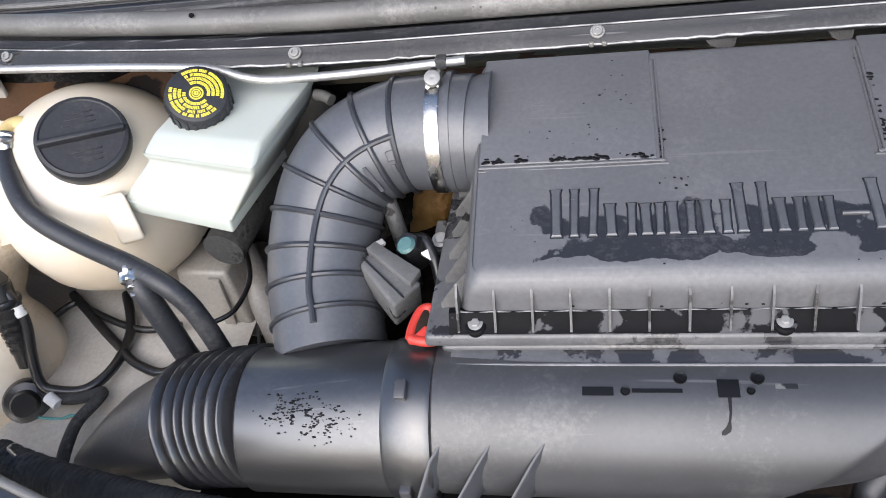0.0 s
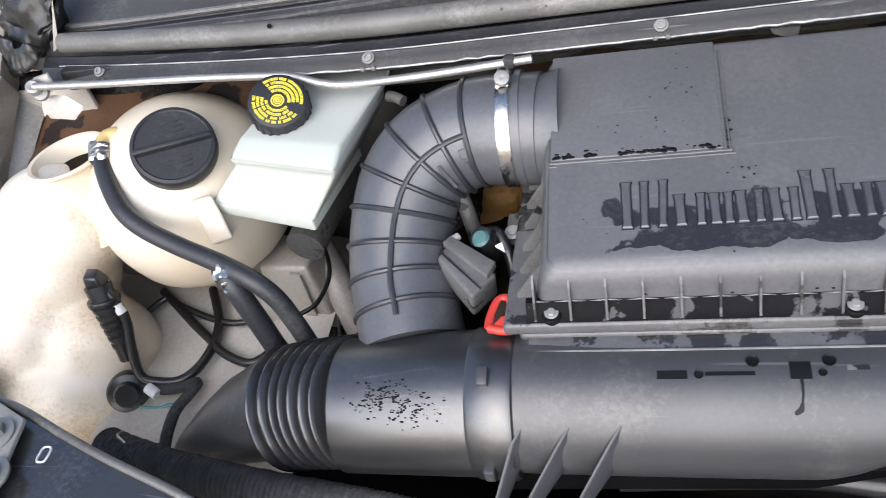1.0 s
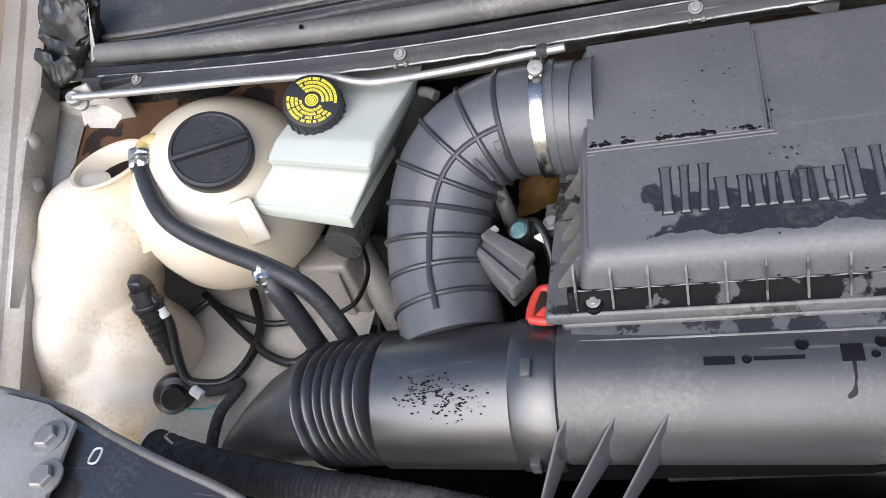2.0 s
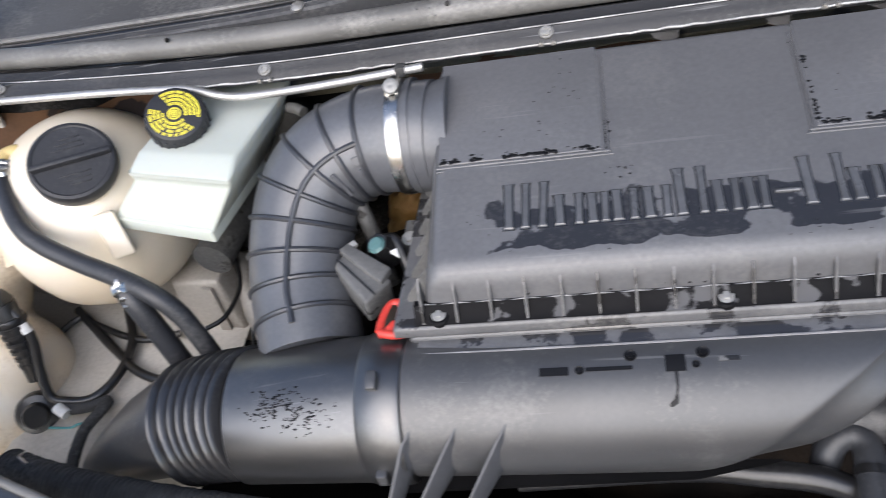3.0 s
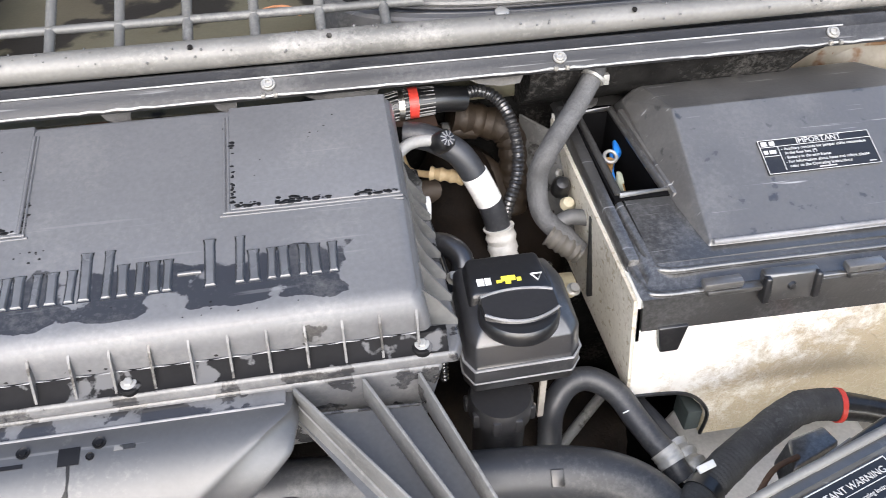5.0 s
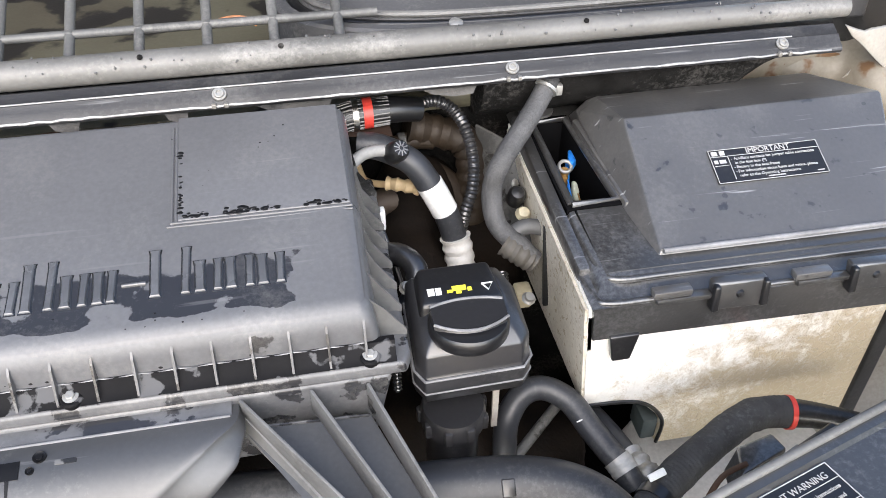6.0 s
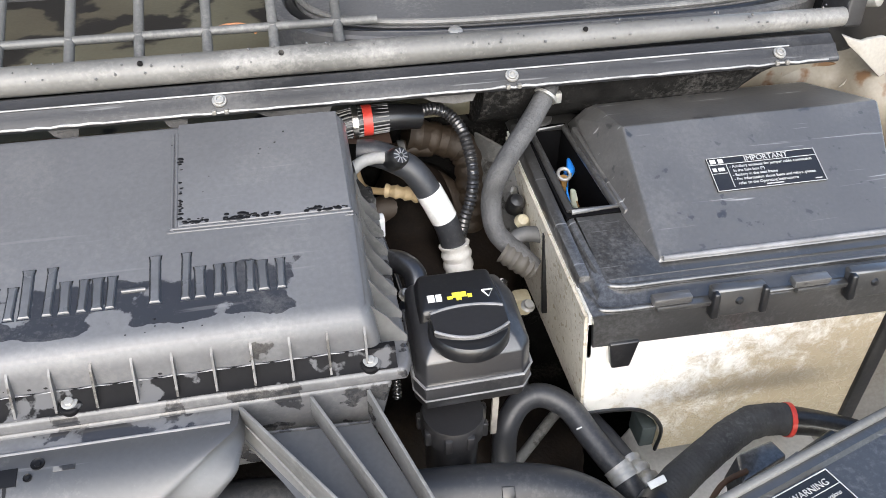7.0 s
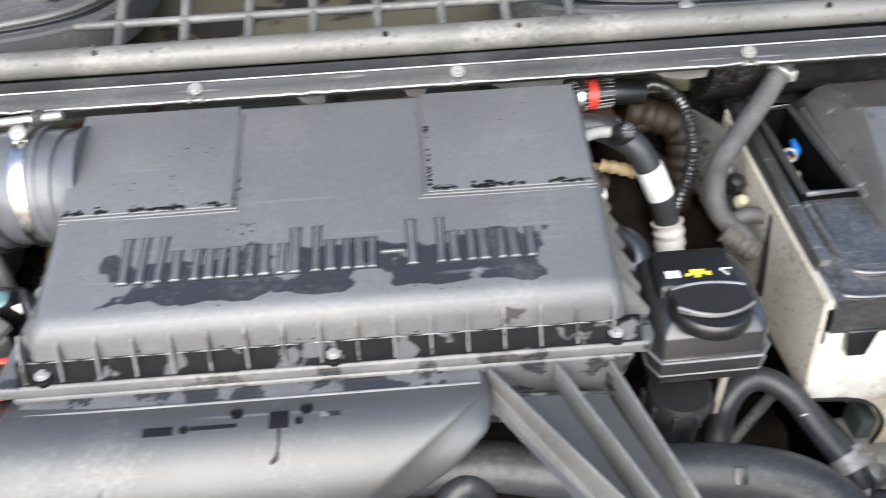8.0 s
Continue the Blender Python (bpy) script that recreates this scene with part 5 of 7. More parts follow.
wire("pump_cable", [(-0.808, 0.09, 0.80), (-0.785, 0.073, 0.80), (-0.755, 0.066, 0.80), (-0.728, 0.070, 0.80), (-0.712, 0.076, 0.80), (-0.714, 0.062, 0.80), (-0.724, 0.035, 0.80), (-0.722, 0.005, 0.80), (-0.716, -0.02, 0.80)], 0.0072, TAPE, "taped black pump cable dropping to the wing")
wire("thin_wire", [(-0.79, 0.05, 0.785), (-0.765, 0.052, 0.78), (-0.745, 0.05, 0.79), (-0.725, 0.055, 0.785)], 0.0016, material("teal_wire", (0.08, 0.3, 0.3), 0.5), "thin teal wire from the pump")
wire("thin_wire", [(-0.60, 0.27, 0.86), (-0.62, 0.24, 0.82), (-0.635, 0.21, 0.79)], 0.0018, material("rust_wire", (0.3, 0.09, 0.04), 0.6), "thin rusty red wire behind the hoses")
wire("thin_wire", [(-0.575, 0.26, 0.84), (-0.555, 0.20, 0.80), (-0.545, 0.15, 0.78)], 0.0022, BLACK, "thin black wire behind the hoses")
wire("body_cable", [(-0.57, 0.27, 0.84), (-0.56, 0.22, 0.79), (-0.585, 0.185, 0.76), (-0.63, 0.17, 0.75)], 0.0036, BLACK, "thin black cable hanging behind the hoses")
wire("body_cable", [(-0.47, 0.16, 0.83), (-0.51, 0.15, 0.80), (-0.545, 0.135, 0.78)], 0.0036, BLACK, "black cable below the elbow")
wire("body_cable", [(-0.629, 0.291, 0.87), (-0.594, 0.271, 0.87), (-0.568, 0.248, 0.87), (-0.547, 0.211, 0.87), (-0.538, 0.178, 0.87), (-0.543, 0.139, 0.87), (-0.562, 0.121, 0.87)], 0.0030, BLACK, "thin black cable loop beside the elbow")
bp = thing("bracket_panel", (-0.61, 0.24, 0.74), "silver-beige painted bracket under the brake reservoir", "bracket")
part("web", plate([(-0.60, 0.196, 0.77), (-0.585, 0.194, 0.77), (-0.585, 0.199, 0.86), (-0.60, 0.203, 0.86)], (0, -0.004, 0)), PAINT, bp)
part("panel", hull([V(p) for p in ((-0.66, 0.21, 0.76), (-0.56, 0.19, 0.76), (-0.55, 0.27, 0.74), (-0.66, 0.29, 0.74))], [V(p) for p in ((-0.65, 0.215, 0.86), (-0.575, 0.2, 0.87), (-0.57, 0.26, 0.87), (-0.65, 0.28, 0.86))], 0.006), PAINT, bp)
tagged(part("drain_tube", tube([(-0.585, 0.27, 0.84), (-0.545, 0.21, 0.80), (-0.505, 0.15, 0.78)], 0.02, 6, 18), PAINT), "beige painted tube running down beside the elbow", "tube")

# ---- left wing: bracket, hinge, panel ----
tear = thing("wing_flange", (-0.96, 0.22, 0.95), "silver-beige folded wing flange with slots", "wing flange", kind="structure")
part("flange", plate([(-0.935, 0.36, 1.05), (-0.945, 0.31, 1.02), (-0.955, 0.285, 0.995), (-0.95, 0.25, 0.99), (-0.965, 0.22, 0.965), (-0.955, 0.19, 0.955), (-0.965, 0.05, 0.90), (-1.02, 0.05, 0.93), (-1.0, 0.36, 1.09)], (-0.004, -0.002, -0.006), 0.001), PAINT, tear)
part("slot", revolve([(0.0003, 0.0), (0.010, 0.0), (0.012, 0.003), (0.007, 0.004), (0.0003, 0.004)], (-0.985, 0.245, 1.005), (0.5, -0.5, 0.7), 20), ZINC, tear)
part("bump", merge_blobs([((-0.985, 0.30, 1.045), (0.014, 0.02, 0.012))], 0.004, 3), PAINT, tear)
hinge = thing("hinge_assembly", (-0.93, 0.38, 1.1), "dirty black bonnet hinge and folded rubber end seal", "hinge")
def crag(pts, name, mat, amount=0.004):
    bm = bmesh.new()
    bmesh.ops.convex_hull(bm, input=[bm.verts.new(p) for p in pts])
    bmesh.ops.triangulate(bm, faces=bm.faces[:])
    bmesh.ops.subdivide_edges(bm, edges=bm.edges[:], cuts=9, use_grid_fill=True)
    for k in range(14):
        bmesh.ops.smooth_vert(bm, verts=bm.verts[:], factor=0.5, use_axis_x=True, use_axis_y=True, use_axis_z=True)
    for v in bm.verts:
        v.co += V((noise.noise(v.co * 50), noise.noise(v.co * 50 + V((7, 0, 0))), noise.noise(v.co * 50 + V((0, 9, 0))))) * amount + V((noise.noise(v.co * 130), noise.noise(v.co * 130 + V((5, 0, 0))), noise.noise(v.co * 130 + V((0, 3, 0))))) * amount * 0.45
    part(name, bm, mat, hinge)


crag([(-0.885, 0.39, 1.225), (-0.845, 0.39, 1.215), (-0.850, 0.37, 1.165), (-0.888, 0.36, 1.135), (-0.945, 0.37, 1.165), (-0.93, 0.42, 1.22), (-0.86, 0.43, 1.22), (-0.935, 0.41, 1.14)], "rubber_boot", BOOT, 0.007)
crag([(-0.885, 0.405, 1.228), (-0.846, 0.405, 1.20), (-0.862, 0.38, 1.15), (-0.900, 0.353, 1.115), (-0.95, 0.362, 1.098), (-0.985, 0.388, 1.118), (-0.955, 0.40, 1.175), (-0.93, 0.43, 1.225), (-0.90, 0.42, 1.10), (-0.86, 0.44, 1.21)], "rubber_core", BOOT, 0.008)
crag([(-0.955, 0.37, 1.16), (-0.93, 0.36, 1.15), (-0.925, 0.345, 1.10), (-0.955, 0.35, 1.09), (-0.99, 0.37, 1.115), (-0.985, 0.40, 1.12), (-0.94, 0.39, 1.10)], "rubber_fold", BOOT, 0.006)
crag([(-0.925, 0.345, 1.145), (-0.885, 0.335, 1.155), (-0.880, 0.33, 1.125), (-0.915, 0.325, 1.105), (-0.925, 0.37, 1.12), (-0.885, 0.36, 1.13)], "seal_end", BOOT, 0.003)
part("steel_leaf", plate([(-0.852, 0.368, 1.172), (-0.845, 0.372, 1.195), (-0.868, 0.36, 1.130), (-0.878, 0.358, 1.125)], (0.003, -0.004, 0)), PAINT, hinge)
part("arm", plate([(-0.91, 0.36, 1.12), (-0.905, 0.40, 1.16), (-0.90, 0.47, 1.24), (-0.915, 0.47, 1.25), (-0.92, 0.40, 1.17)], (0.004, 0, 0), 0.001), COWL, hinge)
part("tab", plate([(-0.895, 0.385, 1.12), (-0.88, 0.40, 1.16), (-0.878, 0.42, 1.19), (-0.884, 0.40, 1.14)], (0.003, 0, 0)), PAINT, hinge)
wt = thing("rod_bracket", (-0.88, 0.30, 1.06), "white-painted bracket holding the prop rod pivot", "bracket")
part("tongue", hull([V(p) for p in ((-0.890, 0.301, 1.090), (-0.850, 0.300, 1.088), (-0.832, 0.297, 1.070), (-0.846, 0.289, 1.060), (-0.884, 0.290, 1.066))], [V(p) for p in ((-0.890, 0.305, 1.096), (-0.850, 0.304, 1.094), (-0.829, 0.300, 1.076), (-0.843, 0.292, 1.066), (-0.884, 0.294, 1.072))], 0.004), PAINT, wt)
part("leaf", plate([(-0.882, 0.303, 1.118), (-0.856, 0.300, 1.124), (-0.852, 0.296, 1.104), (-0.884, 0.297, 1.094)], (0.001, 0.004, 0.001), 0.001), PAINT, wt)
part("bolt_eye", revolve([(0.003, 0.003), (0.009, 0.003), (0.010, 0.0), (0.009, -0.003), (0.003, -0.003)], (-0.872, 0.293, 1.103), (0.2, -0.6, 0.7), 20), ZINC, wt)
tagged(part("rusty_ledge", grid_sheet(-0.95, -0.62, 0.28, 0.37, 20, 8, lambda x, y: 1.012 + 0.016 * noise.noise((x * 14, y * 14, 0)) + (y - 0.28) * 0.35), RUST), "rust-stained ledge behind the coolant tank", "ledge", kind="structure")
tagged(part("rear_ledge", grid_sheet(-0.30, 0.30, 0.275, 0.37, 20, 6, lambda x, y: 1.045 + 0.012 * noise.noise((x * 12, y * 14, 2))), RUST), "brown-stained heat shield behind the air filter", "heat shield", kind="structure")

panel = thing("front_panel_left", (-0.7, -0.2, 0.9), "black front panel with bolted bracket and chalk mark", "front panel", kind="structure")
EDGE = curve_points([(-0.90, -0.045, 0.972), (-0.84, -0.058, 0.972), (-0.765, -0.080, 0.972), (-0.70, -0.108, 0.970), (-0.635, -0.134, 0.968), (-0.56, -0.160, 0.962), (-0.525, -0.175, 0.952)], 5)
part("panel", loft([[p + V((0, 0, -0.05)), p, p + V((-0.01, -0.012, 0.003)), p + V((-0.04, -0.12, 0.004)), p + V((-0.06, -0.28, -0.05)), p + V((-0.06, -0.28, -0.09))] for p in EDGE]), LIDSIDE, panel)
part("rim", tube([p + V((0, 0, 0.002)) for p in EDGE], 0.0042, 1, 10), SEAL, panel)
part("bracket", plate([(-0.785, -0.078, 0.986), (-0.738, -0.10, 0.986), (-0.700, -0.30, 0.992), (-0.83, -0.30, 0.992), (-0.86, -0.06, 0.984)], (0, 0, -0.006), 0.002), PAINT, panel)
for y in (-0.120, -0.1625):
    hex_screw((-0.7566 - (y + 0.120) * 0.5, y, 0.987), (0, -0.05, 1), 0.0125, panel, ZINC)
chalk = [V((-0.699 + 0.0052 * math.copysign(abs(math.cos(a)) ** 0.6, math.cos(a)), -0.135 + 0.0080 * math.copysign(abs(math.sin(a)) ** 0.6, math.sin(a)), 0.9805)) for a in (2 * math.pi * j / 16 for j in range(17))]
part("chalk_mark", tube(chalk, 0.0011, 1, 6), INK, panel)

sleeve = thing("sleeved_hose", (-0.55, -0.08, 0.83), "fabric-sleeved black hose in front of the bellows", "hose")
part("sleeve", tube([(-0.765, -0.036, 0.833), (-0.747, -0.043, 0.835), (-0.694, -0.058, 0.835), (-0.638, -0.071, 0.835), (-0.578, -0.082, 0.835), (-0.521, -0.092, 0.835), (-0.45, -0.102, 0.835), (-0.35, -0.118, 0.83), (-0.25, -0.13, 0.82)], 0.0200, 10, 24, ripple=0.0015, pitch=0.0065, wobble=0.05), CREPE, sleeve)
part("ring_clip", tube([(-0.748, -0.022, 0.842), (-0.738, -0.038, 0.858), (-0.726, -0.046, 0.856)], 0.0016, 4, 8), STEEL, sleeve)
part("white_tag", obox((-0.482, -0.1105, 0.8525), (1, -0.1, 0), (0.1, 0.75, -0.65), (0, 0.65, 0.75), (0.022, 0.008, 0.003), 0.0008), INK, sleeve, "small white paper tag")

# ---- battery box ----
BSHIFT = (-0.014, -0.026, 0.031)
batt = thing("battery_box", (0.635, 0.18, 0.72), "dirty white battery box with a black lid", "battery box", shift=BSHIFT)
def wall(poly, d):
    return plate(poly, d, 0.0015)
part("case", loft([[V(p) for p in r] for r in (
    ((0.4735, 0.066, 0.808), (0.535, 0.066, 0.800), (0.567, 0.066, 0.765), (0.567, 0.066, 0.722), (0.798, 0.066, 0.722), (0.797, 0.066, 0.890), (0.4669, 0.066, 0.890)),
    ((0.4735, 0.36, 0.808), (0.535, 0.36, 0.800), (0.567, 0.36, 0.765), (0.567, 0.36, 0.722), (0.80, 0.36, 0.722), (0.80, 0.36, 0.890), (0.4669, 0.36, 0.890)))]), BOXWHITE, batt)
part("case_side", plate([(0.4669, 0.066, 0.890), (0.4622, 0.066, 0.948), (0.4590, 0.36, 0.976), (0.4669, 0.36, 0.890)], (0.004, 0, 0)), BOXWHITE, batt, smooth=False)
part("case_front", plate([(0.4666, 0.066, 0.890), (0.797, 0.066, 0.890), (0.797, 0.066, 0.930), (0.4632, 0.066, 0.935)], (0, 0.004, 0)), BOXWHITE, batt, smooth=False)
part("side_panel", plate([(0.4705, 0.068, 0.810), (0.4705, 0.355, 0.810), (0.4565, 0.355, 0.972), (0.4592, 0.068, 0.944)], (0.003, 0, 0)), CASESIDE, batt, "speckled brown-grimed side of the case", smooth=False)
part("lower_trim", tube([(0.4735, 0.065, 0.807), (0.535, 0.065, 0.799), (0.567, 0.065, 0.764), (0.567, 0.065, 0.724)], 0.0022, 6, 8), BLACK, batt)
part("corner_guard", hull([V(p) for p in ((0.792, 0.062, 0.72), (0.812, 0.062, 0.72), (0.812, 0.09, 0.72), (0.792, 0.09, 0.72))], [V(p) for p in ((0.792, 0.062, 0.91), (0.812, 0.062, 0.91), (0.812, 0.09, 0.91), (0.792, 0.09, 0.91))], 0.003), BLACK, batt)
part("foot_block", box((0.548, 0.068, 0.728), (0.566, 0.10, 0.760), 0.003), material("grey_green_plastic", (0.05, 0.062, 0.062), 0.5), batt)
# Sides and deck take the dark copy, the hump the lit one.
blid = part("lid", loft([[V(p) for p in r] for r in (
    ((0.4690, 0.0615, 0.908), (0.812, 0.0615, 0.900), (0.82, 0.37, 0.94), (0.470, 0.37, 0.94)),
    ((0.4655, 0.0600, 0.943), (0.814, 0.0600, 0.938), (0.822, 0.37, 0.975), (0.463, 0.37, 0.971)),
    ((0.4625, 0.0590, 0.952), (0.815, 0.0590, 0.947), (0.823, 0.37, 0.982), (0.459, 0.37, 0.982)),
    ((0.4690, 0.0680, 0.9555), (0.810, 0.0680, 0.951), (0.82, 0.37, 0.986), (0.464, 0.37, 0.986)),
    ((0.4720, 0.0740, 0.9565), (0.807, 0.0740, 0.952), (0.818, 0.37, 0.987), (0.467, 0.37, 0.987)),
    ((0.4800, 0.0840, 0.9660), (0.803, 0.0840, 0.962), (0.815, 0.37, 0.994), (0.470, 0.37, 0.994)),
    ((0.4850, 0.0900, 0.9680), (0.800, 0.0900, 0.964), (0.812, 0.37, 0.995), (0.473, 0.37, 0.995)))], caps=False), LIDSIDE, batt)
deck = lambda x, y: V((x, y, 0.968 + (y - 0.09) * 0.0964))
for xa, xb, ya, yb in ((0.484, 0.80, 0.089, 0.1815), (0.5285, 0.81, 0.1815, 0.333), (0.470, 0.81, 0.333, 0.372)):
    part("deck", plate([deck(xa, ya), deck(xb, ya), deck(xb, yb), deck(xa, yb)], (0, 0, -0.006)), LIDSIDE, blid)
for k in (0, 1):
    z, y = (0.9535, 0.0625) if k == 0 else (0.9645, 0.0815)
    xl = 0.466 if k == 0 else 0.4795
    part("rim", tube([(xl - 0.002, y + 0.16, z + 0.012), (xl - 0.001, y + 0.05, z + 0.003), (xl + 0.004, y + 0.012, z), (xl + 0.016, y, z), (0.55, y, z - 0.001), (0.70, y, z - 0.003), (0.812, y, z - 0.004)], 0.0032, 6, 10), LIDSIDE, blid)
bm = bmesh.new()
pts = [(0.537, 0.098, 0.958), (0.806, 0.094, 0.958), (0.872, 0.255, 0.985), (0.545, 0.1045, 0.9735), (0.802, 0.1035, 0.9735), (0.853, 0.251, 1.036), (0.551, 0.246, 1.037), (0.524, 0.315, 1.012), (0.545, 0.322, 1.026), (0.805, 0.322, 1.028), (0.838, 0.305, 1.020), (0.526, 0.345, 0.985), (0.865, 0.35, 0.985)]
vs = [bm.verts.new(p) for p in pts]
g = bmesh.ops.convex_hull(bm, input=vs)
bmesh.ops.dissolve_limit(bm, angle_limit=radians(3), verts=bm.verts[:], edges=bm.edges[:])
bevelled(bm, 0.0016, 2, 8)
hump = part("hump", bm, LIDBLACK, blid, smooth=False)
# Pale tube puts the front edge's highlight into the colour.
part("front_edge", tube([(0.547, 0.1035, 0.9735), (0.67, 0.1028, 0.9735), (0.802, 0.1025, 0.9735)], 0.0028, 6, 10), PALEEDGE, blid, "pale highlight along the front edge")
# latches
for x in (0.606, 0.748):
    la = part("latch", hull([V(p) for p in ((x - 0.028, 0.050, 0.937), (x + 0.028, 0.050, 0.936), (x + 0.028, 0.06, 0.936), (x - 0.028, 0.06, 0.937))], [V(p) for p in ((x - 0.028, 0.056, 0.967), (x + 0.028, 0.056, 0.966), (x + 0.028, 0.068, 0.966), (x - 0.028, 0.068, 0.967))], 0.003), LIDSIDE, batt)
    for d in (-0.025, 0.025):
        part("hook", hull([V((x + d + a, 0.047 + b, 0.938)) for a, b in ((-0.004, 0), (0.004, 0), (0.004, 0.012), (-0.004, 0.012))], [V((x + d + a, 0.051 + b, 0.966)) for a, b in ((-0.003, 0), (0.003, 0), (0.003, 0.008), (-0.003, 0.008))], 0.002), BLACK, la)
    part("ledge", box((x - 0.082, 0.054, 0.950), (x - 0.028, 0.064, 0.956), 0.0015), LIDSIDE, la)
    part("tongue", box((x - 0.086, 0.055, 0.957), (x - 0.048, 0.066, 0.965), 0.0015), LIDBLACK, la)
    part("rivet", revolve([(0.0003, 0.003), (0.003, 0.0026), (0.0045, 0.0), (0.0003, 0.0)], (x, 0.0535, 0.953), (0, -1, 0.2), 12), BLACK, la)
part("tab", hull([V(p) for p in ((0.489, 0.054, 0.882), (0.508, 0.054, 0.882), (0.508, 0.064, 0.884), (0.489, 0.064, 0.884))], [V(p) for p in ((0.485, 0.058, 0.912), (0.516, 0.058, 0.912), (0.516, 0.066, 0.912), (0.485, 0.066, 0.912))], 0.002), BLACK, batt)
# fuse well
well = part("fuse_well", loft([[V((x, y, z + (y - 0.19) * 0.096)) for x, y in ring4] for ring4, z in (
    (((0.474, 0.178), (0.535, 0.178), (0.522, 0.338), (0.470, 0.338)), 0.966), (((0.474, 0.178), (0.535, 0.178), (0.522, 0.338), (0.470, 0.338)), 0.979), (((0.478, 0.182), (0.531, 0.182), (0.519, 0.333), (0.474, 0.333)), 0.9805), (((0.481, 0.186), (0.527, 0.186), (0.515, 0.328), (0.477, 0.328)), 0.979), (((0.482, 0.187), (0.526, 0.187), (0.514, 0.327), (0.478, 0.327)), 0.885))], caps=False), DEEPSHADE, batt, "open fuse compartment with its cover missing")
part("well_rim", tube([(0.480, 0.184, 0.9795), (0.529, 0.184, 0.9795), (0.518, 0.328, 0.9935), (0.477, 0.328, 0.9935), (0.480, 0.184, 0.9795)], 0.0042, 1, 10), LIDSIDE, well)
part("ridge", plate([(0.533, 0.172, 0.984), (0.5395, 0.172, 0.984), (0.528, 0.31, 1.004), (0.519, 0.31, 1.004)], (0, 0, -0.012), 0.002), LIDBLACK, blid)
part("left_ridge", plate([(0.462, 0.10, 0.966), (0.474, 0.10, 0.966), (0.470, 0.34, 0.998), (0.456, 0.34, 0.998)], (0, 0, -0.02), 0.003), LIDSIDE, blid)
part("slot_frame", obox((0.516, 0.365, 1.0), (1, 0, 0), (0, 1, 0.1), (0, -0.1, 1), (0.04, 0.010, 0.006), 0.002), LIDBLACK, blid)
part("boss", revolve([(0.0003, 0), (0.016, 0), (0.016, 0.004), (0.008, 0.004), (0.008, 0.001), (0.0003, 0.001)], (0.491, 0.345, 0.998), (0, -0.1, 1), 20), LIDBLACK, blid)
fz = thing("fuse_terminals", (0.505, 0.27, 0.92), "terminal ring with blue and white connectors in the fuse well", "fuse terminals", shift=BSHIFT)
part("floor", box((0.48, 0.19, 0.900), (0.526, 0.325, 0.905), 0.001), DEEPSHADE, fz)
part("ring_terminal", tube([V((0.5030, 0.2730, 0.966)) + V((math.cos(a) * 0.0070, math.sin(a) * 0.0060, math.sin(a) * 0.0036)) for a in (2 * math.pi * j / 20 for j in range(21))], 0.0021, 1, 10), ZINC, fz)
part("stud", tube([(0.5030, 0.2730, 0.962), (0.5035, 0.276, 0.91)], 0.005, 2, 12), KRAFT, fz)
part("blue_connector", hull([V(p) for p in ((0.5180, 0.3106, 0.9610), (0.5271, 0.3094, 0.9610), (0.5226, 0.2854, 0.9610), (0.5123, 0.2706, 0.9610), (0.5089, 0.2809, 0.9610))], [V(p) for p in ((0.5146, 0.2991, 0.9701), (0.5180, 0.2991, 0.9701), (0.5157, 0.2774, 0.9701), (0.5100, 0.2717, 0.9701), (0.5077, 0.2786, 0.9701))], 0.0015), BLUE, fz)
part("blue_lead", tube([(0.514, 0.295, 0.955), (0.512, 0.285, 0.935), (0.508, 0.27, 0.905)], 0.003, 4, 8), BLUE, fz)
part("white_connector", hull([V(p) for p in ((0.513, 0.262, 0.925), (0.523, 0.258, 0.925), (0.523, 0.270, 0.92), (0.513, 0.274, 0.92))], [V(p) for p in ((0.513, 0.270, 0.945), (0.518, 0.268, 0.945), (0.518, 0.273, 0.945), (0.513, 0.275, 0.945))], 0.002), material("pale_green_plastic", (0.55, 0.6, 0.5), 0.5), fz)
for pts, mt in (([(0.495, 0.27, 0.955), (0.502, 0.245, 0.945), (0.507, 0.22, 0.925)], RED), ([(0.515, 0.255, 0.94), (0.517, 0.235, 0.925), (0.52, 0.215, 0.915)], KRAFT), ([(0.508, 0.275, 0.95), (0.506, 0.26, 0.945), (0.508, 0.25, 0.93)], BLUE), ([(0.490, 0.315, 0.930), (0.495, 0.322, 0.938), (0.50, 0.316, 0.930)], BLUE)):
    part("lead", tube(pts, 0.0010, 5, 8), mt, fz)
# printed label on the hump
la, lb, lc = V((0.630, 0.201, 1.0155)), V((0.761, 0.202, 1.0155)), V((0.624, 0.153, 0.9955))
NX = V((1, 0, 0))
NYV = V((0, 0.146, 0.0625)).normalized()
NZ = NX.cross(NYV)
def hump_pt(x, y, h=0.0):
    return V((x, y, 0.9735 + (y - 0.104) * 0.0625 / 0.1455)) + NZ * h
def lab_x(x):
    return 0.627 + (x - 0.627) * 0.93
def lab_y(y):
    return 0.163 + (y - 0.157) * 0.77
label = thing("warning_label", hump_pt(0.69, 0.178), "black printed battery notice with white border and text", "label", shift=BSHIFT)
def lab_quad(x0, x1, y0, y1, h0, h1, mat, name, parent):
    q = [hump_pt(lab_x(x), lab_y(y), h0) for x, y in ((x0, y0), (x1, y0), (x1, y1), (x0, y1))]
    return part(name, hull(q, [p + NZ * (h1 - h0) for p in q], 0.0), mat, parent, smooth=False)
LX0, LX1, LY0, LY1 = 0.627, 0.758, 0.157, 0.205

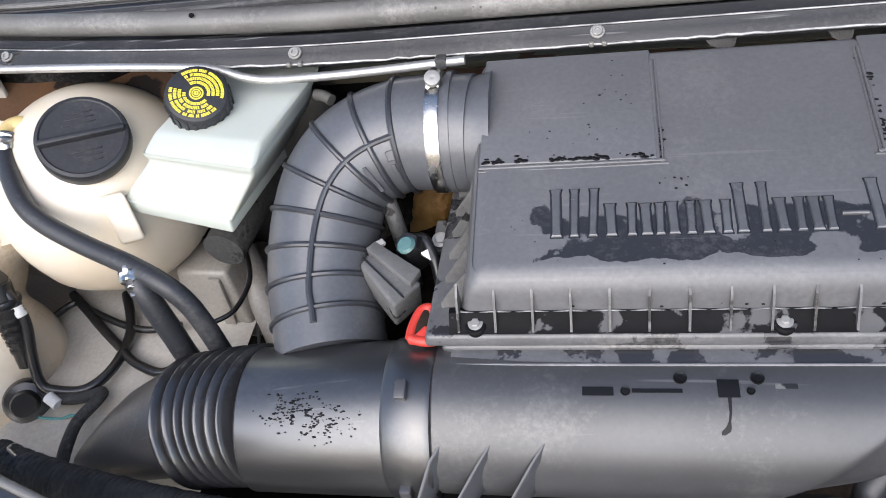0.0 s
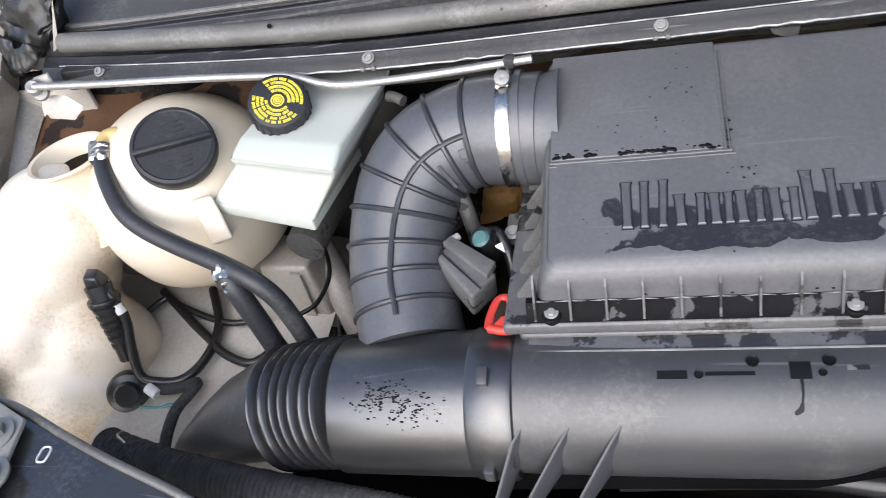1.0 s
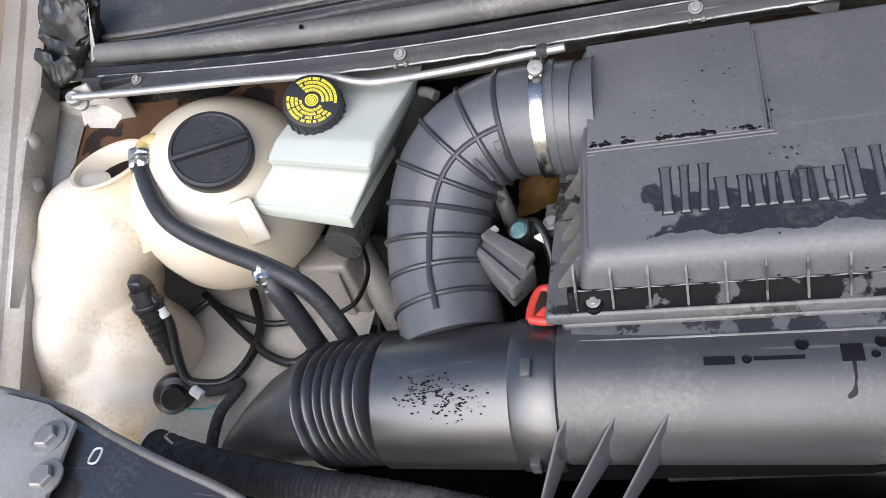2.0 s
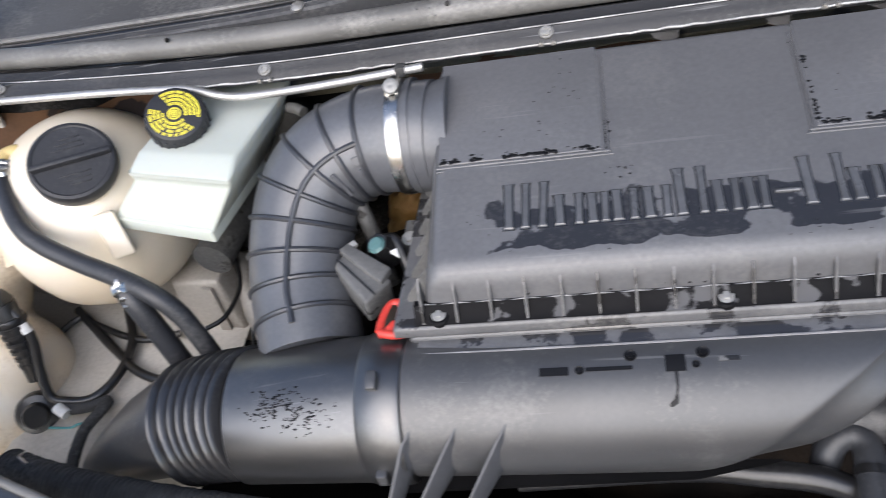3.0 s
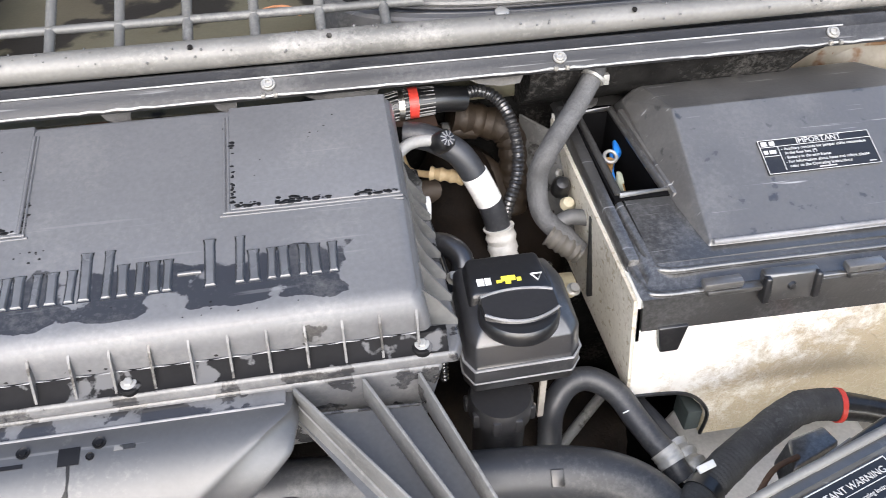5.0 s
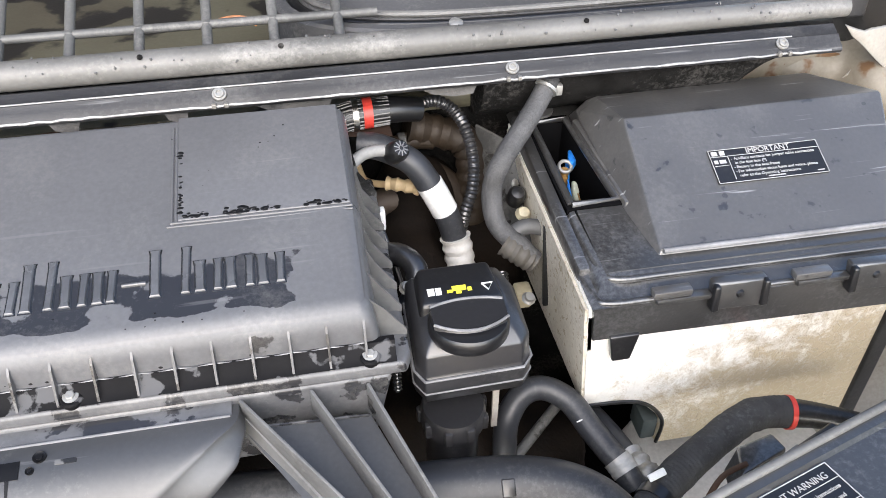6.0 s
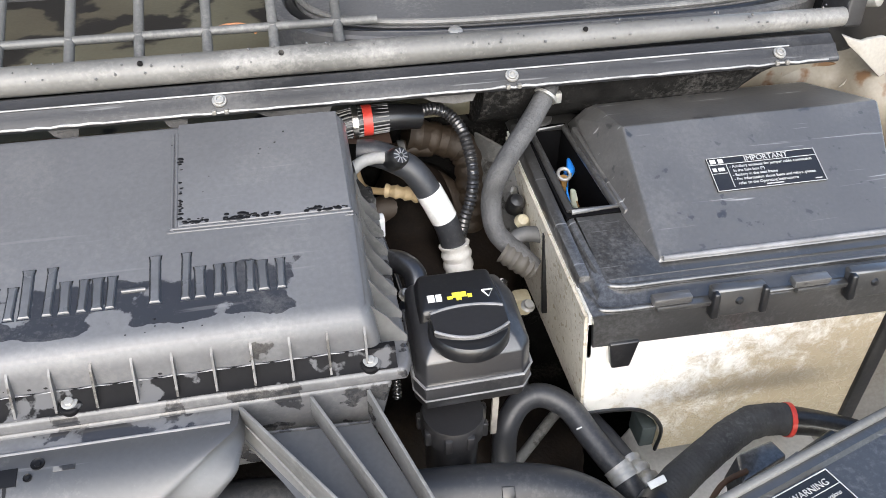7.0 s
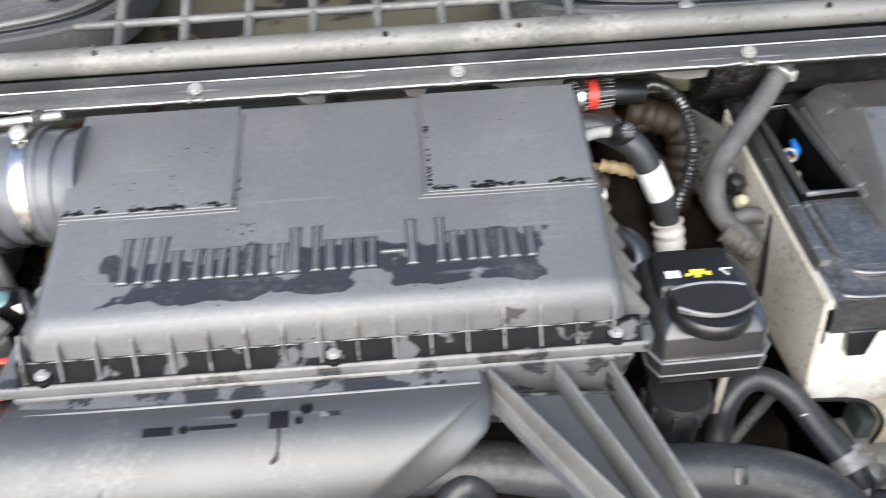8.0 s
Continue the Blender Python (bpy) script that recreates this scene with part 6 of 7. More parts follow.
lab_quad(LX0, LX1, LY0, LY1, -0.0005, 0.0024, BLACK, "film", label)
e = 0.0006
for q in ((LX0, LX1, LY0, LY0 + e), (LX0, LX1, LY1 - e, LY1), (LX0, LX0 + e, LY0, LY1), (LX1 - e, LX1, LY0, LY1), (LX0, LX1, 0.1945, 0.1951), (0.6475, 0.6481, LY0 + 0.004, 0.1945), (LX0 + 0.002, 0.646, 0.1815, 0.1821)):
    lab_quad(*q, 0.0022, 0.0030, LABINK, "printed_line", label)
def lab_text(txt, size, x, y):
    m3 = Matrix((NX, NYV, NZ)).transposed().to_4x4()
    p = (hump_pt(lab_x(x), lab_y(y), 0.0026) - ORIGIN[label]) * UNIT
    lettering(txt, size, Matrix.Translation(p) @ m3, LABINK, label)
lab_text("IMPORTANT", 0.0088, 0.671, 0.1965)
for i, t in enumerate(("- Auxiliary contacts for jumper cable connection", "  in the fuse box (*)", "- Battery in the seat frame", "- For information about fuses and relays, please", "  refer to the Operating Instructions")):
    lab_text(t, 0.00475, 0.6505, 0.1885 - 0.0062 * i)
for q in ((0.6300, 0.6365, 0.1965, 0.2025), (0.6395, 0.6455, 0.1965, 0.2025), (0.6300, 0.6345, 0.1850, 0.1900), (0.6365, 0.6440, 0.1850, 0.1900), (0.745, 0.753, 0.1605, 0.1617), (0.686, 0.706, 0.1600, 0.1613)):
    lab_quad(*q, 0.0022, 0.0030, LABINK, "printed_mark", label)

# ---- plate and valve left of the battery box ----
hs = thing("heat_shield", (0.44, 0.22, 0.78), "dull grey pitted metal shield beside the battery box", "heat shield")
part("rivet", revolve([(0.0003, 0.004), (0.005, 0.003), (0.006, 0.0), (0.0003, 0.0)], (0.438, 0.27, 0.965), (0.7, -0.6, 0.3), 14), ZINC, hs)
part("sheet", plate([(0.405, 0.335, 1.01), (0.442, 0.31, 0.995), (0.464, 0.22, 0.94), (0.462, 0.20, 0.905), (0.44, 0.23, 0.89), (0.425, 0.27, 0.90), (0.405, 0.31, 0.93)], (0.003, 0.001, 0), 0.001), ALLOY, hs)
valve = thing("hose_junction", (0.44, 0.19, 0.92), "grey moulded hose junction on a black bracket", "hose junction")
part("bracket", plate([(0.444, 0.17, 0.975), (0.462, 0.165, 0.97), (0.458, 0.16, 0.87), (0.448, 0.16, 0.87)], (0, 0.006, 0), 0.001), BLACK, valve)
part("neck", tube([(0.405, 0.19, 0.945), (0.43, 0.197, 0.958), (0.457, 0.192, 0.955)], 0.0088, 5, 16), material("grey_plastic", (0.09, 0.09, 0.09), 0.5), valve)
part("collar", tube([(0.405, 0.185, 0.948), (0.42, 0.175, 0.94), (0.435, 0.17, 0.93)], 0.0118, 4, 18, ripple=0.002, pitch=0.008), material("dusty_plastic", (0.09, 0.082, 0.07), 0.6), valve)
part("knob", revolve([(0.0003, 0.012), (0.007, 0.011), (0.0105, 0.006), (0.0105, -0.01), (0.0003, -0.012)], (0.434, 0.245, 0.965), (0, -0.5, 0.8), 18), BLACK, valve)
part("ball_joint", revolve([(0.0003, 0.009), (0.006, 0.007), (0.009, 0.0), (0.006, -0.007), (0.0003, -0.009)], (0.438, 0.228, 0.952), (0, -0.5, 0.8), 18), material("cream_plastic", (0.55, 0.5, 0.36), 0.5), valve)
part("block", box((0.418, 0.168, 0.862), (0.438, 0.188, 0.888), 0.004), material("cream_block", (0.5, 0.44, 0.3), 0.6, var=0.4), valve)
bl = thing("black_sleeve", (0.46, 0.17, 0.96), "crumpled black rubber sleeve on the battery lid edge", "sleeve")
bm = merge_blobs([((0.455, 0.24, 0.985), (0.009, 0.04, 0.010)), ((0.460, 0.205, 0.972), (0.011, 0.03, 0.010)), ((0.458, 0.215, 0.978), (0.012, 0.010, 0.011))], 0.0035, 2)
for v in bm.verts:
    v.co += v.normal * 0.004 * noise.noise(v.co * 90)
part("rubber", bm, TAPE, bl)

# ---- hoses between housing and battery ----
ha = thing("turbo_hose", (0.33, 0.25, 0.9), "thick grey-black rubber hose with white tape bands", "hose")
HA = [(0.262, 0.276, 1.034), (0.280, 0.272, 1.033), (0.299, 0.267, 1.026), (0.320, 0.258, 1.014), (0.338, 0.250, 0.985), (0.352, 0.245, 0.955), (0.362, 0.240, 0.92), (0.367, 0.228, 0.885), (0.368, 0.21, 0.85), (0.37, 0.19, 0.80)]
part("hose", tube(HA, 0.0145, 8, 22), HOSE, ha)
part("white_band", tube([(0.335, 0.2515, 0.9915), (0.3435, 0.2482, 0.974), (0.3515, 0.2455, 0.9565)], 0.0152, 6, 24), INK, ha, "white paper band")
part("white_coupling", tube([(0.3625, 0.240, 0.922), (0.366, 0.233, 0.900), (0.3680, 0.222, 0.866)], 0.0160, 8, 24, ripple=0.0022, pitch=0.013), material("white_coupling", (0.7, 0.68, 0.64), 0.5, var=0.25), ha, "ribbed white coupling")
fit2 = thing("breather_elbow", (0.28, 0.255, 1.02), "pale grey breather elbow with a black star-marked cap", "breather")
part("arm", tube([(0.247, 0.250, 1.022), (0.262, 0.255, 1.033), (0.276, 0.256, 1.037), (0.290, 0.252, 1.039)], 0.0064, 6, 16), material("pale_grey_plastic", (0.30, 0.30, 0.295), 0.5), fit2)
cp = part("cap", revolve([(0.0003, 0.012), (0.0080, 0.0115), (0.0110, 0.008), (0.0118, 0.0), (0.0110, -0.010), (0.0003, -0.012)], (0.300, 0.246, 1.040), (0.35, -0.62, 0.7), 24), BLACK, fit2)
cs2, cu2, cn2 = basis((0.35, -0.62, 0.7))
for j in range(10):
    a = 2 * math.pi * j / 10
    d = cs2 * math.cos(a) + cu2 * math.sin(a)
    o = V((0.300, 0.246, 1.040))
    part("star_ray", tube([o + d * 0.0022 + cn2 * 0.0122, o + d * 0.0082 + cn2 * 0.0114], 0.0007, 1, 6), PALEEDGE, cp)
rc = thing("corrugated_sleeve", (0.27, 0.292, 1.04), "black corrugated sleeve with a red tape band", "corrugated hose")
part("sleeve", tube([(0.236, 0.298, 1.050), (0.256, 0.300, 1.056), (0.282, 0.302, 1.058), (0.31, 0.306, 1.056), (0.335, 0.312, 1.05)], lambda f: 0.0165 - 0.003 * f, 6, 24), BLACK, rc)
for j in range(20):
    a = 2 * math.pi * j / 20
    part("flute", tube([(0.238, 0.2982 + 0.0166 * math.cos(a), 1.0506 + 0.0166 * math.sin(a)), (0.257, 0.3002 + 0.0160 * math.cos(a), 1.0562 + 0.0160 * math.sin(a)), (0.300, 0.3045 + 0.0148 * math.cos(a), 1.0568 + 0.0148 * math.sin(a))], 0.0010, 2, 6), SEAL, rc)
part("red_band", revolve([(0.0150, -0.005), (0.0170, -0.005), (0.0170, 0.005), (0.0150, 0.005)], (0.2765, 0.3015, 1.0576), (1, 0.02, 0), 28), RED, rc, "red tape band")
part("steel_band", revolve([(0.0155, -0.003), (0.0178, -0.003), (0.0178, 0.003), (0.0155, 0.003)], (0.263, 0.3008, 1.0568), (1, 0.02, 0), 28), STEEL, rc)
co = thing("wiring_conduit", (0.385, 0.27, 0.95), "black corrugated plastic wiring conduit", "conduit")
CO = [(0.335, 0.315, 1.055), (0.355, 0.322, 1.053), (0.373, 0.318, 1.044), (0.383, 0.30, 1.033), (0.388, 0.282, 1.015), (0.389, 0.268, 0.995), (0.385, 0.258, 0.97), (0.376, 0.25, 0.945), (0.37, 0.25, 0.90), (0.372, 0.25, 0.82)]
part("conduit", tube(CO, 0.0058, 8, 14, ripple=0.0016, pitch=0.0050), RUBBER, co)
ca = thing("taped_cable", (0.41, 0.22, 0.95), "thick cable wrapped in grey fabric tape", "cable")
part("cable", tube([(0.476, 0.290, 1.092), (0.4686, 0.2754, 1.0846), (0.4434, 0.2514, 1.0606), (0.4103, 0.2251, 1.0297), (0.3985, 0.2206, 0.9954), (0.4011, 0.202, 0.962), (0.4229, 0.1794, 0.9451), (0.436, 0.170, 0.932)], 0.0112, 8, 20, wobble=0.06), GREYTAPE, ca)
part("tie", revolve([(0.0118, -0.0016), (0.0138, -0.0016), (0.0138, 0.0016), (0.0118, 0.0016)], (0.4672, 0.273, 1.083), (0.5, 0.45, 0.5), 20), ZINC, ca)
part("tie_head", obox((0.4815, 0.274, 1.080), (1, 0, 0), (0, 1, 0), (0, 0, 1), (0.008, 0.008, 0.012), 0.001), ZINC, ca)

# ---- engine parts in the gap ----
eng = thing("engine_block", (0.2, 0.2, 0.5), "grimy brown engine castings below the hoses", "engine")
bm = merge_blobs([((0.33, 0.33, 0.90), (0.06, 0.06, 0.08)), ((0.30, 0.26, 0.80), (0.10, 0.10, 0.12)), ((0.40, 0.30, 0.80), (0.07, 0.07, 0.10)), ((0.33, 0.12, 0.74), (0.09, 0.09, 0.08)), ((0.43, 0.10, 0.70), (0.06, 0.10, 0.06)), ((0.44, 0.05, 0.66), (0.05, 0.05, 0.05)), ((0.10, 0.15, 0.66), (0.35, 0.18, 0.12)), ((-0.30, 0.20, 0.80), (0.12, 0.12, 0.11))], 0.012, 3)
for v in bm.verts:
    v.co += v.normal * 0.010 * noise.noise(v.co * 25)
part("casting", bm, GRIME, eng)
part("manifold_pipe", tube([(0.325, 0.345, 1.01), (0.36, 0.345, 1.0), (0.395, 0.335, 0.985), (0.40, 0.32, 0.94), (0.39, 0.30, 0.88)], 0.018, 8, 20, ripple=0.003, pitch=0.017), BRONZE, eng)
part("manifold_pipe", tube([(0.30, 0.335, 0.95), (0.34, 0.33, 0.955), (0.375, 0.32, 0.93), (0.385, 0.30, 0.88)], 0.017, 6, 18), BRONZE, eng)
part("bleed_pipe", tube([(0.262, 0.315, 0.985), (0.268, 0.30, 0.972), (0.285, 0.288, 0.972), (0.30, 0.282, 0.975)], 0.0042, 6, 12), material("tan_plastic", (0.45, 0.32, 0.17), 0.55, var=0.3), eng)
part("bleed_nipple", tube([(0.292, 0.284, 0.975), (0.31, 0.276, 0.975), (0.328, 0.27, 0.972)], 0.0062, 6, 16, ripple=0.0024, pitch=0.012), material("tan_plastic_ribbed", (0.5, 0.38, 0.22), 0.55, var=0.3), eng)
part("vacuum_hose", tube([(0.272, 0.30, 0.925), (0.29, 0.305, 0.935), (0.32, 0.303, 0.935), (0.35, 0.30, 0.93), (0.375, 0.29, 0.90)], 0.0165, 6, 18), material("brown_rubber", (0.07, 0.05, 0.035), 0.6, var=0.4), eng)
part("hose_band", revolve([(0.0165, -0.005), (0.0183, -0.005), (0.0183, 0.005), (0.0165, 0.005)], (0.328, 0.3025, 0.9345), (1, -0.05, 0), 24), ALLOY, eng)
part("sensor_plug", box((0.272, 0.21, 0.965), (0.281, 0.222, 0.99), 0.002), INK, eng)
part("ring_hose", tube([(0.275, 0.19, 0.95), (0.292, 0.178, 0.955), (0.304, 0.16, 0.95), (0.30, 0.14, 0.935), (0.285, 0.13, 0.92)], 0.0125, 6, 16), RUBBER, eng)
part("loom", tube([(0.268, 0.23, 0.99), (0.275, 0.215, 0.97), (0.283, 0.195, 0.945), (0.29, 0.17, 0.92)], 0.0032, 6, 10), BLACK, eng)
part("loom", tube([(0.345, 0.19, 0.90), (0.343, 0.17, 0.87), (0.335, 0.15, 0.84)], 0.006, 5, 12, ripple=0.0015, pitch=0.005), BLACK, eng)

part("bracket_arm", plate([(0.262, 0.245, 0.985), (0.272, 0.245, 0.985), (0.276, 0.235, 0.93), (0.266, 0.235, 0.93)], (0, 0.003, 0)), ALLOY, eng)
part("pipe_stub", tube([(0.30, 0.335, 0.99), (0.33, 0.338, 0.995), (0.355, 0.338, 0.992)], 0.011, 5, 16), BRONZE, eng)
part("pipe_band", revolve([(0.0105, -0.004), (0.0128, -0.004), (0.0128, 0.004), (0.0105, 0.004)], (0.318, 0.337, 0.993), (1, 0.05, 0.05), 20), ALLOY, eng)
for x, y, z in ((0.288, 0.115, 0.965), (0.276, 0.255, 0.955), (0.425, 0.145, 0.90)):
    part("bolt", revolve([(0.0003, 0.006), (0.005, 0.006), (0.0055, 0.002), (0.008, 0.0), (0.0003, 0.0)], (x, y, z), (0.1, -0.4, 0.9), 12), ZINC, eng)
for pts, rr in (([(0.41, 0.20, 0.89), (0.405, 0.17, 0.88), (0.41, 0.14, 0.85), (0.42, 0.12, 0.80)], 0.006), ([(0.30, 0.22, 0.90), (0.32, 0.20, 0.90), (0.335, 0.18, 0.88), (0.34, 0.15, 0.82)], 0.005), ([(0.275, 0.10, 0.96), (0.270, 0.08, 0.93), (0.268, 0.06, 0.88)], 0.004)):
    part("loom", tube(pts, rr, 6, 12, ripple=0.0012, pitch=0.004), GLOSS, eng)

# ---- fluid reservoir ----
res = thing("fluid_reservoir", (0.335, 0.05, 0.9), "black plastic fluid reservoir with a large cap", "fluid reservoir")
ra = [V(p) for p in ((0.287, 0.004, 0.940), (0.378, 0.006, 0.940), (0.388, 0.018, 0.940), (0.388, 0.075, 0.945), (0.378, 0.10, 0.948), (0.282, 0.10, 0.948), (0.279, 0.02, 0.940))]
bm = loft([[p + V((0, 0, -0.018)) for p in grow4(ra, 0.985)], [p + V((0, -0.001, -0.004)) for p in ra], [p + V((0, -0.001, 0.010)) for p in ra], [p + V((0, -0.0005, 0.012)) for p in grow4(ra, 0.97)], [p + V((0, 0.001, 0.016)) for p in grow4(ra, 0.975)], [p + V((0, 0.004, 0.036)) for p in grow4(ra, 0.965)], [p + V((0, 0.008, 0.044)) for p in grow4(ra, 0.86)], [p + V((0, 0.012, 0.052)) for p in grow4(ra, 0.62)]])
bmesh.ops.recalc_face_normals(bm, faces=bm.faces[:])
part("body", bevelled(bm, 0.0022, 2, 20), RESBLACK, res)
for dz, thick in ((0.0115, 0.0014), (-0.005, 0.0012)):
    part("seam", tube([p + V((0, -0.0008, dz)) for p in ra] + [ra[0] + V((0, -0.0008, dz))], thick, 1, 6), PALEEDGE, res)
NR = V((0.0, 0.06, 1)).normalized()
rcap = V((0.331, 0.030, 1.000))
rp = part("cap", revolve([(0.035, -0.016), (0.0365, -0.013), (0.0365, -0.004), (0.0345, -0.001), (0.030, 0.0), (0.0003, 0.0015)], rcap, NR, 48), BLACK, res)
for sgn, yy, bulge in ((1, 0.0105, 0.006), (-1, -0.012, -0.012)):
    part("grip_rim", tube([rcap + V((a * 0.033, yy + bulge * (1 - a * a), 0.0062)) for a in [-1 + 0.2 * i for i in range(11)]], 0.0014, 2, 8), PALEEDGE, rp)
part("grip", loft([[rcap + V((a * 0.033, -0.012 - 0.012 * (1 - a * a), 0.0)), rcap + V((a * 0.033, 0.0105 + 0.006 * (1 - a * a), 0.0)), rcap + V((a * 0.033, 0.0095 + 0.005 * (1 - a * a), 0.006)), rcap + V((a * 0.033, -0.010 - 0.011 * (1 - a * a), 0.006))] for a in [-1 + 0.2 * i for i in range(11)]]), RESBLACK, rp)
part("rear_deck", hull([V(p) for p in ((0.288, 0.045, 0.975), (0.372, 0.045, 0.975), (0.368, 0.10, 0.985), (0.29, 0.10, 0.985))], [V(p) for p in ((0.292, 0.05, 1.000), (0.368, 0.05, 1.000), (0.362, 0.095, 1.006), (0.296, 0.095, 1.006))], 0.004), BLACK, res)
dm = lambda y: 1.000 + (y - 0.05) * 0.133
for x0, x1, y0, y1, mt in ((0.300, 0.3065, 0.060, 0.068, INK), (0.3075, 0.313, 0.060, 0.068, INK), (0.323, 0.336, 0.0625, 0.068, YELLOW), (0.337, 0.341, 0.061, 0.065, YELLOW), (0.318, 0.323, 0.061, 0.064, YELLOW), (0.326, 0.331, 0.059, 0.0625, YELLOW)):
    part("printed_mark", loft([[V((x0, y0, dm(y0) - 0.001)), V((x1, y0, dm(y0) - 0.001)), V((x1, y1, dm(y1) - 0.001)), V((x0, y1, dm(y1) - 0.001))], [V((x0, y0, dm(y0) + 0.0008)), V((x1, y0, dm(y0) + 0.0008)), V((x1, y1, dm(y1) + 0.0008)), V((x0, y1, dm(y1) + 0.0008))]]), mt, res, smooth=False)
tri = [(0.351, 0.067), (0.361, 0.067), (0.356, 0.059), (0.351, 0.067)]
part("printed_mark", tube([V((x, y, dm(y) + 0.0006)) for x, y in tri], 0.0009, 1, 6), INK, res)
neck2 = thing("radiator_neck", (0.316, 0.04, 0.82), "black ribbed filler neck with a toothed cap", "filler cap")
prof = [(0.026, -0.06), (0.026, -0.002), (0.031, 0.0), (0.0315, 0.018), (0.029, 0.024), (0.0003, 0.024)]
part("cap", revolve(prof, (0.316, 0.022, 0.872), (0, -0.05, 1), 40), RESBLACK, neck2)
for j in range(9):
    a = 2 * math.pi * j / 9 + 0.2
    c = V((0.316 + 0.031 * math.cos(a), 0.022 + 0.031 * math.sin(a), 0.872))
    part("lug", box((c.x - 0.004, c.y - 0.004, c.z), (c.x + 0.004, c.y + 0.004, c.z + 0.018), 0.002), RESBLACK, neck2)
part("stay", plate([(0.355, 0.02, 0.94), (0.361, 0.02, 0.94), (0.361, 0.022, 0.85), (0.355, 0.022, 0.85)], (0, 0.004, 0)), PAINT, neck2)

# ---- hoses low below the duct ----
lowh = thing("drain_hose", (0.123, -0.034, 0.80), "black rubber hose bend under the duct mouth", "hose")
part("hose", tube([(0.085, -0.050, 0.80), (0.090, -0.036, 0.822), (0.101, -0.028, 0.833), (0.114, -0.028, 0.835), (0.121, -0.040, 0.832), (0.119, -0.062, 0.828), (0.115, -0.10, 0.82)], 0.0135, 8, 18), HOSE, lowh)
part("clip", revolve([(0.0133, -0.004), (0.0148, -0.004), (0.0148, 0.004), (0.0133, 0.004)], (0.119, -0.062, 0.828), (-0.1, -1, -0.2), 24), BLACK, lowh)
uh = thing("lower_hose", (-0.093, -0.081, 0.84), "black hose running below the long duct", "hose")
part("hose", tube([(-0.194, -0.050, 0.81), (-0.0366, -0.0500, 0.822), (0.0263, -0.0560, 0.822), (0.0823, -0.0640, 0.820), (0.13, -0.075, 0.80)], 0.0125, 8, 16), BLACK, uh)

# ---- hoses low on the right ----
bh = thing("radiator_hose", (0.34, -0.05, 0.83), "fat smooth black radiator hose", "hose")
part("hose", tube([(-0.10, 0.010, 0.80), (0.02, -0.001, 0.82), (0.118, -0.005, 0.835), (0.214, -0.031, 0.845), (0.28, -0.039, 0.853), (0.35, -0.046, 0.853), (0.40, -0.058, 0.85), (0.435, -0.08, 0.842), (0.455, -0.115, 0.83), (0.465, -0.16, 0.815)], 0.0255, 8, 26), HOSE, bh)
part("arrow_mark", obox((0.350, -0.0640, 0.8715), (1, -0.1, 0), (0.05, 0.7, 0.6), (0, -0.6, 0.75), (0.012, 0.016, 0.003), 0.001), BLACK, bh)
ah = thing("heater_hose", (0.42, 0.03, 0.8), "black heater hose bent in an arch", "hose")
part("hose", tube([(0.370, 0.010, 0.76), (0.373, 0.028, 0.80), (0.377, 0.040, 0.832), (0.3943, 0.054, 0.851), (0.418, 0.056, 0.856), (0.4423, 0.040, 0.849), (0.457, 0.0105, 0.837), (0.468, -0.012, 0.829), (0.4754, -0.026, 0.8245), (0.486, -0.05, 0.812)], 0.0128, 8, 20), HOSE, ah)
part("joint", tube([(0.4735, -0.022, 0.826), (0.4770, -0.029, 0.823), (0.480, -0.036, 0.820)], 0.0140, 4, 18, ripple=0.0008, pitch=0.006), material("pale_crimp_cuff", (0.50, 0.49, 0.46), 0.45, metal=0.3, var=0.2), ah, "pale crimped cuff")
part("scratch", obox((0.4458, 0.013, 0.8495), (1, 0.3, 0), (-0.3, 1, 0.2), (0, -0.3, 1), (0.010, 0.0012, 0.0012), 0.0), INK, ah)
h2 = thing("coolant_pipe", (0.49, 0.02, 0.78), "thin black hose with a ribbed alloy joint", "hose")
part("hose", tube([(0.468, 0.085, 0.80), (0.482, 0.050, 0.802), (0.492, 0.018, 0.803), (0.498, -0.008, 0.804)], 0.0098, 6, 16), HOSE, h2)
part("joint", tube([(0.497, -0.006, 0.804), (0.503, -0.026, 0.806), (0.510, -0.046, 0.806)], 0.0115, 8, 18, ripple=0.0035, pitch=0.014), ZINC, h2)
st = thing("stay_rod", (0.40, 0.05, 0.74), "dull metal stay behind the arched hose", "rod")
part("rod", tube([(0.37, 0.02, 0.77), (0.41, 0.05, 0.785), (0.45, 0.08, 0.80)], 0.006, 3, 12), ALLOY, st)
sh2 = thing("sleeved_hose", (0.59, -0.04, 0.82), "fabric-sleeved black hose with a red tape band", "hose")
part("sleeve", tube([(0.44, -0.125, 0.85), (0.468, -0.100, 0.850), (0.4926, -0.080, 0.850), (0.525, -0.060, 0.852), (0.5634, -0.0389, 0.8526), (0.592, -0.025, 0.854), (0.6149, -0.0171, 0.8549), (0.640, -0.0160, 0.853), (0.657, -0.0185, 0.8512)], 0.0162, 10, 28, ripple=0.0004, pitch=0.0045, wobble=0.06), CREPE, sh2)
part("end", tube([(0.65, -0.0175, 0.8515), (0.68, -0.025, 0.849), (0.72, -0.040, 0.845)], lambda f: 0.0155 - 0.004 * f, 5, 20), BOOT, sh2)
part("red_band", tube([(0.6520, -0.0178, 0.8515), (0.6570, -0.0187, 0.8511)], 0.0176, 2, 26), RED, sh2, "red tape band")
part("steel_band", tube([(0.478, -0.092, 0.850), (0.487, -0.0845, 0.850)], 0.0178, 2, 26), BLACK, sh2)
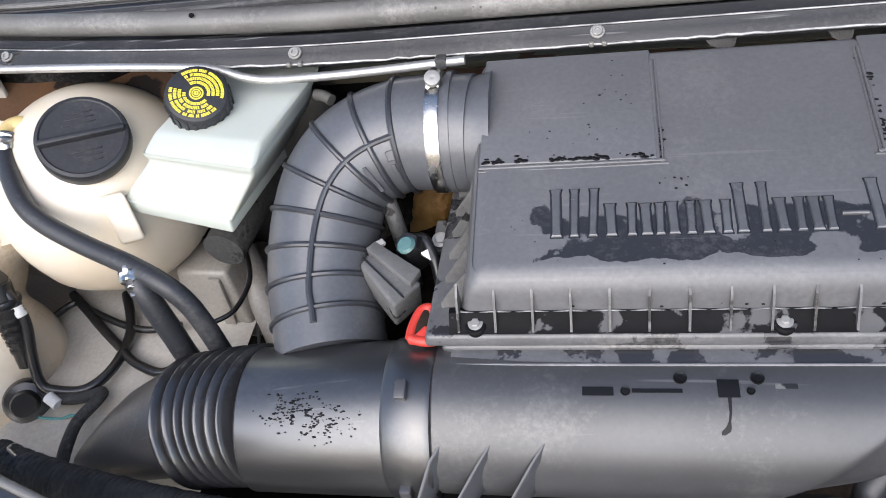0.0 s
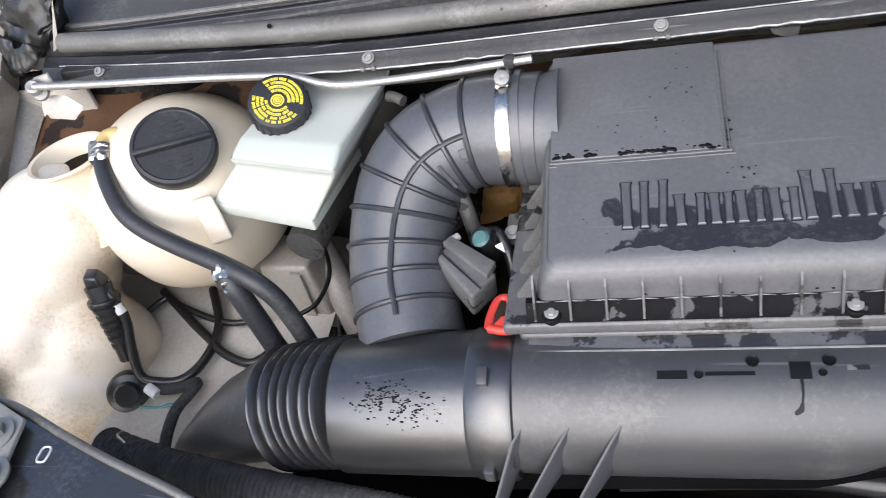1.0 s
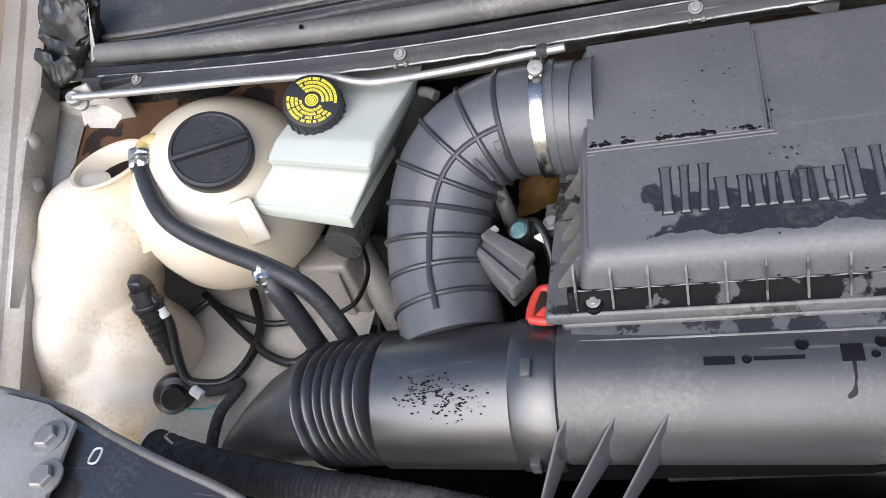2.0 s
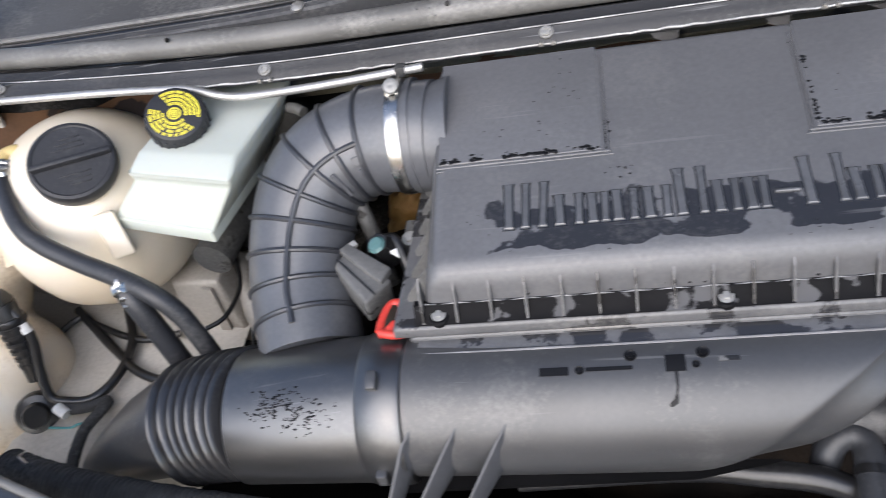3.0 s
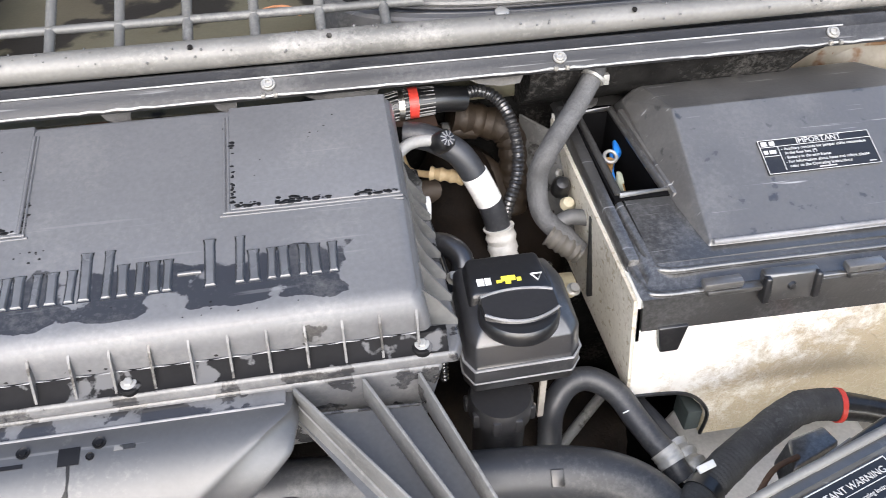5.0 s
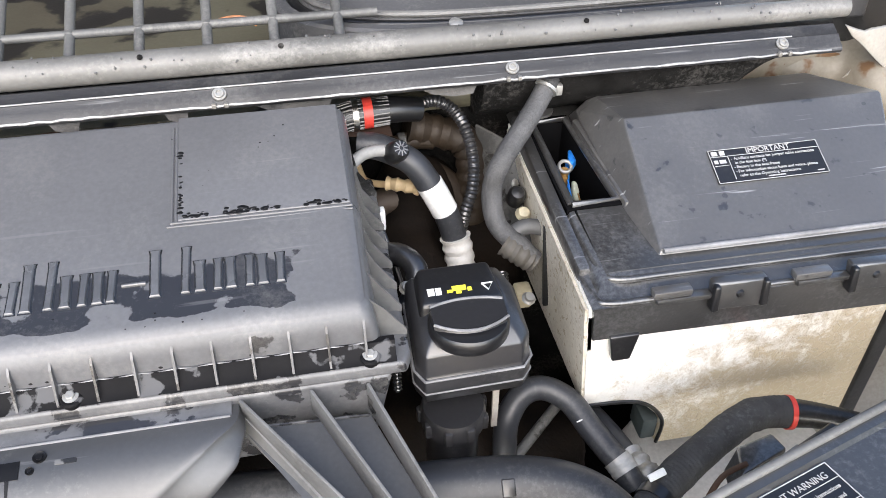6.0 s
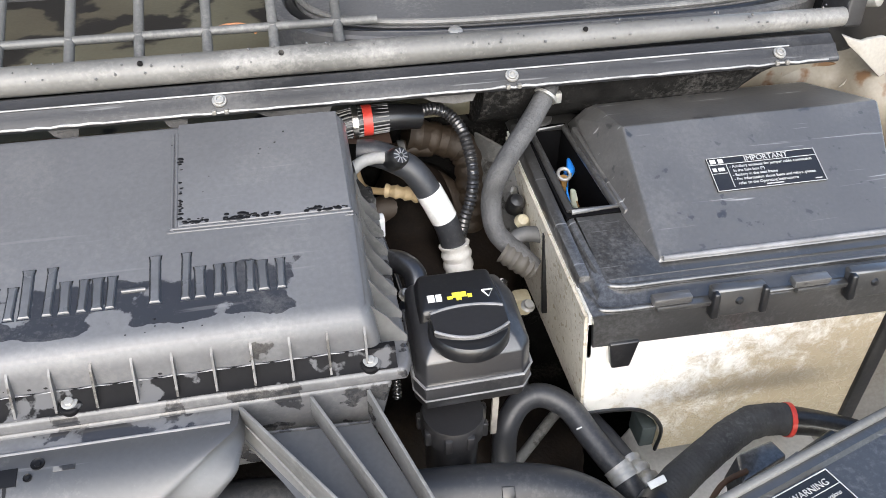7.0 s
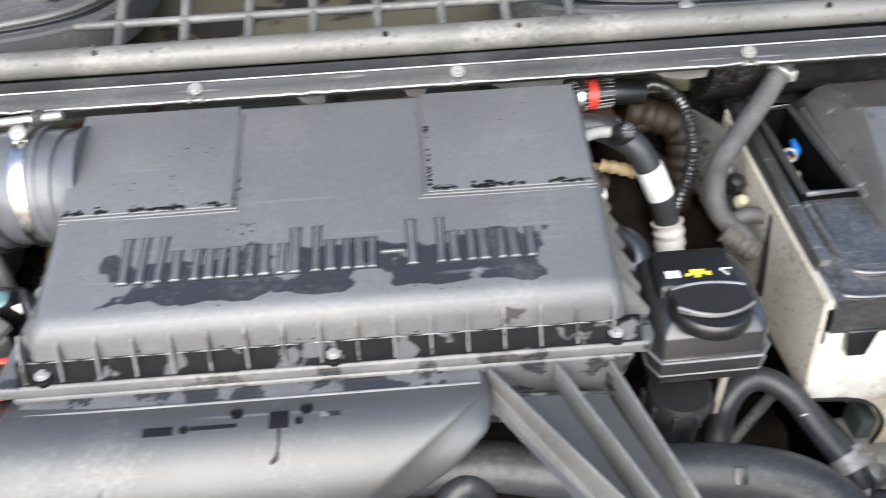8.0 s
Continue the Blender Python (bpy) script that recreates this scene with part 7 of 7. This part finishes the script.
part("white_tag", obox((0.486, -0.076, 0.8715), (1, 0.25, 0.1), (-0.25, 0.9, 0.4), (0, -0.4, 0.9), (0.018, 0.007, 0.003), 0.001), INK, sh2)
tagged(part("lower_beam", hull([V(p) for p in ((0.555, -0.03, 0.64), (0.80, -0.03, 0.64), (0.80, 0.14, 0.64), (0.56, 0.14, 0.64))], [V(p) for p in ((0.565, -0.02, 0.685), (0.79, -0.02, 0.685), (0.79, 0.13, 0.685), (0.57, 0.13, 0.685))], 0.008), material("white_paint", (0.6, 0.58, 0.54), 0.45, var=0.3, scale=12)), "white painted chassis beam below the battery box", "chassis beam")

# ---- front panel on the right ----
fp = thing("front_panel_right", (0.6, -0.2, 0.9), "black lock panel with a ribbed rubber edge and notice", "front panel", kind="structure")
RE = curve_points([(0.36, -0.204, 0.975), (0.4766, -0.168, 0.981), (0.52, -0.155, 0.982), (0.5634, -0.1417, 0.982), (0.6537, -0.1143, 0.982), (0.80, -0.070, 0.982)], 5)
part("panel", loft([[p + V((0, 0.004, -0.045)), p + V((0, 0.003, 0.0)), p + V((0.003, -0.012, 0.001)), p + V((0.004, -0.014, -0.004)), p + V((0.06, -0.30, -0.010)), p + V((0.06, -0.30, -0.05))] for p in RE]), LIDSIDE, fp)
part("edge", tube([p + V((0, -0.002, 0.002)) for p in RE], 0.0038, 1, 10), SEAL, fp)
FX = V((0.957, 0.290, 0)).normalized()
FZ = V((0, 0.03, 1)).normalized()
FY = FZ.cross(FX).normalized()
FZ = FX.cross(FY)
notice = thing("lock_panel_notice", (0.53, -0.2, 0.97), "black printed notice headed important warning", "label")
def fpt(u, v, h=0.0):
    return V((0.5691, -0.1566, 0.9771)) + FX * u + FY * v + FZ * h
def fq(u0, u1, v0, v1, h0, h1, mat, name):
    q = [fpt(u, v, h0) for u, v in ((u0, v0), (u1, v0), (u1, v1), (u0, v1))]
    part(name, hull(q, [p + FZ * (h1 - h0) for p in q], 0.0), mat, notice, smooth=False)
fq(-0.125, 0.0, -0.09, 0.0, -0.004, 0.0012, BLACK, "film")
for q in ((-0.125, 0.0, -0.0007, 0.0), (-0.0007, 0.0, -0.09, 0.0), (-0.125, -0.0, -0.0142, -0.0137), (-0.125, 0, -0.034, -0.0335)):
    fq(*q, 0.0010, 0.0018, LABINK, "printed_line")
m3 = Matrix((FX, FY, FZ)).transposed().to_4x4()
lettering("IMPORTANT WARNING", 0.0078, Matrix.Translation((fpt(-0.0915, -0.0112, 0.0015) - ORIGIN[notice]) * UNIT) @ m3, LABINK, notice)
for i, (txt, u) in enumerate((("Operating Instructions", -0.052), ("Danger of engine and", -0.052))):
    lettering(txt, 0.0050, Matrix.Translation((fpt(u, -0.0215 - 0.0075 * i, 0.0015) - ORIGIN[notice]) * UNIT) @ m3, LABINK, notice)
for i in range(3):
    fq(-0.118, -0.012 - 0.01 * (i % 2), -0.052 - 0.011 * i, -0.048 - 0.011 * i, 0.0010, 0.0018, LABINK, "print_bar")
lk = thing("lock_bracket", (0.60, -0.07, 0.93), "black bracket and cable strip behind the lock panel", "bracket")
part("block", hull([V((0.573 + x, -0.088 + y, 0.86)) for x, y in ((-0.028, -0.022), (0.026, -0.006), (0.024, 0.020), (-0.020, 0.012))], [V((0.573 + x, -0.088 + y, 0.898 + z)) for x, y, z in ((-0.026, -0.020, 0.0), (0.024, -0.004, 0.006), (0.020, 0.016, 0.004), (-0.016, 0.010, 0.0))], 0.003), LIDSIDE, lk)
part("rib", tube([(0.513, -0.140, 0.912), (0.573, -0.114, 0.914), (0.643, -0.084, 0.912)], 0.0045, 6, 10), BLACK, lk)
part("strip", plate([(0.503, -0.134, 0.905), (0.603, -0.094, 0.912), (0.603, -0.099, 0.912), (0.503, -0.140, 0.905)], (0, 0, -0.006), 0.001), PALEEDGE, lk)
part("red_cable", tube([(0.50, -0.13, 0.90), (0.525, -0.11, 0.905), (0.555, -0.098, 0.90)], 0.0025, 5, 10), RUST, lk)

# ---- right wing corner ----
tagged(part("wing_corner", merge_blobs([((0.90, 0.33, 1.02), (0.05, 0.07, 0.06)), ((0.93, 0.28, 0.96), (0.04, 0.08, 0.08)), ((0.83, 0.36, 1.03), (0.08, 0.04, 0.05))], 0.009, 8), SHADESTAIN), "silver-beige moulded wing corner with brown stain", "wing corner", kind="structure")
cnr = thing("cowl_end_panel", (0.80, 0.335, 0.97), "silver-beige cowl end panel with brown rust stains", "end panel", kind="structure")
part("panel", plate([(0.69, 0.335, 1.01), (0.745, 0.332, 1.062), (0.80, 0.330, 1.075), (0.862, 0.328, 1.060), (0.90, 0.325, 1.02), (0.915, 0.325, 0.95), (0.80, 0.335, 0.94)], (0, 0.006, 0), 0.001), SHADESTAIN, cnr)
for cx, cz, rx, rz, seed in ((0.8160, 1.0491, 0.026, 0.016, 1.0), (0.8460, 1.0371, 0.012, 0.020, 5.0)):
    edge = [(1 + 0.45 * noise.noise((math.cos(a) * 2, math.sin(a) * 2, seed)), a) for a in (2 * math.pi * j / 40 for j in range(40))]
    part("rust", plate([(cx + rx * k * math.cos(a), 0.3305, cz + rz * k * math.sin(a)) for k, a in edge], (0, 0.003, 0)), RUST, cnr, "brown rust stain")
part("moulding", tube([(0.86, 0.318, 1.045), (0.895, 0.31, 1.02), (0.915, 0.30, 0.97), (0.92, 0.295, 0.92)], 0.012, 6, 12), PAINT, cnr)
wf = thing("wing_flange", (0.87, 0.27, 0.95), "pale silver wing flange at the cowl end", "wing flange", kind="structure")
part("flange", plate([(0.8057, 0.2720, 1.1257), (0.8183, 0.2720, 1.1120), (0.8343, 0.2731, 1.1006), (0.8491, 0.2768, 1.0891), (0.8651, 0.2808, 1.0766), (0.8926, 0.2877, 1.0560), (0.9177, 0.2939, 1.0514), (0.8960, 0.2885, 1.1040), (0.8663, 0.2811, 1.1154), (0.8434, 0.2754, 1.1166), (0.8343, 0.2731, 1.1154), (0.8229, 0.2720, 1.1189)], (0.002, 0.006, 0.0), 0.0015), PAINT, wf)
he = thing("hinge_assembly", (0.845, 0.33, 1.1), "dark grey bonnet hinge arm at the cowl end", "hinge")
part("arm", hull([V(p) for p in ((0.825, 0.30, 1.12), (0.85, 0.30, 1.12), (0.85, 0.35, 1.12), (0.825, 0.35, 1.12))], [V(p) for p in ((0.84, 0.32, 1.22), (0.86, 0.32, 1.22), (0.86, 0.36, 1.22), (0.84, 0.36, 1.22))], 0.004), COWL, he)
part("pivot", revolve([(0.0003, -0.008), (0.010, -0.008), (0.010, 0.006), (0.005, 0.009), (0.0003, 0.009)], (0.862, 0.31, 1.15), (0.4, -0.8, 0.3), 18), ZINC, he)
part("end_block", hull([V(p) for p in ((0.835, 0.345, 1.05), (0.93, 0.335, 1.05), (0.93, 0.42, 1.05), (0.835, 0.42, 1.05))], [V(p) for p in ((0.845, 0.36, 1.26), (0.95, 0.35, 1.26), (0.95, 0.43, 1.26), (0.845, 0.43, 1.26))], 0.006), BOOT, he)
